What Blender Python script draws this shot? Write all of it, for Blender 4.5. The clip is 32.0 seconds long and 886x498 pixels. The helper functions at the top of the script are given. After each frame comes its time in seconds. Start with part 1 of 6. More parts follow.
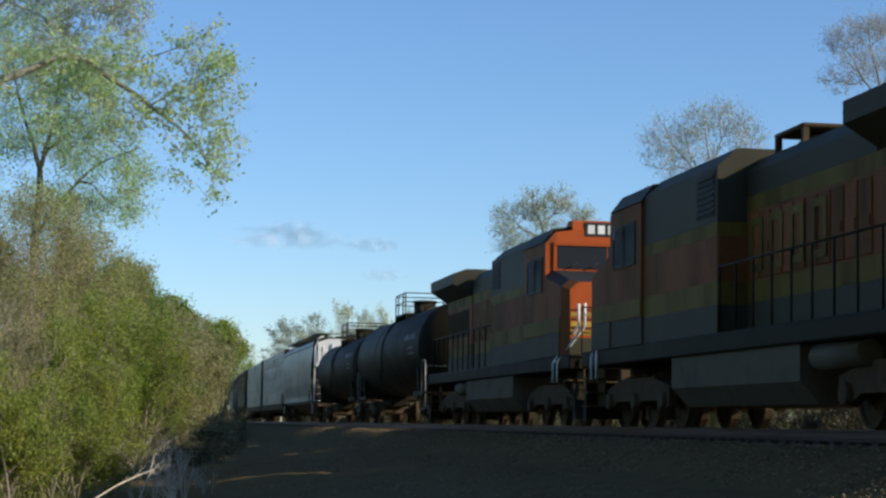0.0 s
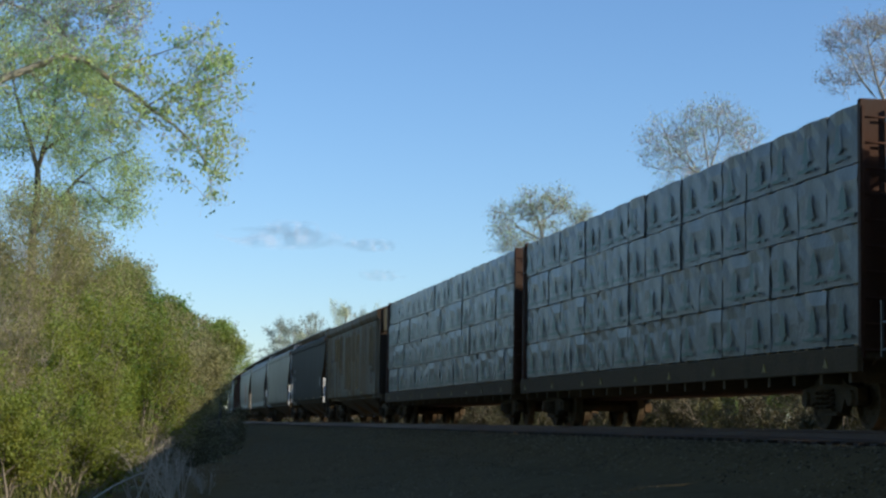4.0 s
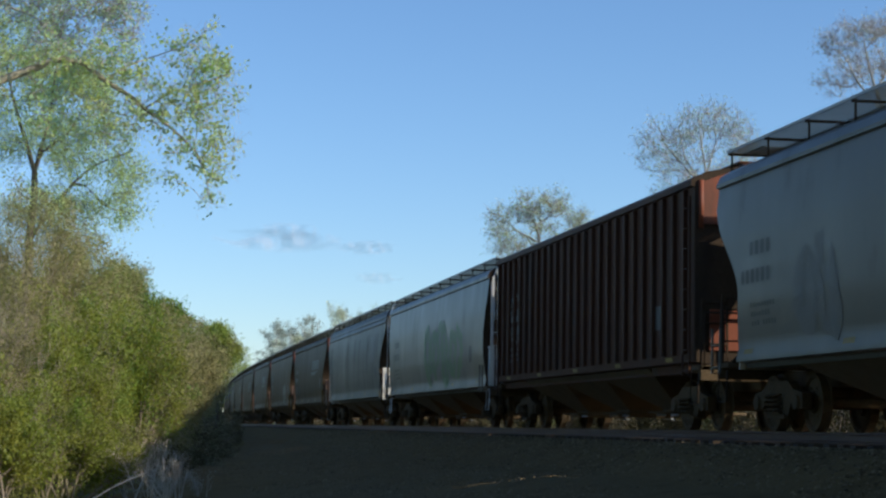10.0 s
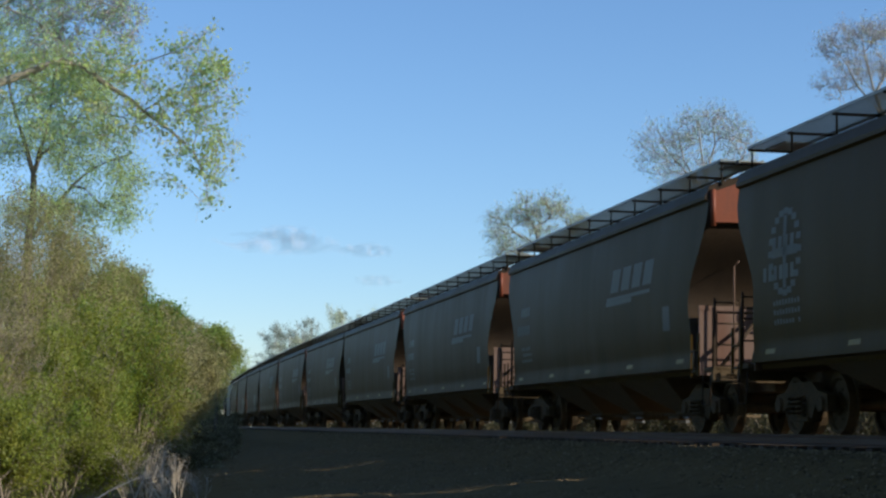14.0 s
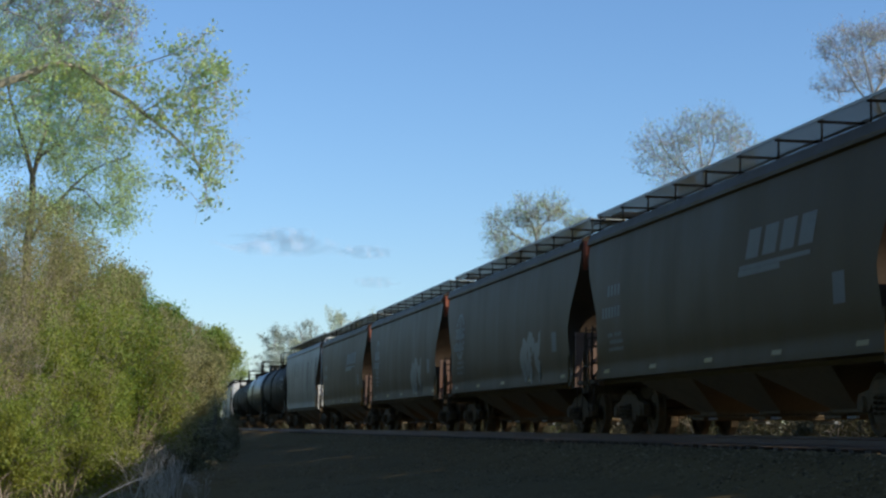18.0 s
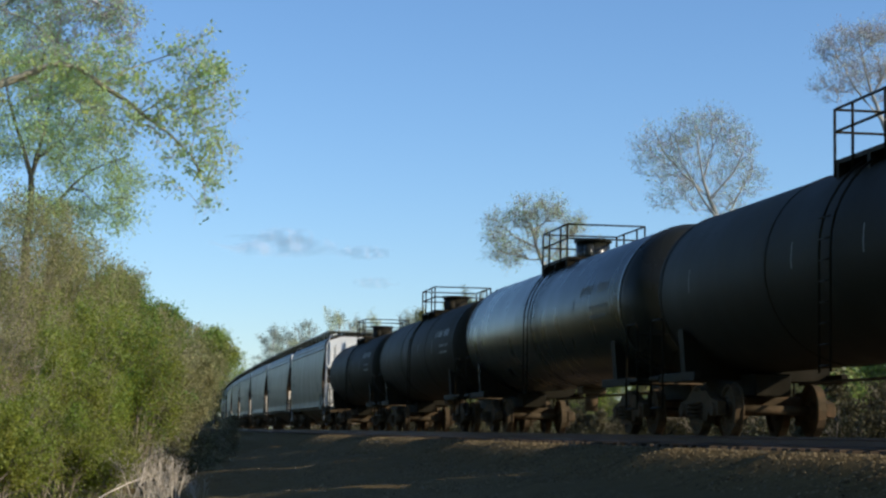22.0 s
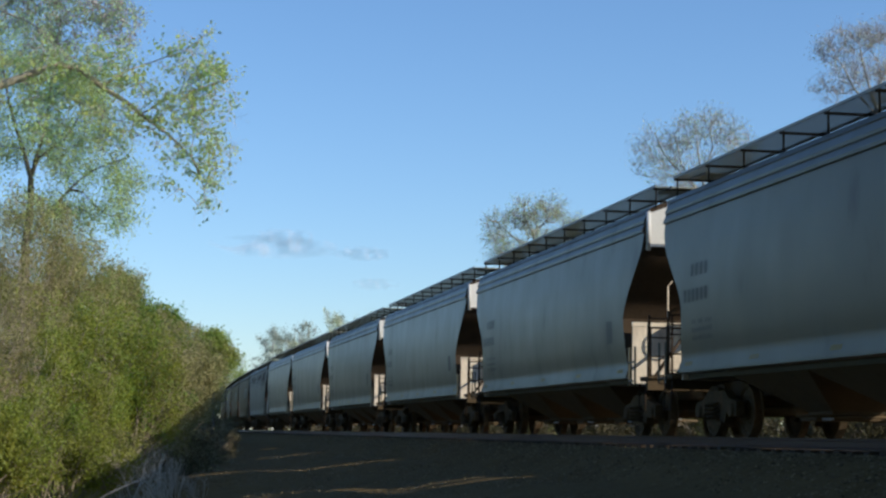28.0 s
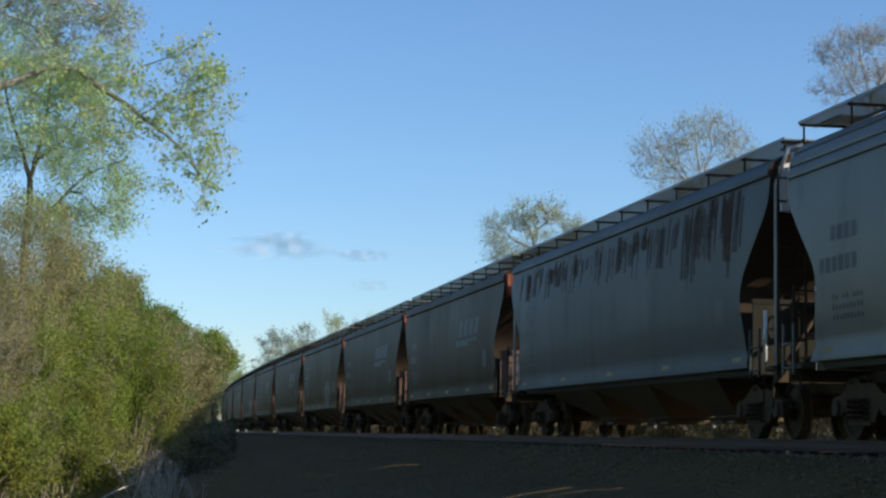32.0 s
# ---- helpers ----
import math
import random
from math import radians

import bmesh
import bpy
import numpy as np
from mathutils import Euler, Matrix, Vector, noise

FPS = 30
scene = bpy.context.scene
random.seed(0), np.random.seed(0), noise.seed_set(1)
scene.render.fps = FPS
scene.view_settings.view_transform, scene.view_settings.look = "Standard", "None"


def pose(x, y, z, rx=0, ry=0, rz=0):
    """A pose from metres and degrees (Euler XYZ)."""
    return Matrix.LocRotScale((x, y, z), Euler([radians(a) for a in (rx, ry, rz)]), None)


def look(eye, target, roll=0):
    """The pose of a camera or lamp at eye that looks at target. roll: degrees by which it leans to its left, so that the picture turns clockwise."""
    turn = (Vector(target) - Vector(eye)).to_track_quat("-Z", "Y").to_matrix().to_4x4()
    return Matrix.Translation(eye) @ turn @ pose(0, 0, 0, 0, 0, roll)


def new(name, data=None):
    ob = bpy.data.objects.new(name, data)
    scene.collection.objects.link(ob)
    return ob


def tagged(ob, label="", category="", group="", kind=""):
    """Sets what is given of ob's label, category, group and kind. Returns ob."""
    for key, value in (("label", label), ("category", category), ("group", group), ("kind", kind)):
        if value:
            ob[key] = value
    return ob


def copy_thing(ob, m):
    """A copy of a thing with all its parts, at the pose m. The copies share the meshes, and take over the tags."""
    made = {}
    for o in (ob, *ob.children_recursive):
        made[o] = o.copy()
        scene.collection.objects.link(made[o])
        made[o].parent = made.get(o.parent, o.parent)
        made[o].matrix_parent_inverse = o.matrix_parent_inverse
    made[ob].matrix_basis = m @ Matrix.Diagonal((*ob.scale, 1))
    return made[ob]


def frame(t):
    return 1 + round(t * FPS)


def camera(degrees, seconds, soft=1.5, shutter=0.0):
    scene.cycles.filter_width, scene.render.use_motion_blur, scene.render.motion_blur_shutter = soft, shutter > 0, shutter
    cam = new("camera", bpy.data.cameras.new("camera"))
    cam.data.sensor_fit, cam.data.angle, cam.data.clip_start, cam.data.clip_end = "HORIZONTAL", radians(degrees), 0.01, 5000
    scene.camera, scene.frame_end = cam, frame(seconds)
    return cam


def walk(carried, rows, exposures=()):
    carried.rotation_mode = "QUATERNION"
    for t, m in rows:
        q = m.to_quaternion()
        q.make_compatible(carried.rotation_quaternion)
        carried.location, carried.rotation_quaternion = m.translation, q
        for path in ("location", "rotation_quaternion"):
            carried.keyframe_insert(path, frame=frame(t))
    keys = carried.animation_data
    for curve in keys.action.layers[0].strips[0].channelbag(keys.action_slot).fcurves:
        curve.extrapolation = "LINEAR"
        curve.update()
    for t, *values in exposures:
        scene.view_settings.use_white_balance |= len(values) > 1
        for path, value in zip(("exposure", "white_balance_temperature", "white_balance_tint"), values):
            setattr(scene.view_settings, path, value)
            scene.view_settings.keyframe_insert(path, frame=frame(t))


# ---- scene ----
# ---------------------------------------------------------------- camera
EYE = (0.0, 0.0, -0.01)
ROLL = 0.90
cam = camera(26.23, 32.0, soft=2.5)


def aim(turn, tilt):
    """The camera's pose: turned right of the track's straight by turn, raised by tilt."""
    a, b = radians(turn), radians(tilt)
    way = Vector((math.sin(a) * math.cos(b), math.cos(a) * math.cos(b), math.sin(b)))
    return look(EYE, Vector(EYE) + way, ROLL)


walk(cam, [(t, aim(turn, tilt)) for t, turn, tilt in (
    (0, 9.426, 5.269), (1, 9.419, 5.294), (2, 9.446, 5.314), (3, 9.439, 5.263), (3.5, 9.467, 5.266),
    (5.5, 9.511, 5.301), (6, 9.522, 5.323), (7, 9.534, 5.351), (8, 9.580, 5.363), (9, 9.575, 5.353),
    (10, 9.583, 5.347), (11, 9.585, 5.352), (12, 9.583, 5.394), (13, 9.586, 5.404), (14, 9.609, 5.423),
    (14.5, 9.609, 5.415), (16.5, 9.624, 5.457), (17, 9.630, 5.472), (18, 9.635, 5.477), (19, 9.648, 5.477),
    (20, 9.651, 5.477), (21, 9.672, 5.461), (22, 9.677, 5.496), (23, 9.677, 5.480), (24, 9.693, 5.479),
    (25, 9.696, 5.487), (25.5, 9.690, 5.480), (27.5, 9.687, 5.529), (28, 9.687, 5.532), (29, 9.687, 5.551),
    (30, 9.687, 5.545), (31, 9.692, 5.556), (32, 9.713, 5.576),
)], exposures=((0.0, 0.61, 5450, 10), (32.0, 0.61, 5450, 10)))

# ---------------------------------------------------------------- light
SUN_TURN, SUN_HEIGHT = 121.0, 25.4      # degrees from +Y towards +X, and above the horizon
world = bpy.data.worlds.new("sky")
scene.world = world
world.use_nodes = True
sky = world.node_tree.nodes.new("ShaderNodeTexSky")
sky.sky_type, sky.sun_disc = "NISHITA", False
sky.sun_elevation, sky.sun_rotation = radians(SUN_HEIGHT), radians(SUN_TURN)
sky.air_density, sky.dust_density, sky.ozone_density, sky.altitude = 1.0, 0.1, 3.0, 200
back = world.node_tree.nodes["Background"]
back.inputs["Strength"].default_value = 0.085
world.node_tree.links.new(sky.outputs[0], back.inputs[0])
lamp = bpy.data.lights.new("sun", "SUN")
lamp.energy, lamp.angle, lamp.color = 3.6, radians(0.53), (1.0, 0.82, 0.58)
sun = new("sun", lamp)
a, b = radians(SUN_TURN), radians(SUN_HEIGHT)
sun.matrix_world = look((60, -60, 60), Vector((60, -60, 60)) - Vector((math.sin(a) * math.cos(b), math.cos(a) * math.cos(b), math.sin(b))))


# ---------------------------------------------------------------- materials
def mat(name, color, rough=0.6, metal=0.0, vary=0.25, scale=1.5, fine=30.0, bump=0.1, dirt=None, amount=0.35, streak=1.0, island=0.0, each=0.12, shine=0.3):
    """A worn surface: broad and fine variation of its colour, dirt in runs, fine relief."""
    m = bpy.data.materials.new(name)
    m.use_nodes = True
    nt = m.node_tree
    n, l = nt.nodes, nt.links
    bsdf = n["Principled BSDF"]
    co = n.new("ShaderNodeTexCoord")
    mp = n.new("ShaderNodeMapping")
    mp.inputs["Scale"].default_value = (1, 1, 1.0 / streak)
    l.new(co.outputs["Object"], mp.inputs[0])
    info = n.new("ShaderNodeObjectInfo")
    big = n.new("ShaderNodeTexNoise")
    big.noise_dimensions = "4D"
    big.inputs["Scale"].default_value, big.inputs["Detail"].default_value = scale, 6
    l.new(mp.outputs[0], big.inputs["Vector"])
    mul = n.new("ShaderNodeMath")
    mul.operation = "MULTIPLY"
    mul.inputs[1].default_value = 20.0
    l.new(info.outputs["Random"], mul.inputs[0])
    l.new(mul.outputs[0], big.inputs["W"])
    small = n.new("ShaderNodeTexNoise")
    small.inputs["Scale"].default_value, small.inputs["Detail"].default_value = fine, 4
    l.new(co.outputs["Object"], small.inputs["Vector"])
    hue = n.new("ShaderNodeHueSaturation")
    hue.inputs["Color"].default_value = (*color, 1)
    rng = n.new("ShaderNodeMapRange")
    rng.inputs["To Min"].default_value, rng.inputs["To Max"].default_value = 1 - vary, 1 + vary
    mix = n.new("ShaderNodeMath")
    mix.operation = "MULTIPLY_ADD"
    mix.inputs[1].default_value = 0.5
    half = n.new("ShaderNodeMath")
    half.operation = "MULTIPLY"
    half.inputs[1].default_value = 0.5
    l.new(small.outputs["Fac"], half.inputs[0])
    l.new(big.outputs["Fac"], mix.inputs[0])
    l.new(half.outputs[0], mix.inputs[2])
    rng.inputs["From Min"].default_value, rng.inputs["From Max"].default_value = 0.3, 0.7
    l.new(mix.outputs[0], rng.inputs["Value"])
    value = rng.outputs[0]
    for source, k in ((info.outputs["Random"], each), (None, island)):
        if k:
            if source is None:
                source = n.new("ShaderNodeNewGeometry").outputs["Random Per Island"]
            r2 = n.new("ShaderNodeMapRange")
            r2.inputs["To Min"].default_value, r2.inputs["To Max"].default_value = 1 - k, 1 + k
            l.new(source, r2.inputs["Value"])
            m2 = n.new("ShaderNodeMath")
            m2.operation = "MULTIPLY"
            l.new(value, m2.inputs[0])
            l.new(r2.outputs[0], m2.inputs[1])
            value = m2.outputs[0]
    l.new(value, hue.inputs["Value"])
    out = hue.outputs[0]
    if dirt:
        ramp = n.new("ShaderNodeValToRGB")
        ramp.color_ramp.elements[0].position, ramp.color_ramp.elements[1].position = 0.60 - amount * 0.45, 0.80 - amount * 0.2
        l.new(big.outputs["Fac"], ramp.inputs[0])
        mc = n.new("ShaderNodeMix")
        mc.data_type = "RGBA"
        mc.inputs["B"].default_value = (*dirt, 1)
        l.new(ramp.outputs[0], mc.inputs["Factor"])
        l.new(out, mc.inputs["A"])
        out = mc.outputs["Result"]
    l.new(out, bsdf.inputs["Base Color"])
    rr = n.new("ShaderNodeMapRange")
    rr.inputs["To Min"].default_value, rr.inputs["To Max"].default_value = max(rough - 0.12, 0.05), min(rough + 0.15, 1)
    l.new(big.outputs["Fac"], rr.inputs["Value"])
    l.new(rr.outputs[0], bsdf.inputs["Roughness"])
    bsdf.inputs["Metallic"].default_value = metal
    bsdf.inputs["Specular IOR Level"].default_value = shine
    if bump:
        bp = n.new("ShaderNodeBump")
        bp.inputs["Strength"].default_value, bp.inputs["Distance"].default_value = bump, 0.02
        l.new(small.outputs["Fac"], bp.inputs["Height"])
        l.new(bp.outputs[0], bsdf.inputs["Normal"])
    return m


def leaf_mat(name, color, passing, vary=0.35, warm=0.05):
    """Leaves: each one differs a little; light passes through them."""
    m = bpy.data.materials.new(name)
    m.use_nodes = True
    nt = m.node_tree
    n, l = nt.nodes, nt.links
    n.remove(n["Principled BSDF"])
    out = n["Material Output"]
    geo = n.new("ShaderNodeNewGeometry")
    hue = n.new("ShaderNodeHueSaturation")
    hue.inputs["Color"].default_value = (*color, 1)
    r1 = n.new("ShaderNodeMapRange")
    r1.inputs["To Min"].default_value, r1.inputs["To Max"].default_value = 1 - vary, 1 + vary
    l.new(geo.outputs["Random Per Island"], r1.inputs["Value"])
    l.new(r1.outputs[0], hue.inputs["Value"])
    co = n.new("ShaderNodeTexCoord")
    ns = n.new("ShaderNodeTexNoise")
    ns.inputs["Scale"].default_value = 0.9
    l.new(co.outputs["Object"], ns.inputs["Vector"])
    r2 = n.new("ShaderNodeMapRange")
    r2.inputs["To Min"].default_value, r2.inputs["To Max"].default_value = 0.5 - warm, 0.5 + warm
    l.new(ns.outputs["Fac"], r2.inputs["Value"])
    l.new(r2.outputs[0], hue.inputs["Hue"])
    d = n.new("ShaderNodeBsdfDiffuse")
    t = n.new("ShaderNodeBsdfTranslucent")
    g = n.new("ShaderNodeBsdfGlossy")
    g.inputs["Roughness"].default_value = 0.45
    mx = n.new("ShaderNodeMixShader")
    mx.inputs[0].default_value = passing
    mg = n.new("ShaderNodeMixShader")
    mg.inputs[0].default_value = 0.012
    l.new(hue.outputs[0], d.inputs[0])
    l.new(hue.outputs[0], t.inputs[0])
    l.new(d.outputs[0], mx.inputs[1])
    l.new(t.outputs[0], mx.inputs[2])
    l.new(mx.outputs[0], mg.inputs[1])
    l.new(g.outputs[0], mg.inputs[2])
    l.new(mg.outputs[0], out.inputs[0])
    return m



def grating_mat(name, color, open_share):
    """A fine open grating: part of the light passes between its bars."""
    m = mat(name, color, 0.7, vary=0.15, bump=0, shine=0.2)
    n, l = m.node_tree.nodes, m.node_tree.links
    clear = n.new("ShaderNodeBsdfTransparent")
    both = n.new("ShaderNodeMixShader")
    both.inputs[0].default_value = open_share
    l.new(n["Principled BSDF"].outputs[0], both.inputs[1])
    l.new(clear.outputs[0], both.inputs[2])
    l.new(both.outputs[0], n["Material Output"].inputs[0])
    return m


RUST = (0.12, 0.045, 0.02)
GRIME = (0.06, 0.052, 0.042)
M = {
    # gray to pale: side paints kept far below their own tone, for shade
    "gray": mat("light gray paint darkened for shade", (0.098, 0.097, 0.071), 0.38, vary=0.10, dirt=GRIME, amount=0.0, streak=2, shine=0.36, bump=0.03),
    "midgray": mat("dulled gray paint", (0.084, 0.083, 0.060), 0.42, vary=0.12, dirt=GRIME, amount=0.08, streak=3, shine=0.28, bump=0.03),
    "pale": mat("pale gray paint darkened for shade", (0.104, 0.103, 0.085), 0.38, vary=0.08, dirt=GRIME, amount=0.0, streak=2, shine=0.28, bump=0.03),
    "white": mat("white paint", (0.72, 0.71, 0.66), 0.45, vary=0.1, dirt=RUST, amount=0.06, streak=3),
    "dim": mat("weathered gray paint", (0.037, 0.034, 0.025), 0.6, vary=0.15, dirt=GRIME, amount=0.15, streak=4, shine=0.06),
    "slate": mat("blue gray paint", (0.064, 0.071, 0.062), 0.5, vary=0.2, dirt=(0.06, 0.05, 0.03), amount=0.10, streak=3, shine=0.25),
    "rusted": mat("rust run gray paint", (0.155, 0.147, 0.115), 0.65, vary=0.25, scale=1.3, dirt=(0.115, 0.062, 0.007), amount=0.80, streak=7, shine=0.2),
    "striped": mat("stained gray paint", (0.094, 0.090, 0.066), 0.45, vary=0.15, scale=1.3, dirt=(0.075, 0.065, 0.042), amount=0.28, streak=9, shine=0.26),
    "brown": mat("brown oxide paint", (0.053, 0.032, 0.0045), 0.5, vary=0.2, dirt=(0.045, 0.032, 0.010), amount=0.15, streak=4, shine=0.09, bump=0.03),
    "oxide": mat("red oxide paint", (0.22, 0.065, 0.03), 0.55, vary=0.2, dirt=GRIME, amount=0.15, streak=3),
    "maroon": mat("dark red paint", (0.074, 0.036, 0.021), 0.6, vary=0.2, dirt=GRIME, amount=0.15, streak=4, shine=0.1),
    "black": mat("black tank paint", (0.0205, 0.0175, 0.0105), 0.55, vary=0.3, dirt=(0.04, 0.033, 0.022), amount=0.08, streak=3, shine=0.05),
    "gloss": mat("glossy black paint", (0.018, 0.018, 0.012), 0.28, vary=0.2, dirt=GRIME, amount=0.0, streak=3, bump=0.01, shine=0.28),
    "iron": mat("grimy cast iron", (0.080, 0.058, 0.031), 0.85, vary=0.35, scale=4, dirt=(0.12, 0.07, 0.035), amount=0.2, bump=0.3, shine=0.12),
    "steel": mat("worn steel", (0.30, 0.29, 0.28), 0.4, metal=0.8, vary=0.25, bump=0.1),
    "zinc": mat("galvanised steel", (0.26, 0.26, 0.25), 0.5, metal=0.3, vary=0.15, bump=0.05),
    "grating": grating_mat("open steel grating", (0.42, 0.42, 0.34), 0.36),
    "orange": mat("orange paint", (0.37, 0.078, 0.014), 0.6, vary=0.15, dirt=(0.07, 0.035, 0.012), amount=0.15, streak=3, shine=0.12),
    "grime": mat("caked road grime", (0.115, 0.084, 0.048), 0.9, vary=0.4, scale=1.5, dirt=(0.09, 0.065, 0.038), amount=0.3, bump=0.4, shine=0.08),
    # locomotive side paints: dirt runs, plus shade put into the darker base
    "dustshadeorange": mat("dirty, shade-darkened orange paint", (0.215, 0.082, 0.030), 0.65, vary=0.3, scale=1.2, dirt=(0.06, 0.038, 0.012), amount=0.42, streak=4, shine=0.08),
    "dustshadeyellow": mat("dirty, shade-darkened yellow paint", (0.165, 0.122, 0.026), 0.65, vary=0.3, scale=1.2, dirt=(0.055, 0.040, 0.010), amount=0.42, streak=4, shine=0.08),
    # brown and stained, darkened further for the shade between the cars
    "slope": mat("stained, shade-darkened slope sheet", (0.062, 0.044, 0.028), 0.8, vary=0.3, scale=2, dirt=(0.04, 0.03, 0.022), amount=0.4, streak=3, shine=0.1),
    "faded": mat("faded pink primer", (0.17, 0.112, 0.085), 0.6, vary=0.15, dirt=RUST, amount=0.1, streak=3),
    "cream": mat("cream primer", (0.74, 0.65, 0.51), 0.6, vary=0.15, dirt=RUST, amount=0.12, streak=3),
    "green": mat("dark green paint", (0.048, 0.045, 0.028), 0.6, vary=0.2, dirt=GRIME, amount=0.15, shine=0.12),
    "yellow": mat("faded yellow paint", (0.45, 0.29, 0.03), 0.45, vary=0.15, dirt=GRIME, amount=0.2, streak=3),
    "tankgray": mat("dusty fuel tank paint", (0.120, 0.104, 0.072), 0.7, vary=0.25, dirt=GRIME, amount=0.2, shine=0.1),
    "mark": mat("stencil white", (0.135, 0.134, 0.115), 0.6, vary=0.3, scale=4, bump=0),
    "markdark": mat("stencil black", (0.072, 0.072, 0.066), 0.5, vary=0.2, bump=0),
    "reflect": mat("reflector yellow", (0.20, 0.14, 0.02), 0.5, vary=0.2, bump=0),
    # white wrap, darkened for the shade on its side
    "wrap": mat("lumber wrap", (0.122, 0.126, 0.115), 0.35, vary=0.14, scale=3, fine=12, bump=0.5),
    "wrapmark": mat("wrap print", (0.05, 0.105, 0.08), 0.4, vary=0.2, bump=0.2),
    "wood": mat("end grain lumber", (0.42, 0.28, 0.15), 0.7, vary=0.25),
    "rail": mat("rolled rail", (0.09, 0.06, 0.045), 0.6, metal=0.3, vary=0.3),
    "railtop": mat("polished rail head", (0.30, 0.28, 0.26), 0.38, metal=1.0, vary=0.1, bump=0),
    "tie": mat("tarred tie", (0.062, 0.043, 0.027), 0.85, vary=0.4, scale=3, bump=0.5),
    "stone": mat("ballast stone", (0.160, 0.122, 0.066), 0.9, vary=0.3, scale=2, island=0.6, bump=0.3, each=0, shine=0.1),
    "ballast": mat("ballast bed", (0.150, 0.108, 0.046), 0.95, vary=0.5, scale=2.0, fine=18, bump=1.0, dirt=(0.088, 0.062, 0.026), amount=0.55, each=0, shine=0.05),
    "soil": mat("grassy soil", (0.10, 0.09, 0.04), 0.95, vary=0.4, scale=0.35, fine=9, bump=1.0, dirt=(0.09, 0.12, 0.03), amount=0.5, each=0),
    "grass": leaf_mat("dry and green grass", (0.15, 0.15, 0.045), 0.3, 0.4),
    "bark": mat("bark", (0.135, 0.118, 0.085), 0.9, vary=0.3, scale=6, bump=0.6, streak=3),
    "palebark": mat("pale bark", (0.40, 0.385, 0.34), 0.9, vary=0.25, scale=6, bump=0.5, streak=3),
    "limbbark": mat("limb bark", (0.46, 0.41, 0.29), 0.9, vary=0.35, scale=5, bump=0.6, dirt=(0.14, 0.11, 0.07), amount=0.25),
    "twig": mat("grey brown twigs", (0.28, 0.23, 0.165), 0.9, vary=0.3, bump=0.2),
    "pinktwig": mat("pinkish brown twigs", (0.36, 0.30, 0.215), 0.9, vary=0.3, bump=0.2),
    "mauvetwig": mat("greyish mauve twigs", (0.44, 0.40, 0.39), 0.9, vary=0.25, bump=0.2),
    "drystem": mat("dry stalks", (0.52, 0.45, 0.35), 0.9, vary=0.3, bump=0.2, island=0.3),
    "glass": mat("dark cab glass", (0.02, 0.025, 0.03), 0.6, vary=0.05, bump=0, shine=0.1),
    "rustrun": grating_mat("rust runs", (0.23, 0.125, 0.018), 0.45),
    "rustdark": grating_mat("dark rust runs", (0.088, 0.046, 0.022), 0.55),
    "stain": grating_mat("dark water stains", (0.055, 0.048, 0.034), 0.84),
    "rubber": mat("rubber hose", (0.02, 0.02, 0.02), 0.7, bump=0.1),
}
LEAF = {
    "fresh": leaf_mat("fresh leaves", (0.31, 0.38, 0.09), 0.5, 0.18),
    "lime": leaf_mat("lime leaves", (0.265, 0.305, 0.042), 0.5, 0.22),
    "olive": leaf_mat("olive buds", (0.245, 0.245, 0.085), 0.4, 0.2, 0.03),
    "deep": leaf_mat("full green leaves", (0.17, 0.28, 0.055), 0.5, 0.2),
    "buds": leaf_mat("tan buds", (0.33, 0.295, 0.165), 0.4, 0.18, 0.02),
    "airy": leaf_mat("thin young leaves", (0.53, 0.64, 0.20), 0.62, 0.15),
    "sage": leaf_mat("pale sage leaves", (0.48, 0.62, 0.33), 0.58, 0.16),
    "mauve": leaf_mat("mauve brown buds", (0.36, 0.31, 0.28), 0.35, 0.15, 0.02),
    "budding": leaf_mat("small brown green buds", (0.345, 0.325, 0.14), 0.45, 0.22, 0.03),
    "straw": leaf_mat("dry seed heads", (0.50, 0.44, 0.34), 0.3, 0.2, 0.01),
    "pale": leaf_mat("pale buds", (0.54, 0.58, 0.37), 0.4, 0.15),
    # air haze put into the leaf colour: paler and greyer
    "hazy": leaf_mat("far leaves paled by haze", (0.40, 0.45, 0.36), 0.4, 0.15),
    # scrub leaves with the shade under and beside the train in their colour
    "shadeleaf": leaf_mat("shade-darkened scrub leaves", (0.10, 0.09, 0.045), 0.25, 0.3),
}


# ---------------------------------------------------------------- mesh helpers
def part(name, bm, material, parent=None, label="", smooth=False):
    me = bpy.data.meshes.new(name)
    bm.normal_update()
    bm.to_mesh(me)
    bm.free()
    mats = material if isinstance(material, (list, tuple)) else [material]
    for m in mats:
        me.materials.append(m)
    if smooth:
        me.shade_smooth()
        if smooth > 1:
            me.set_sharp_from_angle(angle=radians(smooth))
    ob = new(name, me)
    ob.parent = parent
    if label:
        ob["label"] = label
    return ob


def clone(ob, parent, m=None):
    """One more part on the same mesh."""
    o = ob.copy()
    scene.collection.objects.link(o)
    o.parent = parent
    if m is not None:
        o.matrix_basis = m
    return o


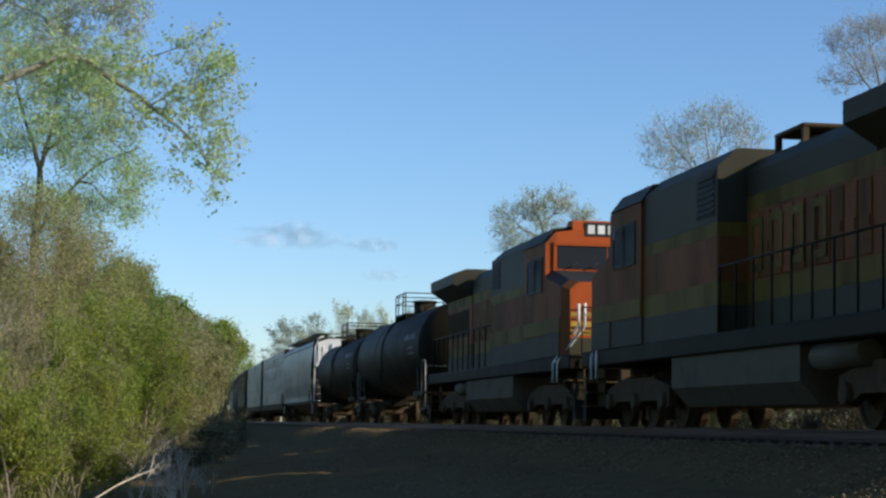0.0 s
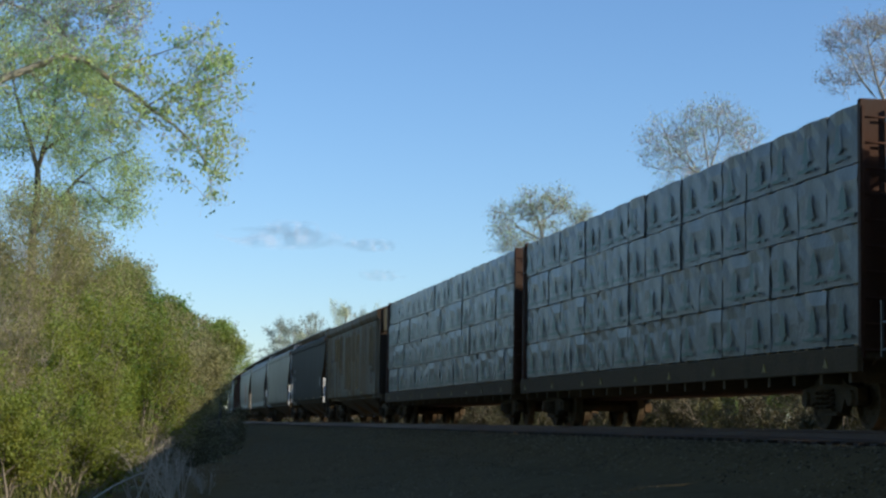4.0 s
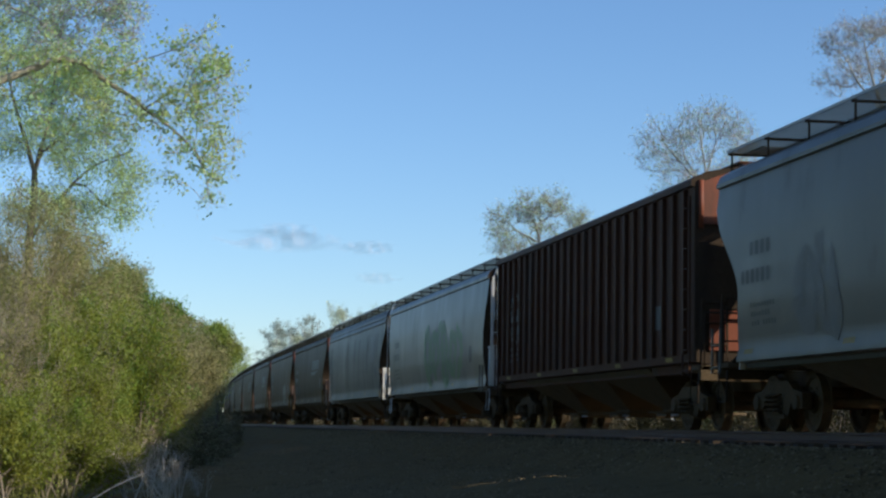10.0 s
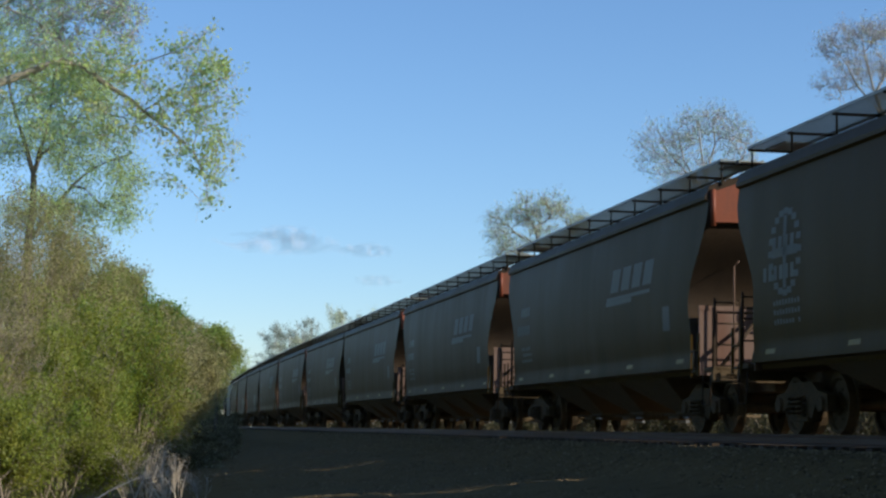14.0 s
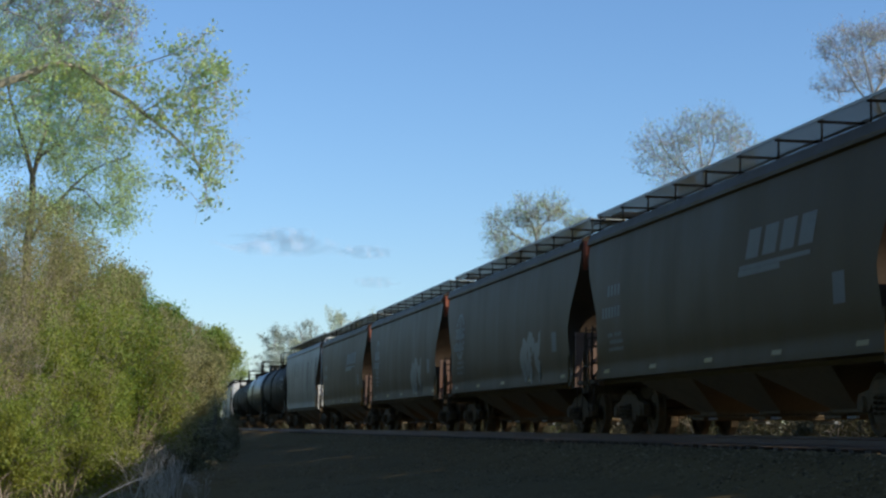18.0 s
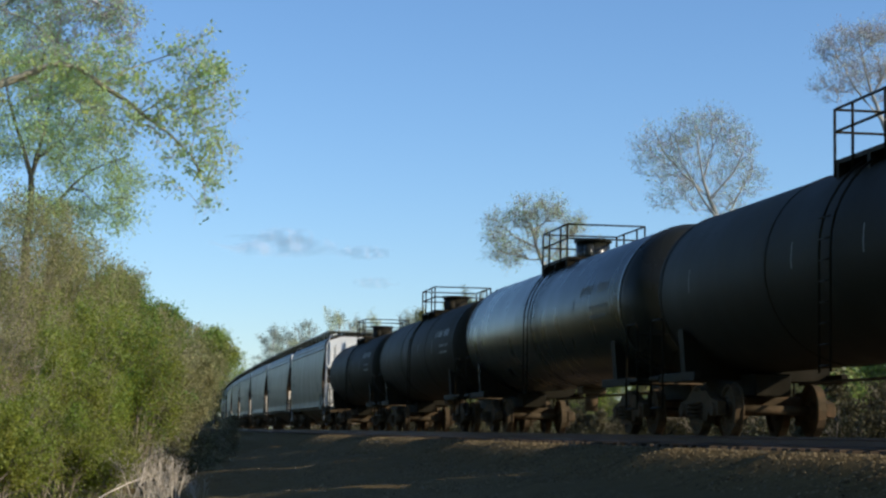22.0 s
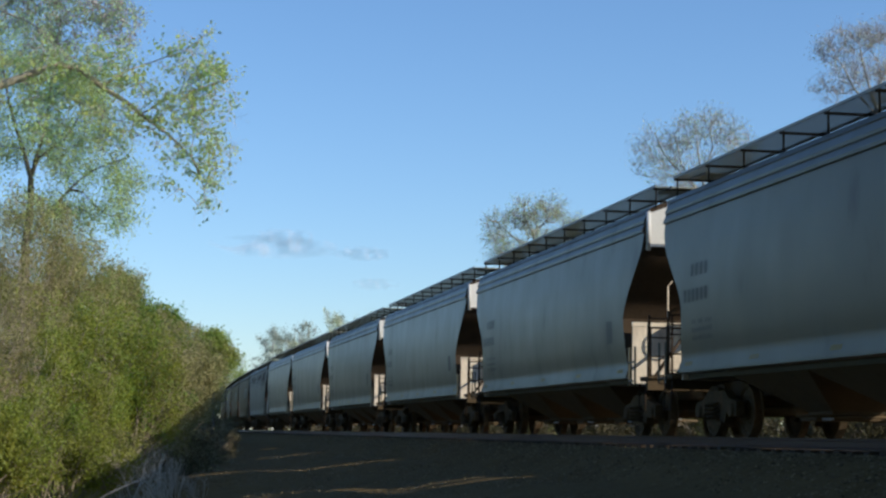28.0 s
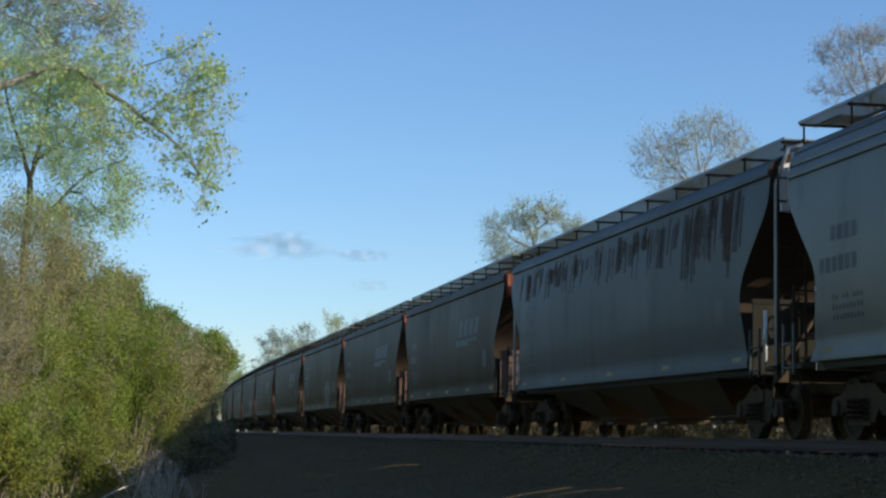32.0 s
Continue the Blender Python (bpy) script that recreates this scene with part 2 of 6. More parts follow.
def box(bm, x0, x1, y0, y1, z0, z1, bevel=0.0, index=0, turn=None):
    r = bmesh.ops.create_cube(bm, size=1.0)
    mid = Vector(((x0 + x1) / 2, (y0 + y1) / 2, (z0 + z1) / 2))
    for v in r["verts"]:
        v.co = Vector((v.co.x * (x1 - x0), v.co.y * (y1 - y0), v.co.z * (z1 - z0)))
        if turn is not None:
            v.co = turn @ v.co
        v.co += mid
    faces = {f for v in r["verts"] for f in v.link_faces}
    for f in faces:
        f.material_index = index
    if bevel:
        edges = {e for v in r["verts"] for e in v.link_edges}
        bmesh.ops.bevel(bm, geom=list(edges), offset=bevel, segments=1, affect="EDGES")
    return bm


def tube(bm, points, r, n=6, r1=None, index=0, caps=True):
    """A round bar along points, tapering from r to r1."""
    pts = [Vector(q) for q in points]
    r1 = r if r1 is None else r1
    rings = []
    for i, q in enumerate(pts):
        d = (pts[min(i + 1, len(pts) - 1)] - pts[max(i - 1, 0)]).normalized()
        side = d.cross(Vector((0, 0, 1)) if abs(d.z) < 0.9 else Vector((0, 1, 0))).normalized()
        up = side.cross(d)
        rr = r + (r1 - r) * i / max(len(pts) - 1, 1)
        rings.append([bm.verts.new(q + side * math.cos(2 * math.pi * k / n) * rr + up * math.sin(2 * math.pi * k / n) * rr) for k in range(n)])
    for a, b in zip(rings, rings[1:]):
        for k in range(n):
            f = bm.faces.new((a[k], a[(k + 1) % n], b[(k + 1) % n], b[k]))
            f.material_index, f.smooth = index, True
    if caps:
        for ring in (rings[0][::-1], rings[-1]):
            bm.faces.new(ring).material_index = index
    return bm


def loft(bm, rings, caps=True, index=0, closed=True):
    """Skin between rings of points."""
    vs = [[bm.verts.new(q) for q in ring] for ring in rings]
    n = len(vs[0])
    for a, b in zip(vs, vs[1:]):
        for k in range(n if closed else n - 1):
            bm.faces.new((a[k], a[(k + 1) % n], b[(k + 1) % n], b[k])).material_index = index
    if caps:
        bm.faces.new(vs[0][::-1]).material_index = index
        bm.faces.new(vs[-1]).material_index = index
    return bm


def prism(bm, outline, x0, x1, index=0):
    """An outline of (y, z) points, drawn out from x0 to x1."""
    return loft(bm, [[(x0, y, z) for y, z in outline], [(x1, y, z) for y, z in outline]], index=index)


def B():
    return bmesh.new()


# ---------------------------------------------------------------- the track's line
TRACK_X, BEND_AT, BEND = 11.42, 107.0, 0.00037


def line(s, u=0.0, z=0.0):
    """The point s metres along the track, u metres to its right."""
    a = max(s - BEND_AT, 0) * BEND
    r = 1 / BEND
    return Vector((TRACK_X + (1 - math.cos(a)) * r + u * math.cos(a), min(s, BEND_AT) + math.sin(a) * r - u * math.sin(a), z))


def heading(s):
    return max(s - BEND_AT, 0) * BEND


def smoothstep(a, b, v):
    v = min(max((v - a) / (b - a), 0), 1)
    return v * v * (3 - 2 * v)


def ground_z(u, s=0):
    """Height of the ground u metres right of the track."""
    w = abs(u)
    z = -0.24
    if w > 1.75:
        z = -0.24 - 0.62 * smoothstep(1.75, 3.5, w) - 0.35 * smoothstep(3.5, 6.5, w)
    if u < 0:
        z -= 0.35 * smoothstep(6.5, 10.5, w)
        z += 0.5 * smoothstep(12, 20, w)
    else:
        z -= 0.1 * smoothstep(6.5, 12, w)
        z += 0.6 * smoothstep(14, 40, w)
    return z


def build_ground():
    steps = [-900, -500, -250, -120, -60, -20] + [6 + i * 1.2 for i in range(110)] + [140 + 4 * i for i in range(1, 30)] + [280, 330, 400, 500, 650, 850, 1100, 1500, 2000, 2600]
    cross = [-1500, -700, -300, -120, -60, -35, -24, -18, -15] + [-13 + 0.45 * i for i in range(26)] + [-1.75, -0.9, 0, 0.9, 1.75, 2.3, 2.9, 3.5, 4.5, 6, 8, 11, 15, 20, 28, 40, 70, 150, 400, 900, 1500]
    verts, faces = [], []
    for s in steps:
        for u in cross:
            q = line(s, u)
            k = 0.10 if 3.4 < abs(u) < 60 else (0.03 if abs(u) > 1.7 else 0.01)
            z = ground_z(u, s) + k * (noise.noise((q.x * 0.45, q.y * 0.45, 0)) + 0.6 * noise.noise((q.x * 1.6, q.y * 1.6, 4)))
            verts.append((q.x, q.y, z))
    n = len(cross)
    flags = []
    for i in range(len(steps) - 1):
        for j in range(n - 1):
            faces.append((i * n + j, i * n + j + 1, (i + 1) * n + j + 1, (i + 1) * n + j))
            edge = 1.3 * noise.noise((steps[i] * 0.21, cross[j] * 0.3, 2)) + 0.7 * noise.noise((steps[i] * 0.9, cross[j], 5))
            flags.append(0 if -11.6 + edge < cross[j] < 5.5 + edge else 1)
    me = bpy.data.meshes.new("ground")
    me.from_pydata(verts, [], faces)
    me.materials.append(M["ballast"])
    me.materials.append(M["soil"])
    me.polygons.foreach_set("material_index", flags)
    me.shade_smooth()
    tagged(new("ground", me), "gravel track bed with sparse grass and soil beside it", "ground", kind="structure")


build_ground()


def build_track():
    base = tagged(new("track", None), "single railway track of steel rails on tarred ties", "railway track", kind="structure")
    steps = [-850, -400, -100] + list(range(0, 420, 6)) + [500, 600, 750, 900]
    shape = [(-0.075, -0.17), (0.075, -0.17), (0.075, -0.15), (0.012, -0.13), (0.012, -0.04), (0.036, -0.03), (0.036, 0.0), (-0.036, 0.0), (-0.036, -0.03), (-0.012, -0.04), (-0.012, -0.13), (-0.075, -0.15)]
    for side in (-0.755, 0.755):
        bm = loft(B(), [[line(s, side + u, z) for u, z in shape] for s in steps])
        for f in bm.faces:
            if f.calc_center_median().z > -0.002:
                f.material_index = 1
        part("rail", bm, [M["rail"], M["railtop"]], base)
    bm = box(B(), -1.3, 1.3, -0.115, 0.115, -0.34, -0.172, 0.012)
    first = part("tie", bm, M["tie"], base)
    rng = random.Random(3)
    spots = [14 + 0.54 * i for i in range(300)]
    for i, s in enumerate(spots):
        o = first if i == 0 else clone(first, base)
        o.matrix_basis = Matrix.Translation(line(s, rng.uniform(-0.04, 0.04), rng.uniform(-0.012, 0.0))) @ pose(0, 0, 0, 0, 0, rng.uniform(-1.2, 1.2) - math.degrees(heading(s)))
    bm = B()
    for i in range(330):
        s = (-60 + 0.54 * i) if i < 136 else 176 + 0.54 * (i - 136)
        q = line(s)
        box(bm, q.x - 1.3, q.x + 1.3, q.y - 0.115, q.y + 0.115, -0.34, -0.175)
    tagged(part("ties_beyond", bm, M["tie"], base), kind="stuff")


build_track()


# ---------------------------------------------------------------- running gear
SPINNING = []


def wheelset(r=0.46, gauge=0.755):
    bm = B()
    for sx in (-1, 1):
        prof = [(0.09, 0.0), (0.09, 0.16), (0.05, 0.18), (0.03, r - 0.09), (0.075, r - 0.06), (0.075, r - 0.005), (-0.045, r), (-0.06, r + 0.028), (-0.085, r + 0.025), (-0.085, r - 0.06), (-0.02, r - 0.09), (-0.03, 0.18), (-0.09, 0.16), (-0.09, 0.0)]
        n = 18
        rings = [[(sx * (gauge + px), math.cos(2 * math.pi * k / n) * pr, math.sin(2 * math.pi * k / n) * pr) for k in range(n)] for px, pr in prof if pr > 0]
        loft(bm, rings)
        for f in bm.faces:
            c = f.calc_center_median()
            if math.hypot(c.y, c.z) > r - 0.012:
                f.material_index = 1
        for k in range(6):
            a = math.pi * k / 3
            tube(bm, [(sx * (gauge + 0.03), math.cos(a) * 0.25, math.sin(a) * 0.25), (sx * (gauge + 0.065), math.cos(a) * 0.25, math.sin(a) * 0.25)], 0.02, 5)
    tube(bm, [(-1.05, 0, 0), (1.05, 0, 0)], 0.085, 10)
    return bm


WHEELS = {}


def add_wheels(parent, offset, r):
    """A turning wheelset on a truck; alike ones share mesh and turning."""
    if r not in WHEELS:
        ob = part("wheelset", wheelset(r), [M["iron"], M["iron"]], parent, "grimy steel wheels on an axle")
        WHEELS[r] = ob
        SPINNING.append((ob, r))
    else:
        ob = clone(WHEELS[r], parent)
    ob.matrix_parent_inverse = Matrix.Translation(offset)
    ob["spin"] = r
    return ob


TRUCK_MESH = {}


def add_truck(car, y, r=0.46):
    """A two-axle truck: bolster, side frames with springs, bearing caps, wheelsets."""
    if not TRUCK_MESH:
        bm = box(B(), -1.0, 1.0, -0.17, 0.17, 0.42, 0.72, 0.03)
        tube(bm, [(0, 0, 0.7), (0, 0, 0.86)], 0.2, 12)
        TRUCK_MESH["bolster"] = part("truck", bm, M["iron"], car)
        bm = B()
        out = [(-1.12, 0.36), (-1.1, 0.60), (-0.72, 0.66), (-0.45, 0.80), (0.45, 0.80), (0.72, 0.66), (1.1, 0.60), (1.12, 0.36), (0.72, 0.36), (0.62, 0.46), (0.45, 0.24), (-0.45, 0.24), (-0.62, 0.46), (-0.72, 0.36)]
        mid = [(-0.40, 0.34), (-0.36, 0.62), (0.36, 0.62), (0.40, 0.34)]
        prism(bm, out, -0.075, 0.075)
        for sy in (-0.9, 0.9):
            tube(bm, [(-0.13, sy, 0.46), (0.13, sy, 0.46)], 0.12, 10)
        box(bm, -0.12, 0.12, -0.40, 0.40, 0.20, 0.27, 0.01)
        TRUCK_MESH["frame"] = part("side_frame", bm, M["iron"], TRUCK_MESH["bolster"])
        bm = box(B(), -0.03, 0.03, -0.30, 0.30, 0.28, 0.31)
        for sy in (-0.2, 0.0, 0.2):
            tube(bm, [(-0.02 + 0.07 * math.cos(k * 0.9), sy + 0.07 * math.sin(k * 0.9), 0.30 + 0.0105 * k) for k in range(28)], 0.018, 4)
        TRUCK_MESH["spring"] = part("bolster_spring", bm, M["iron"], TRUCK_MESH["bolster"])
        truck = TRUCK_MESH["bolster"]
        frames = [TRUCK_MESH["frame"], clone(TRUCK_MESH["frame"], truck)]
        springs = [TRUCK_MESH["spring"], clone(TRUCK_MESH["spring"], truck)]
    else:
        truck = clone(TRUCK_MESH["bolster"], car)
        frames = [clone(TRUCK_MESH["frame"], truck) for _ in range(2)]
        springs = [clone(TRUCK_MESH["spring"], truck) for _ in range(2)]
    truck.matrix_basis = pose(0, y, 0)
    for o, sx in zip(frames, (-1, 1)):
        o.matrix_basis = pose(sx * 1.0, 0, 0)
    for o, sx in zip(springs, (-1, 1)):
        o.matrix_basis = pose(sx * 1.13, 0, 0)
    for sy in (-0.9, 0.9):
        add_wheels(truck, (0, sy, r), r)
    return truck


COUPLER = []


def add_couplers(car, length):
    for sy in (-1, 1):
        if not COUPLER:
            bm = box(B(), -0.09, 0.09, 0.12, 0.75, 0.78, 0.95, 0.02)
            prism(bm, [(-0.12, 0.72), (0.16, 0.74), (0.20, 1.0), (-0.12, 1.02)], -0.15, 0.13)
            box(bm, -0.2, -0.1, -0.1, 0.1, 0.74, 1.0, 0.02)
            tube(bm, [(0.3, 0.65, 0.8), (0.3, 0.3, 0.62), (0.25, 0.05, 0.48), (0.2, -0.02, 0.5)], 0.025, 6)
            tube(bm, [(-0.1, 0.4, 1.0), (-1.2, 0.45, 1.0), (-1.25, 0.5, 0.9)], 0.014, 5)
            COUPLER.append(part("coupler", bm, M["iron"], car, "rusty knuckle coupler with air hose"))
            o = COUPLER[0]
        else:
            o = clone(COUPLER[0], car)
        o.matrix_basis = pose(0, sy * length / 2, 0, 0, 0, 0 if sy < 0 else 180)


def ladder(x, y, z0, z1, width, along="y", step=0.36, r=0.016):
    """Two uprights with rungs; the width runs along x or y."""
    bm = B()
    w = Vector((width, 0, 0)) if along == "x" else Vector((0, width, 0))
    p = Vector((x, y, 0))
    for k in (0, 1):
        q = p + w * k
        box(bm, q.x - 0.018, q.x + 0.018, q.y - 0.018, q.y + 0.018, z0, z1)
    n = int((z1 - z0) / step)
    for i in range(n + 1):
        z = z0 + 0.1 + i * step
        if z < z1:
            tube(bm, [p + Vector((0, 0, z)), p + w + Vector((0, 0, z))], r, 5)
    return bm


# ---------------------------------------------------------------- covered hoppers
ROUND = [(1.33, 1.02), (1.36, 1.10), (1.55, 1.12), (1.55, 1.18), (1.50, 1.34), (1.545, 1.75), (1.57, 2.3), (1.57, 2.85), (1.55, 3.3), (1.50, 3.88), (1.535, 3.90), (1.535, 3.95), (1.485, 4.06), (1.50, 4.08), (1.50, 4.13), (1.44, 4.26), (1.45, 4.28), (1.30, 4.42), (0.75, 4.56), (0.0, 4.62)]
BARREL = [(1.33, 1.02), (1.36, 1.10), (1.515, 1.12), (1.515, 1.24), (1.495, 1.34), (1.545, 1.75), (1.57, 2.3), (1.57, 2.85), (1.55, 3.3), (1.52, 3.7), (1.49, 3.98), (1.55, 4.01), (1.55, 4.07), (1.47, 4.24), (1.30, 4.33), (0.75, 4.45), (0.0, 4.50)]
FLAT = [(1.33, 1.02), (1.36, 1.18), (1.50, 1.20), (1.52, 1.34), (1.52, 2.0), (1.52, 3.0), (1.52, 3.95), (1.57, 3.97), (1.57, 4.18), (1.46, 4.22), (1.30, 4.38), (0.75, 4.54), (0.0, 4.60)]
TALL = [(1.33, 1.02), (1.36, 1.14), (1.52, 1.16), (1.54, 1.30), (1.54, 2.2), (1.54, 3.2), (1.54, 4.08), (1.60, 4.10), (1.66, 4.22), (1.66, 4.44), (1.30, 4.58), (0.75, 4.72), (0.0, 4.78)]
SLEEK = [(1.33, 1.02), (1.36, 1.10), (1.525, 1.12), (1.525, 1.20), (1.495, 1.30), (1.52, 1.5), (1.57, 2.0), (1.58, 2.6), (1.57, 3.2), (1.53, 3.7), (1.49, 4.06), (1.54, 4.08), (1.54, 4.14), (1.47, 4.28), (1.25, 4.41), (0.6, 4.52), (0.0, 4.56)]
RIBBED = [(1.33, 1.02), (1.36, 1.18), (1.50, 1.20), (1.52, 1.34), (1.52, 2.0), (1.52, 3.0), (1.52, 4.28), (1.59, 4.30), (1.59, 4.40), (1.46, 4.48), (1.30, 4.56), (0.75, 4.66), (0.0, 4.72)]


def side_x(profile, z):
    for (x0, z0), (x1, z1) in zip(profile, profile[1:]):
        if z0 <= z <= z1 and z1 > z0:
            return x0 + (x1 - x0) * (z - z0) / (z1 - z0)
    return profile[0][0]


def end_y(z, half, kind):
    """How far the body reaches lengthwise at height z."""
    if kind == "upright":
        return half - 0.62
    top, low, back = 3.62, 2.2, {"round": 1.25, "close": 0.95, "blunt": 0.45}.get(kind, 1.45)
    if z >= top:
        return half - 0.62
    if z >= low:
        k = (top - z) / (top - low)
        return half - 0.62 - back * (smoothstep(-0.12, 1.0, k) if kind != "slope" else k)
    return half - 0.62 - back + 0.22 * (low - z) / 1.0


def hull(profile, half, kind):
    fine = profile[:1]
    for (x0, z0), (x1, z1) in zip(profile, profile[1:]):
        cuts = max(1, round((z1 - z0) / 0.16)) if 1.7 < z1 < 4.1 else 1
        fine += [(x0 + (x1 - x0) * k / cuts, z0 + (z1 - z0) * k / cuts) for k in range(1, cuts + 1)]
    profile = fine
    ring = [(x, z) for x, z in profile] + [(-x, z) for x, z in profile[-2::-1]]
    n, m = len(ring), len(profile)
    bm = B()
    rows = []
    for sy in (-1, 1):
        rows.append([bm.verts.new((x, sy * end_y(z, half, kind), z)) for x, z in ring])
    a, b = rows
    for k in range(n):
        bm.faces.new((a[k], a[(k + 1) % n], b[(k + 1) % n], b[k]))
    for row, flip in ((a, False), (b, True)):
        for k in range(m - 1):
            q = [row[k], row[n - 1 - k], row[n - 2 - k], row[k + 1]]
            if k == m - 2:
                q = [row[k], row[n - 1 - k], row[k + 1]]
            f = bm.faces.new(q if flip else q[::-1])
            f.material_index = 1
    return bm


def stroke(bm, profile, y0, y1, z0, z1, slant=0.0, side=-1, index=0, proud=0.005):
    """A painted bar on a car's side, from y0 to y1 and z0 to z1."""
    zs = [z0] + [z for _, z in profile if z0 < z < z1] + [z1]
    prev = None
    for z in zs:
        x = side * (side_x(profile, z) + proud)
        d = slant * (z - z0)
        cur = (bm.verts.new((x, y0 + d, z)), bm.verts.new((x, y1 + d, z)))
        if prev:
            bm.faces.new((prev[0], prev[1], cur[1], cur[0])).material_index = index
        prev = cur


def stencil(profile, y, z, count, height, pitch, rng, material, car):
    """Large stencilled writing, one plain bar for each sign."""
    for i in range(count):
        bm = B()
        y0 = y + i * pitch
        stroke(bm, profile, y0, y0 + pitch * 0.62, z, z + height)
        part("stencil_bar", bm, material, car)


def lettering(profile, y, z, count, height, pitch, rng, rows=1):
    """Unreadable small print as plain bars."""
    bm = B()
    for r in range(rows):
        for i in range(count):
            if rng.random() < 0.9:
                y0 = y + i * pitch
                zz = z - r * height * 1.8
                stroke(bm, profile, y0, y0 + pitch * 0.62, zz, zz + height * rng.choice((0.8, 1.0, 1.0)))
    return bm


def running_board(half, z, x0, x1):
    """Open grating between two edge bars, drawn out in one piece."""
    y0, y1 = -half + 0.5, half - 0.5
    e = 0.011
    shape = [(x0 - e, z), (x0 + e, z), (x0 + e, z + 0.012), (x1 - e, z + 0.012), (x1 - e, z), (x1 + e, z), (x1 + e, z + 0.05), (x1 - e, z + 0.05), (x1 - e, z + 0.028), (x0 + e, z + 0.028), (x0 + e, z + 0.05), (x0 - e, z + 0.05)]
    bm = loft(B(), [[(x, y, h) for x, h in shape] for y in (y0, y1)])
    for f in bm.faces:
        if min(abs(f.calc_center_median().x - x) for x in (x0, x1)) < 0.03:
            f.material_index = 1
    return bm


def hopper(label, profile, body, trim, length, kind="round", ribs=0, bays=3, board=0.30, emblem="", marks="mark", seed=1, ends=None, hatch=None, patches=(), portal=True, plate="", rungs="slope", drop=3.5):
    rng = random.Random(seed)
    car = tagged(new("covered_hopper", None), label, "railway car", "cars of the freight train")
    half = length / 2
    top = profile[-1][1]
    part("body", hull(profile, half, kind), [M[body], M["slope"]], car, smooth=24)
    for sy in (-1, 1):
        yy = sy * (half - 0.60)
        bm = loft(B(), [[(x, yy + d, z) for x, z in ((-1.38, drop + 0.12), (1.38, drop + 0.12), (1.36, top - 0.34), (0.72, top - 0.10), (-0.72, top - 0.10), (-1.36, top - 0.34))] for d in (-0.015, 0.015)])
        part("end_bulkhead", bm, M[ends or trim], car)
        if portal and kind != "upright":
            for x in (-1.2, -0.45, 0.45, 1.2):
                part("bulkhead_rib", box(B(), x - 0.05, x + 0.05, yy - 0.07 + sy * 0.06, yy + 0.07 + sy * 0.06, drop, top - 0.36), M[trim], car)
            part("bulkhead_beam", box(B(), -1.38, 1.38, yy - 0.05 + sy * 0.14, yy + 0.05 + sy * 0.14, drop, drop + 0.12), M[trim], car)
    yb = end_y(1.5, half, kind)
    # shear plate across each end, below the sloping sheet
    if kind != "upright":
        for sy in (-1, 1):
            yp = sy * (half - {"blunt": 0.80, "close": 1.28, "round": 1.58}.get(kind, 1.78))
            part("plate_beam", box(B(), -1.46, 1.46, yp - 0.03, yp + 0.03, 2.14, 2.22), M[plate or trim], car)
            for x in (-0.75, 0.75):
                part("end_plate", box(B(), x - 0.70, x + 0.70, yp - 0.02, yp + 0.02, 1.0, 2.135), M[plate or trim], car)
            for x in (-0.23, 0.23):
                part("plate_post", box(B(), x - 0.05, x + 0.05, yp - 0.1, yp + 0.1, 1.0, 2.135), M["slope"], car)
            for sx in (-1, 1):
                bm = tube(B(), [(sx * 1.25, sy * (half - 0.6), 1.15), (sx * 0.35, yp + sy * 0.12, 2.1)], 0.035, 5)
                part("platform_brace", bm, M["slope"], car)
                part("end_stanchion", tube(B(), [(sx * 0.9, sy * (half - 1.0), 1.12), (sx * 0.9, sy * (half - 1.0), 2.9), (sx * 0.8, sy * (half - 1.05), 3.0)], 0.018, 5), M[plate or trim], car)
    else:
        for sy in (-1, 1):
            part("end_plate", box(B(), -1.25, 1.25, sy * (half - 0.60) - 0.02, sy * (half - 0.60) + 0.02, 1.40, 2.12), M[plate or trim], car)
    # centre sill and end platforms
    bm = box(B(), -0.33, 0.33, -half + 0.55, half - 0.55, 0.72, 1.02, 0.02)
    part("centre_sill", bm, M["grime"], car)
    for sy in (-1, 1):
        y0, y1 = sorted((sy * (half - 0.45), sy * (half - 0.98)))
        bm = box(B(), -1.46, 1.46, y0, y1, 1.04, 1.13, 0.015)
        box(bm, -1.46, 1.46, sy * (half - 0.5) - 0.05, sy * (half - 0.5) + 0.05, 0.86, 1.13, 0.01)
        part("end_platform", bm, M["grime"], car)
        # corner posts with the roof crossover frame
        for sx in (-1, 1):
            x = sx * 1.42
            yy = sy * (half - 0.56)
            if portal:
                bm = B()
                tube(bm, [(x, yy, 1.1), (x, yy, top - 0.62), (sx * 1.22, yy, top - 0.05), (sx * 0.95, yy, top + 0.02)], 0.034, 6)
                part("grab_post", tube(B(), [(x, yy + sy * -0.5, 1.1), (x, yy + sy * -0.5, 2.0)], 0.03, 6), M[trim], car)
            else:
                part("grab_post", tube(B(), [(x, yy, 1.1), (x, yy, 2.15)], 0.02, 6), M["slope"], car)
                bm = tube(B(), [(x * 0.99, yy - sy * 0.05, 3.55), (x * 0.99, yy - sy * 0.05, top - 0.32)], 0.05, 6)
            part("corner_post", bm, M[trim], car)
            for k, (lx, lw) in enumerate(((sx * 1.40 if sx < 0 else sx * 1.40 - 0.45, 0.45),)):
                part("end_ladder", ladder(lx, sy * (half - 0.54), 1.05, top - 0.45 if portal else 2.3, lw, "x"), M[rungs], car)
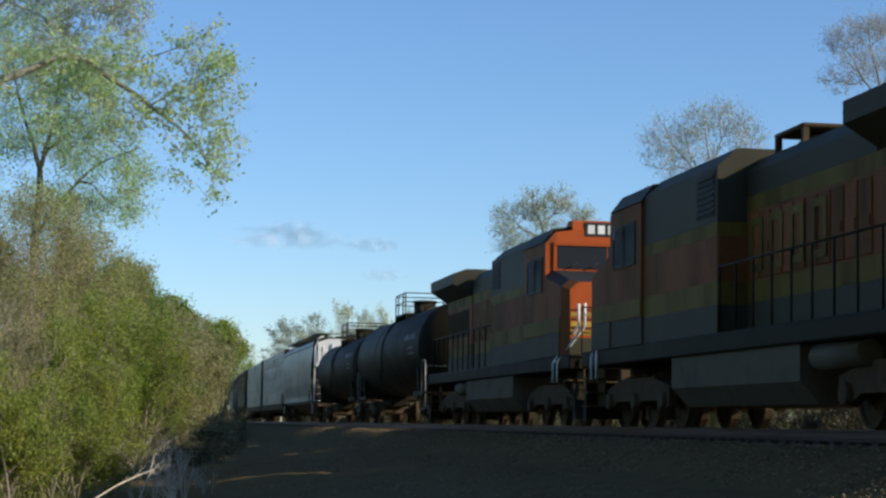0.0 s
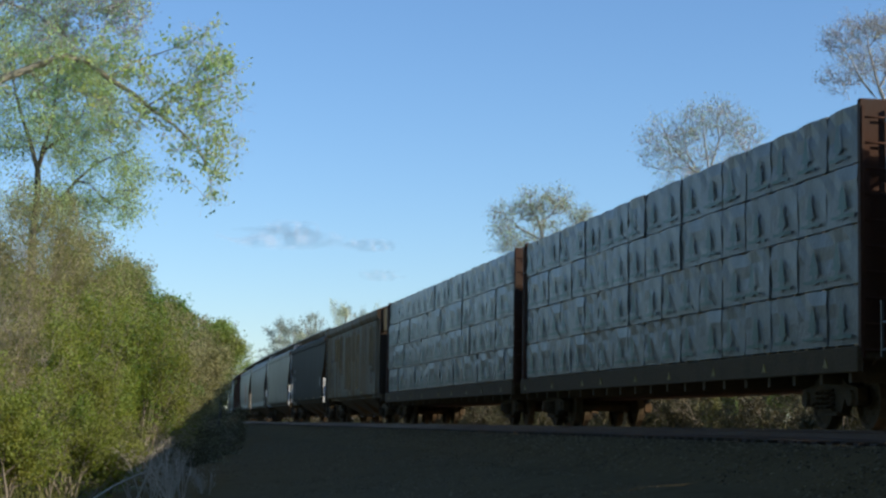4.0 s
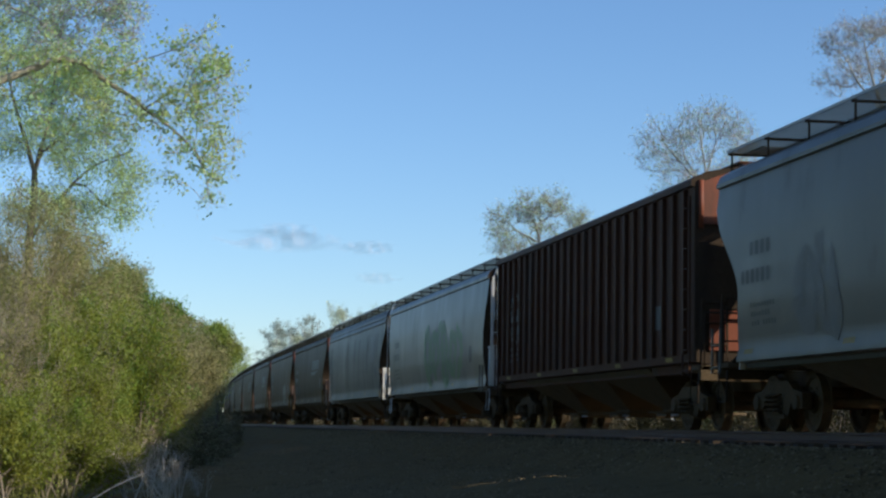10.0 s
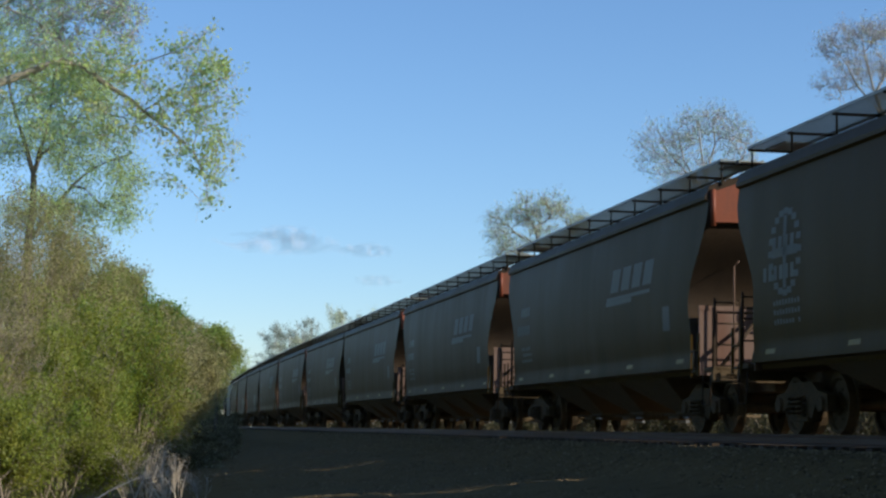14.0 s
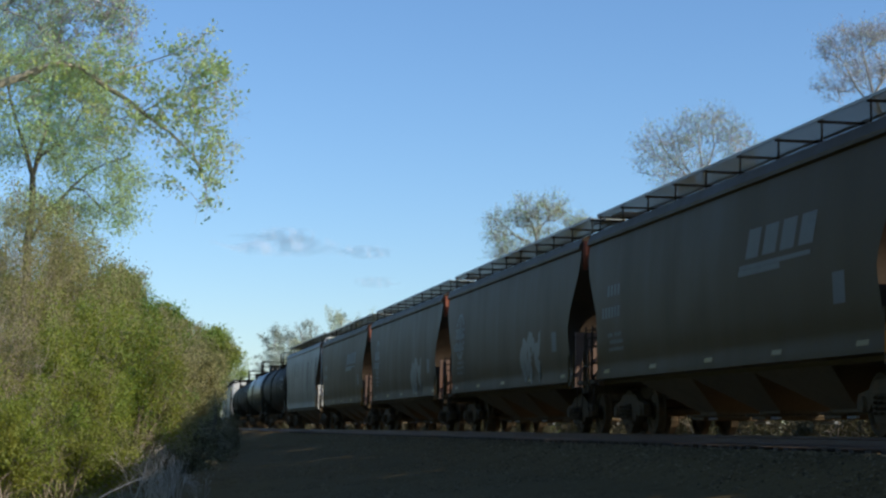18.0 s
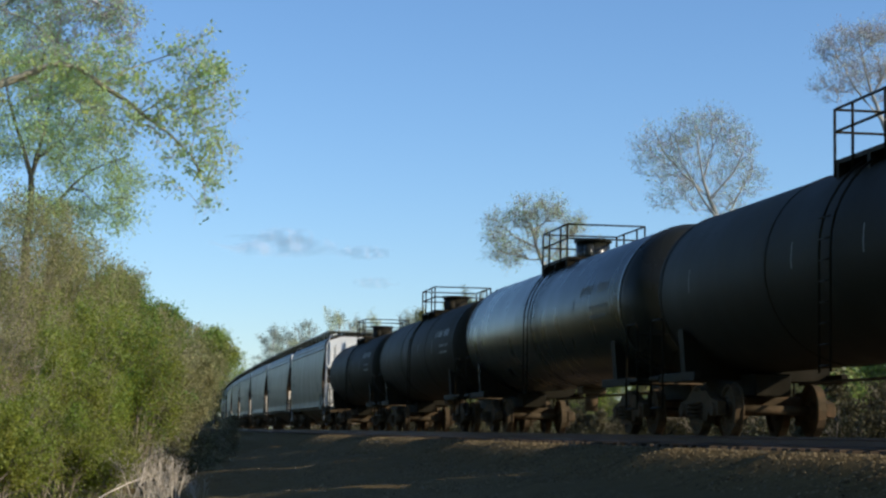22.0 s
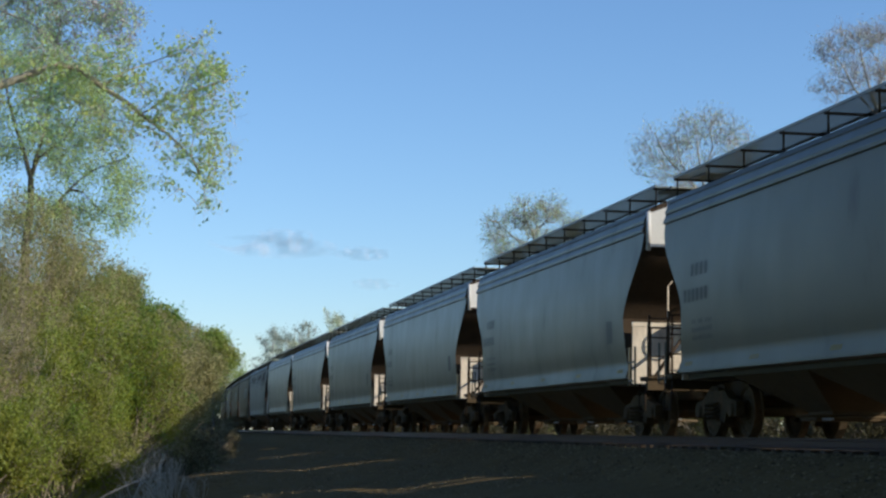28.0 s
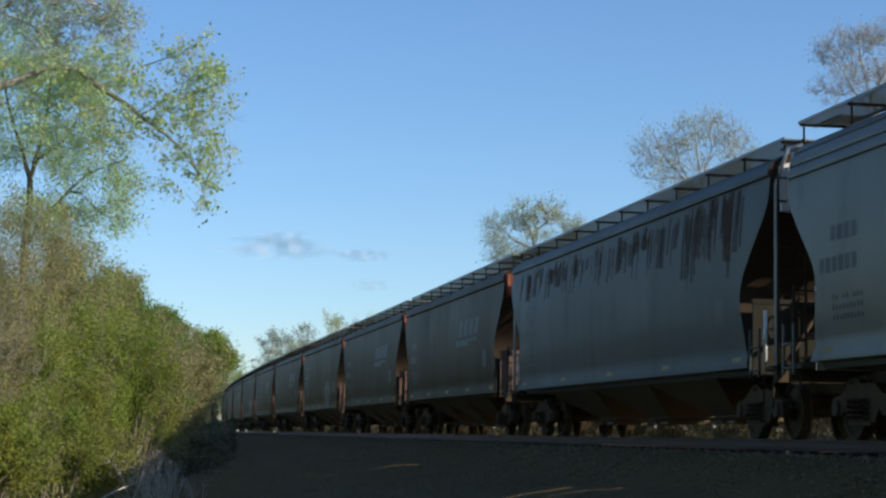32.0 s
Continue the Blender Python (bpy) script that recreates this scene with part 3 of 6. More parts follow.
            part("side_ladder", ladder(sx * (side_x(profile, 2.4) + 0.06), sy * (half - 0.72) - (0.42 if sy > 0 else 0), 0.95, top - 0.6 if kind == "upright" else 1.7, 0.42, "y"), M[body], car)
        for sx in (-1, 1):
            bm = tube(B(), [(sx * 1.46, sy * (half - 0.55), 1.0), (sx * 1.48, sy * (half - 0.55), 0.48), (sx * 1.48, sy * (half - 0.98), 0.48), (sx * 1.46, sy * (half - 0.98), 1.0)], 0.018, 5)
            part("stirrup_step", bm, M[rungs], car)
        bm = B()
        tube(bm, [(-1.40, sy * (half - 0.42), 2.05), (1.40, sy * (half - 0.42), 2.05)], 0.018, 5)
        for x in (-1.4, 0.0, 1.4):
            tube(bm, [(x, sy * (half - 0.42), 1.12), (x, sy * (half - 0.42), 2.05)], 0.012, 5)
        part("hand_rail", bm, M[rungs], car)
        if board:
            bm = running_board(0.5 + 0.55, top + board - 0.08, -1.0, 1.0)
            bmesh.ops.translate(bm, verts=bm.verts, vec=(0, sy * (half - 0.95), 0))
            part("crossover_board", bm, [M["grating"], M["zinc"]], car)
    bm = B()
    y = -half + 0.52
    for k in range(16):
        a, b2 = 2 * math.pi * k / 16, 2 * math.pi * (k + 1) / 16
        tube(bm, [(0.75 + 0.26 * math.cos(a), y, 2.7 + 0.26 * math.sin(a)), (0.75 + 0.26 * math.cos(b2), y, 2.7 + 0.26 * math.sin(b2))], 0.018, 5)
    for k in range(3):
        a = math.pi * k / 3
        tube(bm, [(0.75 - 0.26 * math.cos(a), y, 2.7 - 0.26 * math.sin(a)), (0.75 + 0.26 * math.cos(a), y, 2.7 + 0.26 * math.sin(a))], 0.012, 5)
    box(bm, 0.55, 0.95, y + 0.03, y + 0.25, 2.45, 2.9, 0.02)
    part("brake_wheel", bm, M[trim], car)
    # running boards along the roof on brackets
    if board:
        for sx in (-1, 1):
            x0, x1 = sorted((sx * 0.55, sx * 1.30))
            part("running_board", running_board(half, top + board - 0.06, x0, x1), [M["grating"], M["zinc"]], car)
            n = max(6, int(length / 1.9))
            bm = tube(B(), [(sx * 1.26, 0, top - 0.24), (sx * 1.26, 0, top + board - 0.03)], 0.018, 5)
            tube(bm, [(sx * 0.62, 0, top - 0.06), (sx * 0.62, 0, top + board - 0.03)], 0.014, 5)
            box(bm, min(sx * 0.5, sx * 1.32), max(sx * 0.5, sx * 1.32), -0.018, 0.018, top + board - 0.10, top + board - 0.06)
            first = part("board_bracket", bm, M["dim"], car)
            for i in range(n + 1):
                m = pose(0, -half + 0.6 + (length - 1.2) * i / n, 0)
                if i:
                    clone(first, car, m)
                else:
                    first.matrix_basis = m
    # roof hatches
    if hatch is None:
        bm = box(B(), -0.38, 0.38, -half + 1.4, half - 1.4, top - 0.03, top + 0.12, 0.02)
        part("hatch_trough", bm, M[body], car)
        for i in range(4):
            bm = box(B(), -0.42, 0.42, -half + 1.5 + i * (length - 3) / 4, -half + 1.4 + (i + 1) * (length - 3) / 4, top + 0.124, top + 0.18, 0.02)
            part("hatch_cover", bm, M[body], car)
    else:
        for i in range(hatch):
            for sx in (-1, 1):
                yy = -half + 2.2 + (length - 4.4) * (i + 0.5) / hatch
                bm = tube(B(), [(sx * 0.42, yy, top - 0.1), (sx * 0.42, yy, top + 0.14)], 0.30, 14)
                tube(bm, [(sx * 0.42, yy, top + 0.14), (sx * 0.42, yy, top + 0.19)], 0.34, 14)
                part("round_hatch", bm, M[body], car)
    # outside ribs
    for i in range(ribs):
        yy = -half + 1.1 + (length - 2.2) * i / (ribs - 1)
        for sx in (-1, 1):
            bm = box(B(), min(sx * 1.50, sx * 1.60), max(sx * 1.50, sx * 1.60), yy - 0.045, yy + 0.045, 1.34, top - 0.45, 0.015)
            part("rib", bm, M[body], car)
    # discharge bays with gates
    span = 2 * (half - 3.9)
    for i in range(bays):
        yy = -span / 2 + span * (i + 0.5) / bays
        w = span / bays * 0.5
        rings = []
        for z, k, x in ((1.16, 1.0, 1.42), (1.02, 1.0, 1.30), (0.42, 0.30, 0.42), (0.38, 0.30, 0.42)):
            rings.append([(-x, yy - w * k, z), (x, yy - w * k, z), (x, yy + w * k, z), (-x, yy + w * k, z)])
        part("discharge_bay", loft(B(), rings), M["grime"], car, "dirt-caked sloping discharge bay")
        bm = box(B(), -0.62, 0.62, yy - 0.36, yy + 0.36, 0.27, 0.375, 0.012)
        tube(bm, [(-1.0, yy - 0.5, 0.34), (1.0, yy - 0.5, 0.34)], 0.025, 6)
        gate = part("outlet_gate", bm, M["grime"], car)
        for x, z in ((-0.5, 0.30), (0.5, 0.24), (0.62, 0.36)):
            part("gate_rack", box(B(), x - 0.03, x + 0.03, yy - 0.72 + 0.2 * (x > 0.55), yy - 0.02, z - 0.022, z + 0.022), M["zinc"], gate, "bright steel gate rack")
    # brake gear beneath
    bm = tube(B(), [(0.55, half - 3.4, 0.78), (0.55, half - 2.8, 0.78)], 0.2, 10)
    tube(bm, [(-0.5, -half + 2.9, 0.8), (-0.5, -half + 3.9, 0.8)], 0.17, 10)
    tube(bm, [(0.9, -half + 1, 0.75), (0.9, half - 1, 0.72)], 0.02, 5)
    part("brake_cylinder", bm, M["iron"], car)
    for sy in (-1, 1):
        add_truck(car, sy * (half - 2.35))
    add_couplers(car, length)
    # writing and reflectors
    stencil(profile, half - 3.4, 2.78, 4, 0.22, 0.26, rng, M[marks], car)
    stencil(profile, half - 3.4, 2.34, 6, 0.22, 0.24, rng, M[marks], car)
    tagged(part("small_print", lettering(profile, half - 3.6, 1.95, 9, 0.08, 0.13, rng, 3), M[marks], car), kind="stuff")
    bm = B()
    stroke(bm, profile, -half + 2.7, -half + 3.15, 1.85, 2.3)
    part("data_panel", bm, M["markdark"], car, "black stencilled data panel")
    for i in range(5):
        yy = -half + 2.2 + (length - 4.4) * i / 4
        bm = B()
        stroke(bm, profile, yy - 0.22, yy + 0.22, 1.23, 1.31)
        part("reflector", bm, M["reflect"], car, "small yellow reflector strip")
    if emblem == "slanted":
        bm = B()
        y0, z0, h = -half + 3.9, 2.80, 0.46
        for i in range(4):
            stroke(bm, profile, y0 + i * 0.80, y0 + i * 0.80 + 0.60, z0, z0 + h, -0.35)
        stroke(bm, profile, y0 + 0.1, y0 + 3.3, z0 - 0.16, z0 - 0.09, 0)
        stroke(bm, profile, y0 + 1.4, y0 + 3.35, z0 - 0.26, z0 - 0.165, 0)
        part("emblem", bm, M["mark"], car, "faded white slanted block emblem with an underline")
    elif emblem == "round":
        bm = B()
        for k in range(20):
            a = 2 * math.pi * k / 20
            yy, zz = half - 3.0 + 0.62 * math.cos(a), 2.75 + 0.62 * math.sin(a)
            stroke(bm, profile, yy - 0.10, yy + 0.10, zz - 0.05, zz + 0.05)
        stroke(bm, profile, half - 3.07, half - 2.93, 2.2, 3.3)
        stroke(bm, profile, half - 3.55, half - 2.45, 2.68, 2.82)
        part("emblem", bm, M["mark"], car, "faded white round cross emblem")
    for (yy, zz, w, h, name, colour) in patches:
        if name == "runs":
            # stains that run down from the roof edge
            bm = B()
            wide = 4.0 if colour is M["rustrun"] else 1.0
            for k in range(int(w * (9 if h < 1.4 else 4) / max(wide * 0.6, 1))):
                y0, t0 = yy + rng.random() * w, rng.uniform(0.04, 0.16) * rng.choice((1, 1, 2.2)) * wide
                z1 = zz + h - rng.uniform(0, 0.25)
                stroke(bm, profile, y0, y0 + t0, max(z1 - h * rng.uniform(0.25, 0.95), 1.4), z1, rng.uniform(-0.02, 0.02), proud=0.003 + 0.0004 * (k % 9))
            tagged(part("stain", bm, colour, car, "stains running down the side"), kind="stuff")
            continue
        if name == "patch":
            bm = B()
            stroke(bm, profile, yy, yy + w, zz, zz + h)
            part("paint_patch", bm, colour, car, "dark square of fresh paint")
            continue
        # spray painted loops: ribbons along wandering curves
        bm = B()
        for c in range(max(2, int(w / 0.7))):
            y0, r = yy + w * (c + 0.5) / max(2, int(w / 0.7)), h * rng.uniform(0.28, 0.5)
            a0, a1, k2, wob = rng.uniform(0, 6.28), rng.uniform(3.5, 6.8), rng.uniform(1.5, 3.5), rng.uniform(0.15, 0.45)
            prev = None
            for k in range(29):
                a = a0 + a1 * k / 28
                rr = r * (1 + wob * math.sin(k2 * a))
                q = (y0 + rr * 0.75 * math.cos(a), min(max(zz + h / 2 + rr * math.sin(a), 1.35), 3.5))
                th = rng.uniform(0.07, 0.13) * 4.6
                d = (math.cos(a) * th, math.sin(a) * th)
                cur = [bm.verts.new((-(side_x(profile, q[1] + s * d[1]) + 0.005 + 0.0012 * c), q[0] + s * d[0], q[1] + s * d[1])) for s in (-0.5, 0.5)]
                if prev:
                    bm.faces.new((prev[0], prev[1], cur[1], cur[0]))
                prev = cur
        tagged(part(name, bm, colour, car, "spray painted scrawl on the car side"), kind="stuff")
    return car


# ---------------------------------------------------------------- tank cars
def tank_car(label, skin, length, radius=1.48, seams=3, marks=True, seed=1):
    rng = random.Random(seed)
    car = tagged(new("tank_car", None), label, "railway car", "cars of the freight train")
    half = length / 2
    zc = 1.12 + radius
    ends = half - 0.62
    prof = [(-ends, 0.0)]
    for k in range(1, 7):
        a = math.pi / 2 * k / 6
        prof.append((-ends + 0.72 * (1 - math.cos(a)), radius * math.sin(a)))
    full = prof + [(-y, r) for y, r in prof[::-1]]
    n = 40
    bm = B()
    rings = [[(math.cos(2 * math.pi * k / n) * r, y, zc + math.sin(2 * math.pi * k / n) * r) for k in range(n)] for y, r in full if r > 0]
    loft(bm, rings)
    for f in bm.faces:
        f.smooth = True
    part("tank", bm, M[skin], car)
    for i in range(seams):
        y = -ends + 0.75 + (2 * ends - 1.5) * i / (seams - 1)
        bm = B()
        rings = [[(math.cos(2 * math.pi * k / n) * r, yy, zc + math.sin(2 * math.pi * k / n) * r) for k in range(n)] for yy, r in ((y - 0.07, radius - 0.01), (y - 0.06, radius + 0.012), (y + 0.06, radius + 0.012), (y + 0.07, radius - 0.01))]
        loft(bm, rings, caps=False)
        part("jacket_band", bm, M[skin], car)
    # platform, railing and manway on top
    zt = zc + radius
    bm = box(B(), -0.95, 0.95, -1.3, 1.3, zt - 0.12, zt - 0.05)
    for y in (-1.2, 0, 1.2):
        box(bm, -0.95, 0.95, y - 0.05, y + 0.05, zt - 0.35, zt - 0.12)
    part("platform", bm, M["black"], car)
    for x in (-0.95, 0.95):
        for y in (-1.3, -0.6, 0.6, 1.3):
            part("rail_post", tube(B(), [(x, y, zt - 0.3), (x, y, zt + 0.72)], 0.024, 6), M["black"], car)
    for z in (zt + 0.72, zt + 0.38):
        bm = tube(B(), [(-0.95, -1.3, z), (-0.95, 1.3, z), (0.95, 1.3, z), (0.95, -1.3, z), (-0.95, -1.3, z)], 0.022, 6)
        part("railing", bm, M["black"], car)
    bm = tube(B(), [(0, 0, zt - 0.2), (0, 0, zt + 0.42)], 0.42, 16)
    tube(bm, [(0, 0, zt + 0.42), (0, 0, zt + 0.50)], 0.47, 16)
    box(bm, -0.25, 0.25, 0.55, 0.95, zt - 0.1, zt + 0.22, 0.03)
    tube(bm, [(-0.3, -0.8, zt - 0.1), (-0.3, -0.8, zt + 0.28)], 0.12, 10)
    part("manway", bm, M[skin], car, "round manway with valve housings")
    for sx in (-1, 1):
        # side ladder follows the shell up to the platform
        bm = B()
        for dy in (-0.22, 0.22):
            pts = [(sx * (radius + 0.1), dy, 0.9), (sx * (radius + 0.1), dy, zc)]
            for k in range(1, 7):
                a = math.radians(9 * k)
                pts.append((sx * (radius + 0.1) * math.cos(a), dy, zc + (radius + 0.1) * math.sin(a)))
            tube(bm, pts, 0.02, 5)
        for i in range(8):
            tube(bm, [(sx * (radius + 0.1), -0.22, 1.0 + 0.3 * i), (sx * (radius + 0.1), 0.22, 1.0 + 0.3 * i)], 0.014, 5)
        part("side_ladder", bm, M["black"], car)
    for sy in (-1, 1):
        # saddle, stub sill and end platform with its rails
        y = sy * (half - 2.35)
        bm = B()
        loft(bm, [[(-1.35, y + d, 1.0), (1.35, y + d, 1.0), (1.42, y + d, 1.9), (0.9, y + d, 1.45), (0, y + d, 1.22), (-0.9, y + d, 1.45), (-1.42, y + d, 1.9)] for d in (-0.14, 0.14)])
        part("saddle", bm, M["black"], car)
        y0, y1 = sorted((sy * (half - 0.45), sy * (half - 3.3)))
        part("stub_sill", box(B(), -0.33, 0.33, y0, y1, 0.70, 1.10, 0.02), M["black"], car)
        y0, y1 = sorted((sy * (half - 0.42), sy * (half - 1.05)))
        bm = box(B(), -1.45, 1.45, y0, y1, 1.02, 1.09, 0.01)
        part("end_platform", bm, M["black"], car)
        bm = B()
        for sx in (-1, 1):
            tube(bm, [(sx * 1.42, sy * (half - 0.45), 0.5), (sx * 1.42, sy * (half - 0.45), 2.05), (sx * 1.42, sy * (half - 0.60), 2.15), (sx * 1.42, sy * (half - 1.15), 2.15), (sx * 1.42, sy * (half - 1.25), 2.05), (sx * 1.42, sy * (half - 1.25), 0.5)], 0.022, 6)
            tube(bm, [(sx * 1.42, sy * (half - 0.45), 0.5), (sx * 1.42, sy * (half - 1.25), 0.5)], 0.02, 5)
        tube(bm, [(-1.42, sy * (half - 0.5), 1.95), (1.42, sy * (half - 0.5), 1.95)], 0.02, 5)
        part("end_rail", bm, M["zinc"] if seed == 3 else M["black"], car)
        add_truck(car, y)
        for sx in (-1, 1):
            y0, y1 = sorted((sy * (half - 1.0), sy * (half - 3.2)))
            part("side_sill", box(B(), min(sx * 1.3, sx * 1.42), max(sx * 1.3, sx * 1.42), y0, y1, 0.96, 1.12, 0.01), M["black"], car)
    bm = tube(B(), [(0, 0, 1.2), (0, 0, 0.55)], 0.16, 10)
    box(bm, -0.3, 0.3, -0.3, 0.3, 0.95, 1.2, 0.03)
    tube(bm, [(0.6, -half + 3.3, 0.95), (0.6, half - 3.3, 0.95)], 0.03, 6)
    part("bottom_valve", bm, M["iron"], car)
    add_couplers(car, length)
    if marks:
        bm = B()
        prof = [(radius * math.cos(math.radians(d)), zc + radius * math.sin(math.radians(d))) for d in range(-80, 81, 8)]
        for r, (z, k, p) in enumerate(((2.95, 10, 0.24), (2.62, 12, 0.12), (2.42, 12, 0.12))):
            for i in range(k):
                if not (r == 0 and i == 4) and rng.random() < 0.92:
                    h = 0.2 if r == 0 else 0.07
                    stroke(bm, prof, -half + 2.4 + i * p, -half + 2.4 + i * p + p * 0.66, z, z + h)
        for y in (-half + 5.2, -1.2, 1.6, half - 3.2):
            stroke(bm, prof, y, y + 0.05, 2.5, 2.9)
        tagged(part("small_print", bm, M["mark"], car), kind="stuff")
    return car


# ---------------------------------------------------------------- lumber cars
def lumber_car(label, length, seed):
    rng = random.Random(seed)
    car = tagged(new("lumber_car", None), label, "railway car", "cars of the freight train")
    half = length / 2
    bm = box(B(), -1.42, 1.42, -half + 0.55, half - 0.55, 0.98, 1.12, 0.02)
    for i in range(20):
        y = -half + 1 + (length - 2) * i / 19
        for sx in (-1, 1):
            prism(bm, [(y - 0.06, 0.66), (y + 0.06, 0.66), (y + 0.06, 1.0), (y - 0.06, 1.0)], min(sx * 0.35, sx * 1.38), max(sx * 0.35, sx * 1.38))
    part("deck", bm, M["grime"], car)
    for sx in (-1, 1):
        bm = box(B(), min(sx * 1.36, sx * 1.46), max(sx * 1.36, sx * 1.46), -half + 0.55, half - 0.55, 0.80, 1.16, 0.015)
        part("side_sill", bm, M["grime"], car)
        for i in range(9):
            y = -half + 1.6 + (length - 3.2) * i / 8 + rng.uniform(-0.5, 0.5)
            bm = prism(B(), [(y - 0.10, 0.88), (y + 0.10, 0.88), (y, 1.02)], min(sx * 1.464, sx * 1.474), max(sx * 1.464, sx * 1.474))
            part("sill_triangle", bm, M["reflect"], car, "yellow painted triangle")
    part("centre_sill", box(B(), -0.35, 0.35, -half + 0.5, half - 0.5, 0.62, 1.0, 0.02), M["maroon"], car)
    for sy in (-1, 1):
        bm = box(B(), -1.40, 1.40, sy * (half - 0.62) - 0.05, sy * (half - 0.62) + 0.05, 1.1, 4.62, 0.02)
        for x in (-1.35, -0.7, 0, 0.7, 1.35):
            box(bm, x - 0.07, x + 0.07, sy * (half - 0.55) - 0.05, sy * (half - 0.55) + 0.05, 1.1, 4.55)
        part("bulkhead", bm, M["maroon"], car, "dark red steel end bulkhead")
        part("end_ladder", ladder(-1.38, sy * (half - 0.5), 1.0, 4.5, 0.42, "x"), M["maroon"], car)
        add_truck(car, sy * (half - 2.6))
    bm = box(B(), -0.05, 0.05, -half + 1, half - 1, 4.35, 4.6)
    for i in range(12):
        y = -half + 1.4 + (length - 2.8) * i / 11
        box(bm, -0.06, 0.06, y - 0.06, y + 0.06, 1.1, 4.4)
    part("centre_beam", bm, M["maroon"], car)
    # wrapped bundles, four tiers on either side of the beam
    cols, z0, h = 18, 1.20, 0.85
    pitch = (length - 1.4) / cols
    kinds = []
    for v in range(3):
        bm = box(B(), -0.63, 0.63, -pitch / 2 + 0.008, pitch / 2 - 0.008, 0.0, h - 0.018)
        bmesh.ops.subdivide_edges(bm, edges=bm.edges[:], cuts=3, use_grid_fill=True)
        for q in bm.verts:
            q.co += Vector((0.03 * noise.noise((q.co.x * 3, q.co.y * 3 + 7 * v, q.co.z * 4)), 0.012 * noise.noise((q.co.y * 4, q.co.z * 4, v)), -0.035 * abs(q.co.y) / pitch if q.co.z > 0.4 else 0))
        # a printed tree over a ragged strip of print, as one patch on either face
        w = pitch * (0.15 + 0.02 * v)
        for x in (-0.668, 0.668):
            y = (0.12 - 0.1 * v) * pitch
            w *= 0.85
            pts = [(-2.2 * w, 0.07), (-0.9 * w, 0.10), (0.3 * w, 0.08), (2.3 * w, 0.09 + 0.01 * v), (2.1 * w, 0.15), (0.9 * w, 0.14), (0.3 * w, 0.17), (0.3 * w, 0.22), (1.1 * w, 0.24), (0.6 * w, 0.33), (0.85 * w, 0.35), (0.4 * w, 0.45), (0.5 * w, 0.47), (0, 0.66 - 0.03 * v), (-0.5 * w, 0.46), (-0.35 * w, 0.45), (-0.8 * w, 0.34), (-0.6 * w, 0.33), (-1.1 * w, 0.23), (-0.3 * w, 0.21), (-0.3 * w, 0.15), (-2.3 * w, 0.14)]
            f = bm.faces.new([bm.verts.new((x, y + p, z)) for p, z in pts])
            f.material_index = 1
        me = bpy.data.meshes.new("lumber_pack")
        bm.normal_update()
        bm.to_mesh(me)
        bm.free()
        me.materials.append(M["wrap"])
        me.materials.append(M["wrapmark"])
        kinds.append(me)
    for c in range(cols):
        for r in range(4):
            for sx in (-1, 1):
                o = new("lumber_pack", rng.choice(kinds))
                o.parent = car
                o.matrix_basis = pose(sx * (0.72 + rng.uniform(-0.015, 0.02)), -half + 0.70 + pitch * (c + 0.5) + rng.uniform(-0.015, 0.015), z0 + r * h, 0, 0, rng.uniform(-0.6, 0.6))
    for r in range(4):
        bm = B()
        for c in range(cols):
            for d in (-0.3, 0.3):
                y = -half + 0.70 + pitch * (c + 0.5 + d)
                box(bm, -1.32, 1.32, y - 0.045, y + 0.045, z0 + r * h - 0.055, z0 + r * h + 0.015)
        part("dunnage", bm, M["wood"], car, "wooden spacer blocks between bundle tiers")
    add_couplers(car, length)
    return car


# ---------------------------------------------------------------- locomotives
def shade_sides(bm):
    """Faces that look sideways or to the rear take the second paint, dirtier and darkened for shade."""
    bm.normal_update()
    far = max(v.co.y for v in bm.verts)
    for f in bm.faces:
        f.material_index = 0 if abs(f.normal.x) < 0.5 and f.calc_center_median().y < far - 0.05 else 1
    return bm


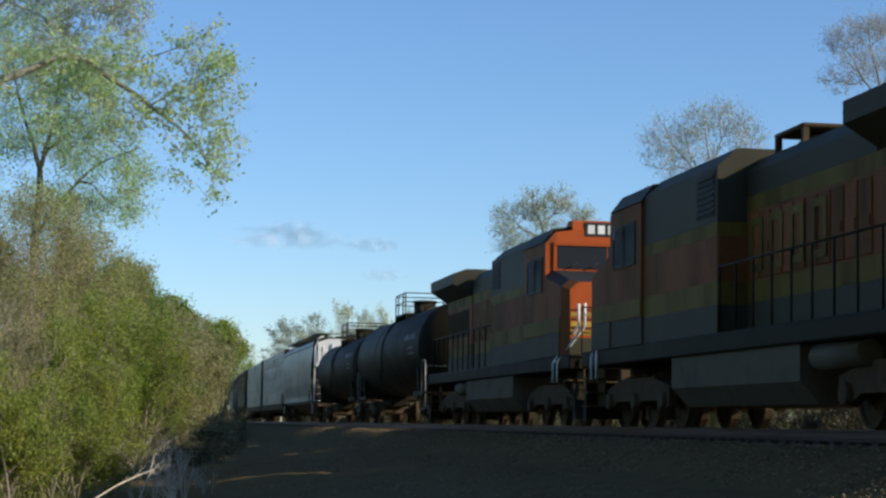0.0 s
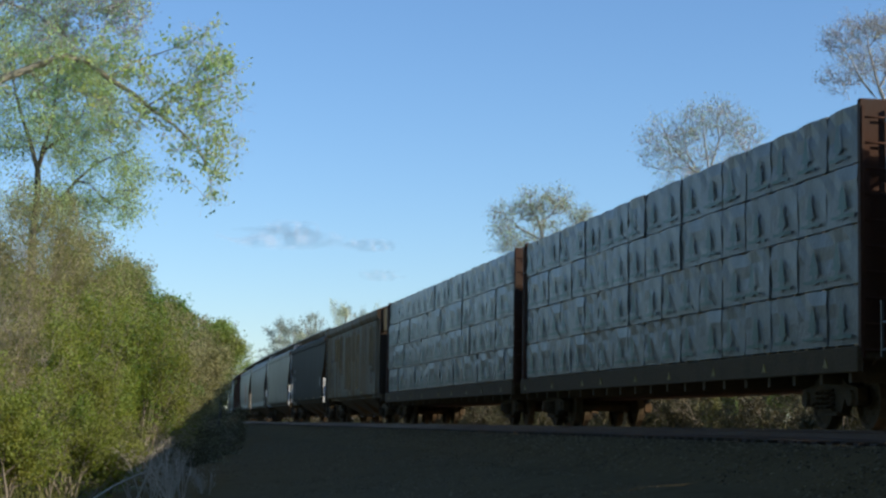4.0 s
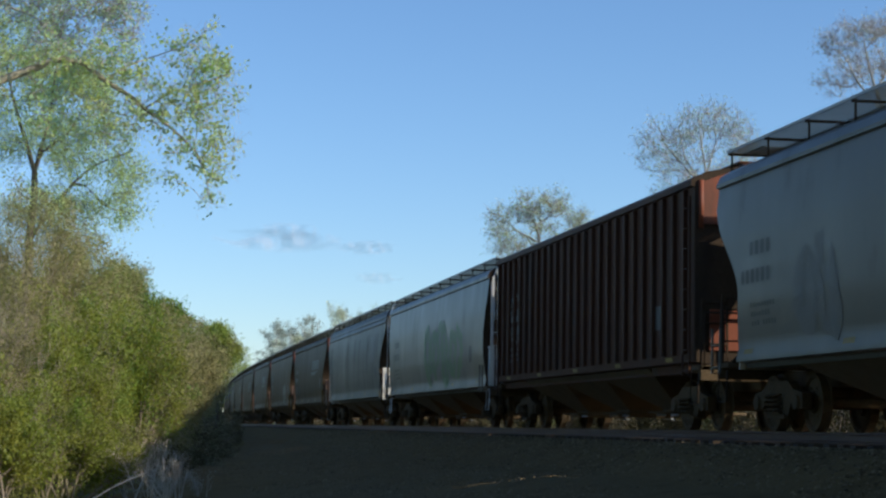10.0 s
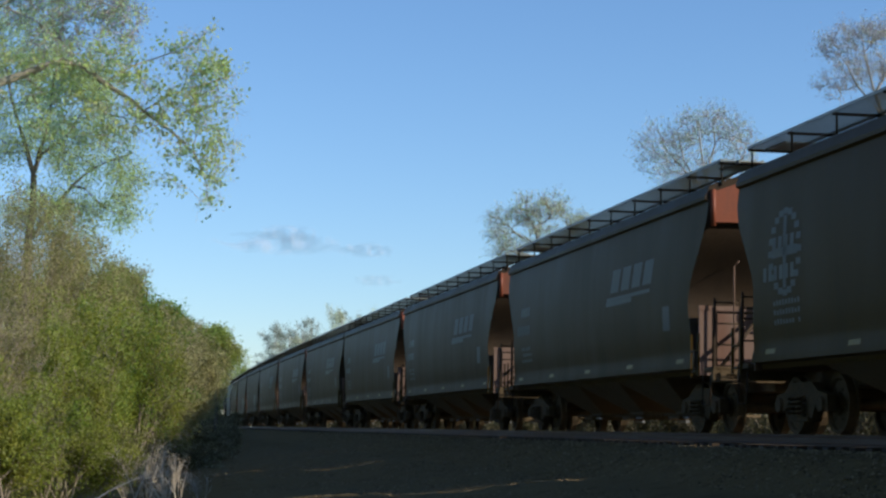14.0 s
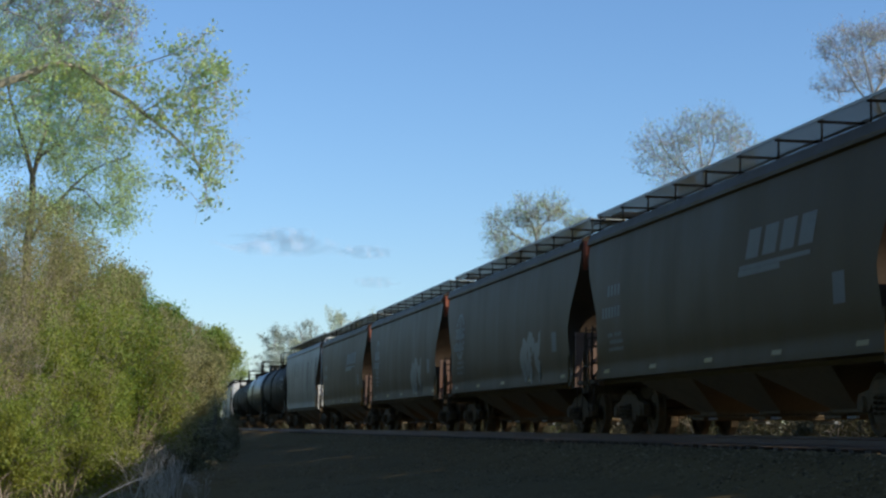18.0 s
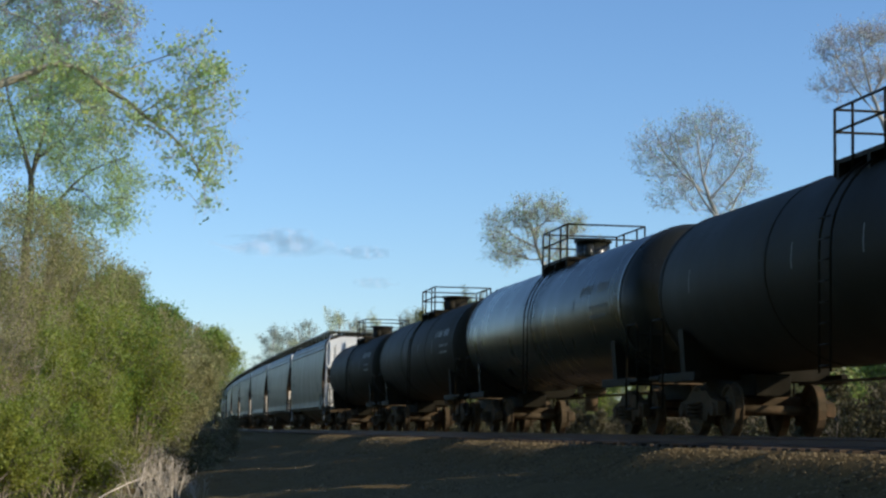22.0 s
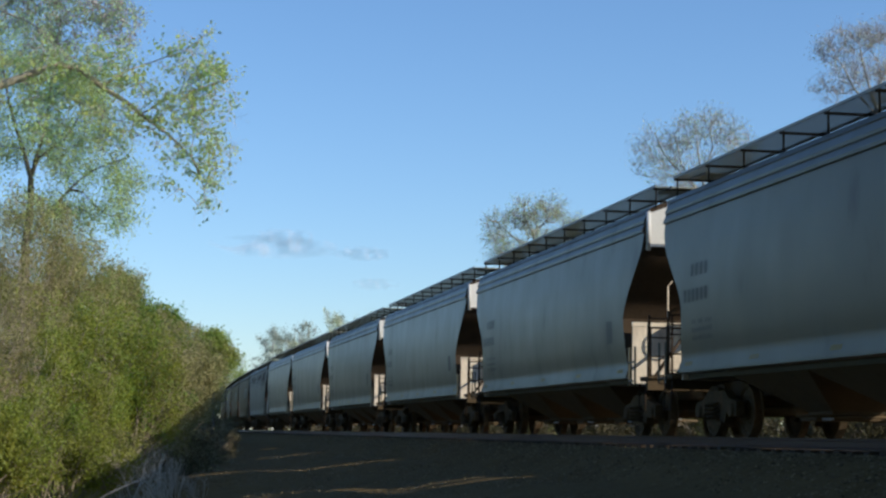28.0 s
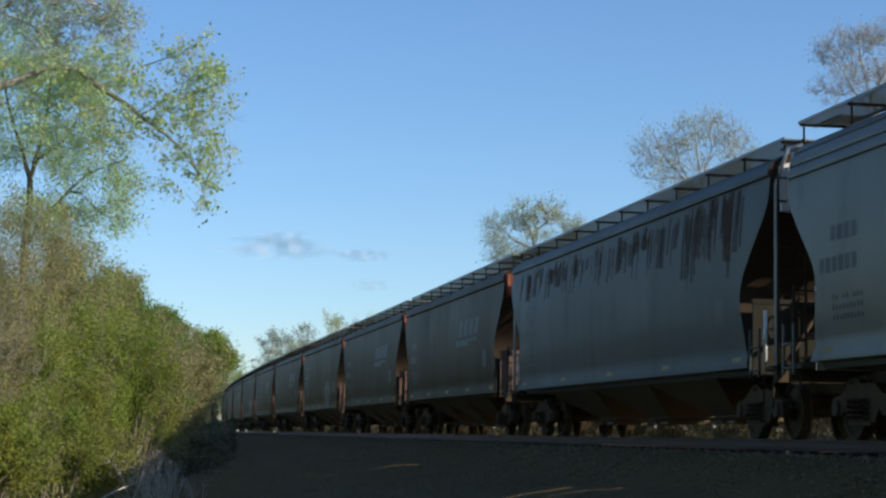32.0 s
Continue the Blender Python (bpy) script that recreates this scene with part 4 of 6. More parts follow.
def locomotive(label, length, seed):
    """Six-axle road locomotive; the cab is at the -y end."""
    car = tagged(new("locomotive", None), label, "locomotive", "locomotives of the freight train")
    half = length / 2
    O, G, Y, K = M["orange"], M["green"], M["yellow"], M["iron"]
    DO, DY = M["dustshadeorange"], M["dustshadeyellow"]
    deck = 1.62
    part("underframe", box(B(), -1.5, 1.5, -half + 0.7, half - 0.7, deck - 0.34, deck, 0.03), M["black"], car)
    # long hood in bands: yellow foot, orange side, yellow line, green top
    y0, y1 = -half + 6.2, half - 5.6
    for name, x, z0, z1, m in (("hood_foot", 0.93, deck, 2.10, G), ("hood_stripe", 0.934, 2.10, 2.42, DY), ("hood_side", 0.93, 2.42, 3.55, DO), ("hood_stripe", 0.934, 3.55, 3.80, DY), ("hood_top", 0.93, 3.80, 4.35, G)):
        bm = box(B(), -x, x, y0, y1, z0, z1)
        if name == "hood_top":
            bm.free()
            bm = loft(B(), [[(-x, y, z0), (x, y, z0), (x, y, 4.18), (0.72, y, 4.42), (-0.72, y, 4.42), (-x, y, 4.18)] for y in (y0, y1)])
        part(name, bm, m, car)
    # block letters of the owner's name as plain frames
    for sx in (-1, 1):
        for k in range(4):
            y = y0 + 4.4 + k * 0.98
            bm = B()
            for a0, a1, b0, b1 in ((0, 0.62, 2.56, 2.68), (0, 0.62, 3.30, 3.42), (0, 0.14, 2.68, 3.30), (0.48, 0.62, 2.68, 3.30)):
                box(bm, min(sx * 0.974, sx * 0.980), max(sx * 0.974, sx * 0.980), y + a0, y + a1, b0, b1)
            part("block_letter", bm, DY, car, "faded yellow block letter shape")
    doors = 10
    for i in range(doors):
        y = y0 + 4.3 + (y1 - y0 - 4.4) * i / doors
        w = (y1 - y0 - 4.4) / doors - 0.06
        for sx in (-1, 1):
            bm = box(B(), min(sx * 0.925, sx * 0.955), max(sx * 0.925, sx * 0.955), y, y + w, 2.46, 3.50, 0.012)
            box(bm, min(sx * 0.95, sx * 0.975), max(sx * 0.95, sx * 0.975), y + w - 0.1, y + w - 0.05, 2.85, 3.0)
            part("hood_door", bm, DO, car)
    # radiator cabin with its overhanging wings
    for z0, z1, m, name in ((deck, 2.10, G, "radiator_foot"), (2.10, 2.42, DY, "radiator_stripe"), (2.42, 3.55, DO, "radiator_side"), (3.55, 3.80, DY, "radiator_stripe")):
        part(name, box(B(), -0.96, 0.96, y1, half - 1.3, z0, z1), m, car)
    bm = loft(B(), [[(-0.96, y, 3.80), (0.96, y, 3.80), (1.52, y, 4.12), (1.52, y, 4.42), (1.1, y, 4.56), (-1.1, y, 4.56), (-1.52, y, 4.42), (-1.52, y, 4.12)] for y in (y1 + 0.2, half - 1.05)])
    part("radiator_wing", bm, G, car, "dark green overhanging radiator wing")
    for sx in (-1, 1):
        frame_y = (y1 + 0.45, half - 1.35)
        bm = box(B(), min(sx * 0.955, sx * 0.965), max(sx * 0.955, sx * 0.965), frame_y[0], frame_y[1], 2.65, 3.45)
        panel = part("grille_panel", bm, K, car)
        for i in range(12):
            y = frame_y[0] + 0.1 + (frame_y[1] - frame_y[0] - 0.25) * i / 11
            part("grille_bar", box(B(), min(sx * 0.965, sx * 0.99), max(sx * 0.965, sx * 0.99), y, y + 0.06, 2.7, 3.4), K, panel)
    bm = box(B(), -0.7, 0.7, 0.2, 1.6, 4.66, 4.73, 0.02)
    for x in (-0.64, 0.64):
        for y in (0.26, 1.54):
            box(bm, x - 0.05, x + 0.05, y - 0.05, y + 0.05, 4.36, 4.66)
    box(bm, -0.4, 0.4, 0.5, 1.3, 4.36, 4.60, 0.04)
    part("exhaust_stack", bm, K, car, "sooty exhaust stack under an open frame")
    for sx in (-1, 1):
        vent = part("vent_panel", box(B(), min(sx * 1.462, sx * 1.47), max(sx * 1.462, sx * 1.47), -half + 9.1, -half + 10.15, 3.52, 4.24), M["rubber"], car, "dark louvred vent")
        for k in range(7):
            z = 3.56 + k * 0.095
            part("louvre", box(B(), min(sx * 1.466, sx * 1.49), max(sx * 1.466, sx * 1.49), -half + 9.15, -half + 10.1, z, z + 0.03), M["rubber"], vent)
    part("inverter_box", loft(B(), [[(-1.46, y, 3.4), (1.46, y, 3.4), (1.46, y, 4.30), (1.1, y, 4.60), (-1.1, y, 4.60), (-1.46, y, 4.30)] for y in (-half + 5.6, -half + 10.3)]), G, car)
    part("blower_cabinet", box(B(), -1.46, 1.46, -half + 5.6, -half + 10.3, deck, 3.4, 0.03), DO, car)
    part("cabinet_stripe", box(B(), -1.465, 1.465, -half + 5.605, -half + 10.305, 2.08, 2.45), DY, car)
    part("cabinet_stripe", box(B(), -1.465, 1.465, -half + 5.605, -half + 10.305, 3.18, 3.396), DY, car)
    part("cabinet_skirt", box(B(), -1.463, 1.463, -half + 5.605, -half + 10.303, deck, 2.076), G, car)
    # cab with sloping roof edges
    c0, c1 = -half + 3.2, -half + 5.6
    sect = lambda y, k: [(-1.52, y, deck + 0.5), (1.52, y, deck + 0.5), (1.52, y, 4.24 - k), (1.28, y, 4.50 - k), (0.5, y, 4.60 - k), (-0.5, y, 4.60 - k), (-1.28, y, 4.50 - k), (-1.52, y, 4.24 - k)]
    part("cab", shade_sides(loft(B(), [sect(c0, 0.06), sect(c1, 0.0)])), [O, DO], car)
    part("cab_skirt", box(B(), -1.5, 1.5, c0 + 0.02, c1, deck, deck + 0.5), G, car)
    roof = loft(B(), [[(-1.55, y, 4.22), (-1.30, y, 4.53), (-0.5, y, 4.63), (0.5, y, 4.63), (1.30, y, 4.53), (1.55, y, 4.22), (1.53, y, 4.20), (1.28, y, 4.49), (0.5, y, 4.59), (-0.5, y, 4.59), (-1.28, y, 4.49), (-1.53, y, 4.20)] for y in (c0 + 0.12, c1 + 0.1)])
    part("cab_roof", roof, G, car)
    for sx in (-1, 1):
        for k, (a, b2) in enumerate(((c0 + 0.35, c0 + 1.05), (c0 + 1.2, c0 + 1.95))):
            w = part("side_window", box(B(), min(sx * 1.515, sx * 1.535), max(sx * 1.515, sx * 1.535), a, b2, 3.15, 3.85, 0.004), M["glass"], car)
            bm = B()
            for (p, q, r, s) in ((a - 0.05, b2 + 0.05, 3.85, 3.90), (a - 0.05, b2 + 0.05, 3.10, 3.15), (a - 0.05, a, 3.15, 3.85), (b2, b2 + 0.05, 3.15, 3.85)):
                box(bm, min(sx * 1.515, sx * 1.55), max(sx * 1.515, sx * 1.55), p, q, r, s)
            part("window_frame", bm, M["green"], car)
        bm = tube(B(), [(sx * 1.54, c0 + 1.1, 3.8), (sx * 1.7, c0 + 1.0, 3.8)], 0.015, 5)
        box(bm, min(sx * 1.6, sx * 1.72), max(sx * 1.6, sx * 1.72), c0 + 0.98, c0 + 1.01, 3.62, 3.84, 0.008)
        part("mirror", bm, M["zinc"], car)
        part("cab_stripe", box(B(), min(sx * 1.50, sx * 1.526), max(sx * 1.50, sx * 1.526), c0, c1, 2.14, 2.45), DY, car)
    # front: windscreen, number boards, nose
    for x in (-1.25, 0.005):
        part("windscreen", box(B(), x, x + 1.245, c0 - 0.02, c0 + 0.005, 3.62, 4.14, 0.004), M["glass"], car)
    bm = box(B(), -1.33, 1.33, c0 - 0.05, c0 + 0.01, 4.14, 4.21)
    box(bm, -0.01, 0.01, c0 - 0.03, c0 + 0.01, 3.60, 4.14)
    for x in (-1.33, 1.25):
        box(bm, x, x + 0.08, c0 - 0.05, c0 + 0.01, 3.56, 4.18)
    part("windscreen_frame", bm, O, car)
    part("board_housing", prism(B(), [(c0 + 0.02, 4.24), (c0 + 0.02, 4.72), (c0 + 0.5, 4.74), (c0 + 0.9, 4.55), (c0 + 0.9, 4.24)], -0.85, 0.85), O, car, "orange housing over the windscreen")
    nb = part("number_board", box(B(), -0.56, 0.56, c0 - 0.01, c0 + 0.03, 4.36, 4.68, 0.01), M["rubber"], car)
    for i in range(4):
        x = -0.48 + i * 0.25
        part("number_bar", box(B(), x, x + 0.17, c0 - 0.018, c0 - 0.012, 4.42, 4.62), M["white"], nb)
    for x in (0.66, 0.77):
        part("headlight", tube(B(), [(x, c0 - 0.02, 4.54), (x, c0 + 0.1, 4.54)], 0.05, 12), M["steel"], car)
    n0 = -half + 1.35
    nose = loft(B(), [[(-w, y, deck), (w, y, deck), (w, y, top - 0.16), (w - 0.2, y, top), (0.2 - w, y, top), (-w, y, top - 0.16)] for w, y, top in ((1.34, n0, 3.20), (1.50, n0 + 0.22, 3.26), (1.52, c0, 3.58))])
    nose = part("nose", shade_sides(nose), [O, DO, M["rubber"]], car)
    for f in nose.data.polygons:
        if abs(f.normal.z) > 0.75 and f.center.z > 3:
            f.material_index = 2
    for k, (z0, z1) in enumerate(((2.06, 2.16), (2.24, 2.34), (2.46, 2.54))):
        bm = B()
        box(bm, -1.32, 1.32, n0 - 0.012, n0 + 0.02, z0, z1)
        part("nose_stripe", bm, Y, car)
    part("nose_skirt", box(B(), -1.335, 1.335, n0 - 0.008, n0 + 0.02, deck + 0.02, 2.0), G, car)
    for sx in (-1, 1):
        part("nose_stripe", box(B(), min(sx * 1.49, sx * 1.526), max(sx * 1.49, sx * 1.526), n0 + 0.3, c0 - 0.004, 2.14, 2.45), DY, car)
        part("nose_skirt", box(B(), min(sx * 1.49, sx * 1.524), max(sx * 1.49, sx * 1.524), n0 + 0.3, c0 - 0.004, deck, 2.136), G, car)
    for z in (2.19, 2.38, 2.58):
        part("nose_stripe", box(B(), -1.325, 1.325, n0 - 0.014, n0 + 0.02, z, z + 0.03), M["rubber"], car)
    bm = tube(B(), [(-0.5, n0 - 0.05, 2.74), (0.2, n0 - 0.05, 2.74), (0.3, n0 - 0.05, 2.84)], 0.018, 5)
    part("nose_grab_iron", bm, M["rubber"], car)
    part("nose_door", box(B(), 0.25, 0.85, n0 - 0.03, n0, deck + 0.1, 2.9, 0.02), O, car)
    bm = B()
    for i in range(3):
        tube(bm, [(-1.0 + i * 0.5, c0 - 0.05, 3.62), (-0.75 + i * 0.5, c0 - 0.1, 3.75)], 0.012, 5)
    part("wiper_set", bm, M["rubber"], car)
    part("horn", tube(tube(B(), [(0.3, c1 + 0.3, 4.68), (0.3, c1 - 0.2, 4.72)], 0.05, 8, 0.09), [(0.5, c1 + 0.3, 4.66), (0.5, c1 - 0.1, 4.7)], 0.05, 8, 0.09), K, car)
    # fuel tank, air reservoirs, trucks
    bm = loft(B(), [[(-1.42, y, 1.30), (1.42, y, 1.30), (1.42, y, 0.72), (1.1, y, 0.38), (-1.1, y, 0.38), (-1.42, y, 0.72)] for y in (-3.4, 3.4)])
    part("fuel_tank", bm, M["tankgray"], car, "dusty gray fuel tank under the frame")
    for sx in (-1, 1):
        part("air_reservoir", tube(B(), [(sx * 1.2, 3.7, 1.08), (sx * 1.2, 5.6, 1.08)], 0.2, 12), M["tankgray"], car)
    for sy in (-1, 1):
        ty = sy * (half - 4.1)
        truck = part("truck", box(B(), -0.95, 0.95, ty - 1.9, ty + 1.9, 0.66, 0.92, 0.03), K, car)
        for sx in (-1, 1):
            out = [(ty - 2.35, 0.40), (ty - 2.35, 0.78), (ty - 1.2, 0.98), (ty + 1.2, 0.98), (ty + 2.35, 0.78), (ty + 2.35, 0.40), (ty + 2.0, 0.34), (ty + 1.5, 0.52), (ty + 0.35, 0.52), (ty, 0.34), (ty - 0.35, 0.52), (ty - 1.5, 0.52), (ty - 2.0, 0.34)]
            part("side_frame", prism(B(), out, min(sx * 1.02, sx * 1.18), max(sx * 1.02, sx * 1.18)), K, truck)
            for d in (-2.0, 0.0, 2.0):
                bm = tube(B(), [(sx * 1.05, ty + d, 0.53), (sx * 1.27, ty + d, 0.53)], 0.17, 12)
                part("axle_box", bm, K, truck)
        for d in (-2.0, 0.0, 2.0):
            add_wheels(truck, (0, ty + d, 0.533), 0.533)
    # handrails, steps, plough, end platforms
    for sx in (-1, 1):
        bm = B()
        n = 16
        for i in range(n + 1):
            y = c1 + 0.3 + (half - 1.5 - c1 - 0.3) * i / n
            tube(bm, [(sx * 1.44, y, deck - 0.05), (sx * 1.44, y, deck + 1.05)], 0.02, 5)
        tube(bm, [(sx * 1.44, c1 + 0.3, deck + 1.05), (sx * 1.44, half - 1.5, deck + 1.05)], 0.02, 5)
        part("side_handrail", bm, M["black"], car)
        for sy in (-1, 1):
            bm = B()
            y = sy * (half - 0.72)
            for d in (0.0, 0.20):
                if sy < 0:
                    tube(bm, [(sx * 1.54, y + 1.45 - d * 2.2, 1.0), (sx * 1.54, y + 1.45 - d * 2.2, 1.45), (sx * (1.18 - d * 0.5), y + 0.42 - d, 2.25), (sx * (1.18 - d * 0.5), y + 0.42 - d, 2.72)], 0.032, 6)
                else:
                    tube(bm, [(sx * 1.46, y - d * 3, 0.62), (sx * 1.46, y - d * 3, 1.35), (sx * 1.40, y - 0.3 - d * 2, 2.0), (sx * 1.40, y - 0.3 - d * 2, 2.6)], 0.024, 6)
            part("step_rail", bm, M["white"] if sy < 0 else M["black"], car, "white painted grab rail" if sy < 0 else "")
            bm = B()
            for z in (0.42, 0.72, 1.02, 1.32):
                box(bm, min(sx * 1.15, sx * 1.5), max(sx * 1.15, sx * 1.5), min(sy * (half - 0.72), sy * (half - 1.35)), max(sy * (half - 0.72), sy * (half - 1.35)), z, z + 0.03)
            box(bm, min(sx * 1.12, sx * 1.15), max(sx * 1.12, sx * 1.15), min(sy * (half - 0.72), sy * (half - 1.4)), max(sy * (half - 0.72), sy * (half - 1.4)), 0.42, deck)
            part("step_ladder", bm, K, car)
    for sy in (-1, 1):
        bm = prism(B(), [(sy * (half - 0.75), 0.16), (sy * (half - 0.45), 0.16), (sy * (half - 0.68), 0.95), (sy * (half - 0.75), 0.95)], -1.4, 1.4)
        part("plough", bm, M["black"], car)
        bm = B()
        for x in (-1.2, -0.5, 0.5, 1.2):
            tube(bm, [(x, sy * (half - 0.74), deck - 0.1), (x, sy * (half - 0.74), deck + 1.0)], 0.018, 5)
        tube(bm, [(-1.2, sy * (half - 0.74), deck + 1.0), (1.2, sy * (half - 0.74), deck + 1.0)], 0.018, 5)
        part("end_handrail", bm, M["black"], car)
        part("draft_gear", box(B(), -0.35, 0.35, min(sy * (half - 0.5), sy * (half - 2.0)), max(sy * (half - 0.5), sy * (half - 2.0)), 0.72, 1.28, 0.02), K, car)
    # all above the deck is a little taller
    for me in {o.data for o in car.children_recursive if o.data}:
        for v in me.vertices:
            if v.co.z > deck + 0.01:
                v.co.z = deck + (v.co.z - deck) * 1.075
    add_couplers(car, length)
    return car


# ---------------------------------------------------------------- plants
def branchwork(rng, starts, levels, wobble=0.25, rise=0.08, least=0.004):
    """Grows branches from starts (point, direction, length, radius). levels: per level (children, length ratio, spread in degrees, first share).
    Returns all branches as (points, r0, r1, level)."""
    done = []
    work = [(Vector(p), Vector(d).normalized(), l, r, 0) for p, d, l, r in starts]
    while work:
        p, d, l, r, level = work.pop()
        steps = 5 if level < 2 else 3
        pts, dirs = [p.copy()], [d.copy()]
        r1 = r * (0.45 if level < len(levels) else 0.3)
        for i in range(steps):
            d = (d + Vector((rng.gauss(0, wobble), rng.gauss(0, wobble), rng.gauss(0, wobble) + rise)) * 0.5).normalized()
            p = p + d * (l / steps)
            pts.append(p.copy())
            dirs.append(d.copy())
        done.append((pts, r, r1, level))
        if level < len(levels):
            count, ratio, spread, first = levels[level]
            for i in range(count):
                f = first + (1 - first) * (i + rng.random()) / count
                k = min(int(f * steps), steps - 1)
                q = pts[k].lerp(pts[k + 1], f * steps - k)
                axis = dirs[k].orthogonal().normalized()
                axis.rotate(Matrix.Rotation(rng.uniform(0, 2 * math.pi), 3, dirs[k]))
                nd = dirs[k].copy()
                nd.rotate(Matrix.Rotation(radians(spread * rng.uniform(0.6, 1.25)), 3, axis))
                work.append((q, nd, l * ratio * rng.uniform(0.7, 1.2) * (1.15 - 0.45 * f), max((r + (r1 - r) * f) * 0.62, least), level + 1))
    return done


def fit_size(branches, root, height, width):
    """Scales branches about their root to the given height and width."""
    root = Vector(root)
    pts = np.array([q for b in branches for q in b[0]]) - np.array(root)
    kz = height / pts[:, 2].max()
    kx = width / 2 / np.percentile(np.hypot(pts[:, 0], pts[:, 1]), 97)
    return [([root + Vector(((q.x - root.x) * kx, (q.y - root.y) * kx, (q.z - root.z) * kz)) for q in p], a, b, l) for p, a, b, l in branches]


def bark_mesh(name, branches, material, parent, sides=(7, 5, 4, 3)):
    verts, faces = [], []
    for pts, r0, r1, level in branches:
        n = sides[min(level, len(sides) - 1)]
        last = len(pts) - 1
        for i, q in enumerate(pts):
            d = (pts[min(i + 1, last)] - pts[max(i - 1, 0)]).normalized()
            a = d.orthogonal().normalized()
            b = d.cross(a)
            r = r0 + (r1 - r0) * i / last
            base = len(verts)
            for k in range(n):
                t = 2 * math.pi * k / n
                verts.append(q + a * (math.cos(t) * r) + b * (math.sin(t) * r))
            if i:
                for k in range(n):
                    faces.append((base - n + k, base - n + (k + 1) % n, base + (k + 1) % n, base + k))
    me = bpy.data.meshes.new(name)
    me.from_pydata(verts, [], faces)
    me.materials.append(material)
    me.shade_smooth()
    ob = new(name, me)
    ob.parent = parent
    return ob


def leaf_mesh(name, rs, branches, count, size, spread, material, parent, level, droop=0.0, clump=1, patchy=0.0):
    """Many small leaves round the outer branches; patchy: how much thicker some boughs are than others."""
    twigs = [b for b in branches if b[3] >= level]
    ends = np.array([[b[0][i], b[0][i + 1]] for b in twigs for i in range(len(b[0]) - 1)])
    few = max(count // clump, 1)
    if patchy:
        mid = ends.mean(axis=1)
        share = np.exp(patchy * (rs.normal(0, 1, len(ends)) * 0.7 + np.array([3.0 * noise.noise(Vector(q) * 1.1) for q in mid])))
        pick = np.resize(rs.choice(len(ends), few, p=share / share.sum()), count)
    else:
        pick = np.resize(rs.randint(0, len(ends), few), count)
    t = np.resize(rs.rand(few), count)[:, None]
    c = ends[pick, 0] * (1 - t) + ends[pick, 1] * t + rs.normal(0, spread, (count, 3))
    c[:, 2] -= droop * rs.rand(count)
    u = rs.normal(0, 1, (count, 3))
    u /= np.linalg.norm(u, axis=1)[:, None]
    w = np.cross(u, rs.normal(0, 1, (count, 3)))
    w /= np.linalg.norm(w, axis=1)[:, None]
    s = size * rs.uniform(0.6, 1.3, (count, 1))
    v = np.stack([c - u * s, c + w * s * 0.55, c + u * s, c - w * s * 0.55], axis=1).reshape(-1, 3)
    me = bpy.data.meshes.new(name)
    me.vertices.add(count * 4)
    me.vertices.foreach_set("co", v.ravel())
    me.loops.add(count * 4)
    me.loops.foreach_set("vertex_index", np.arange(count * 4, dtype=np.int32))
    me.polygons.add(count)
    me.polygons.foreach_set("loop_start", np.arange(0, count * 4, 4, dtype=np.int32))
    me.update(calc_edges=True)
    me.materials.append(material)
    ob = new(name, me)
    ob.parent = parent
    return ob


def soil_at(x, y):
    """Ground height under a point beside the track."""
    a = max(y - BEND_AT, 0) * BEND
    return ground_z(x - TRACK_X - (1 - math.cos(a)) / BEND)


def bush(x, y, height, width, leaf, count, size, seed, label, stems=9, wood="twig", levels=None, thin=0.02, name="bush", second=None):
    """A shrub of many stems from one root."""
    rng, rs = random.Random(seed), np.random.RandomState(seed)
    z = soil_at(x, y) - 0.08
    root = tagged(new(name, None), label, "bush", "bushes beside the track")
    starts = []
    for i in range(stems):
        a = rng.uniform(0, 2 * math.pi)
        k = rng.uniform(0.1, 1.0)
        d = Vector((math.cos(a) * width / height * 0.75 * k, math.sin(a) * width / height * 0.75 * k, 1.0))
        starts.append(((x + rng.uniform(-0.15, 0.15) * width, y + rng.uniform(-0.15, 0.15) * width, z), d, height * rng.uniform(0.55, 0.85), thin * rng.uniform(0.8, 1.5)))
    br = branchwork(rng, starts, levels or ((6, 0.5, 38, 0.25), (5, 0.5, 42, 0.2), (3, 0.55, 42, 0.2)), 0.22, 0.10)
    br = fit_size(br, (x, y, z), height, width)
    bark_mesh("stem", br, M[wood], root, (5, 4, 3, 3))
    leaf_mesh("foliage", rs, br, int(count * 1.8), size * 0.80, 0.07 + height * 0.010, LEAF[leaf], root, 1, clump=12, patchy=0.8)
    if second:
        leaf_mesh("foliage", rs, br, count, size * 0.68, 0.10, LEAF[second], root, 1, clump=8, patchy=0.8)
    return root


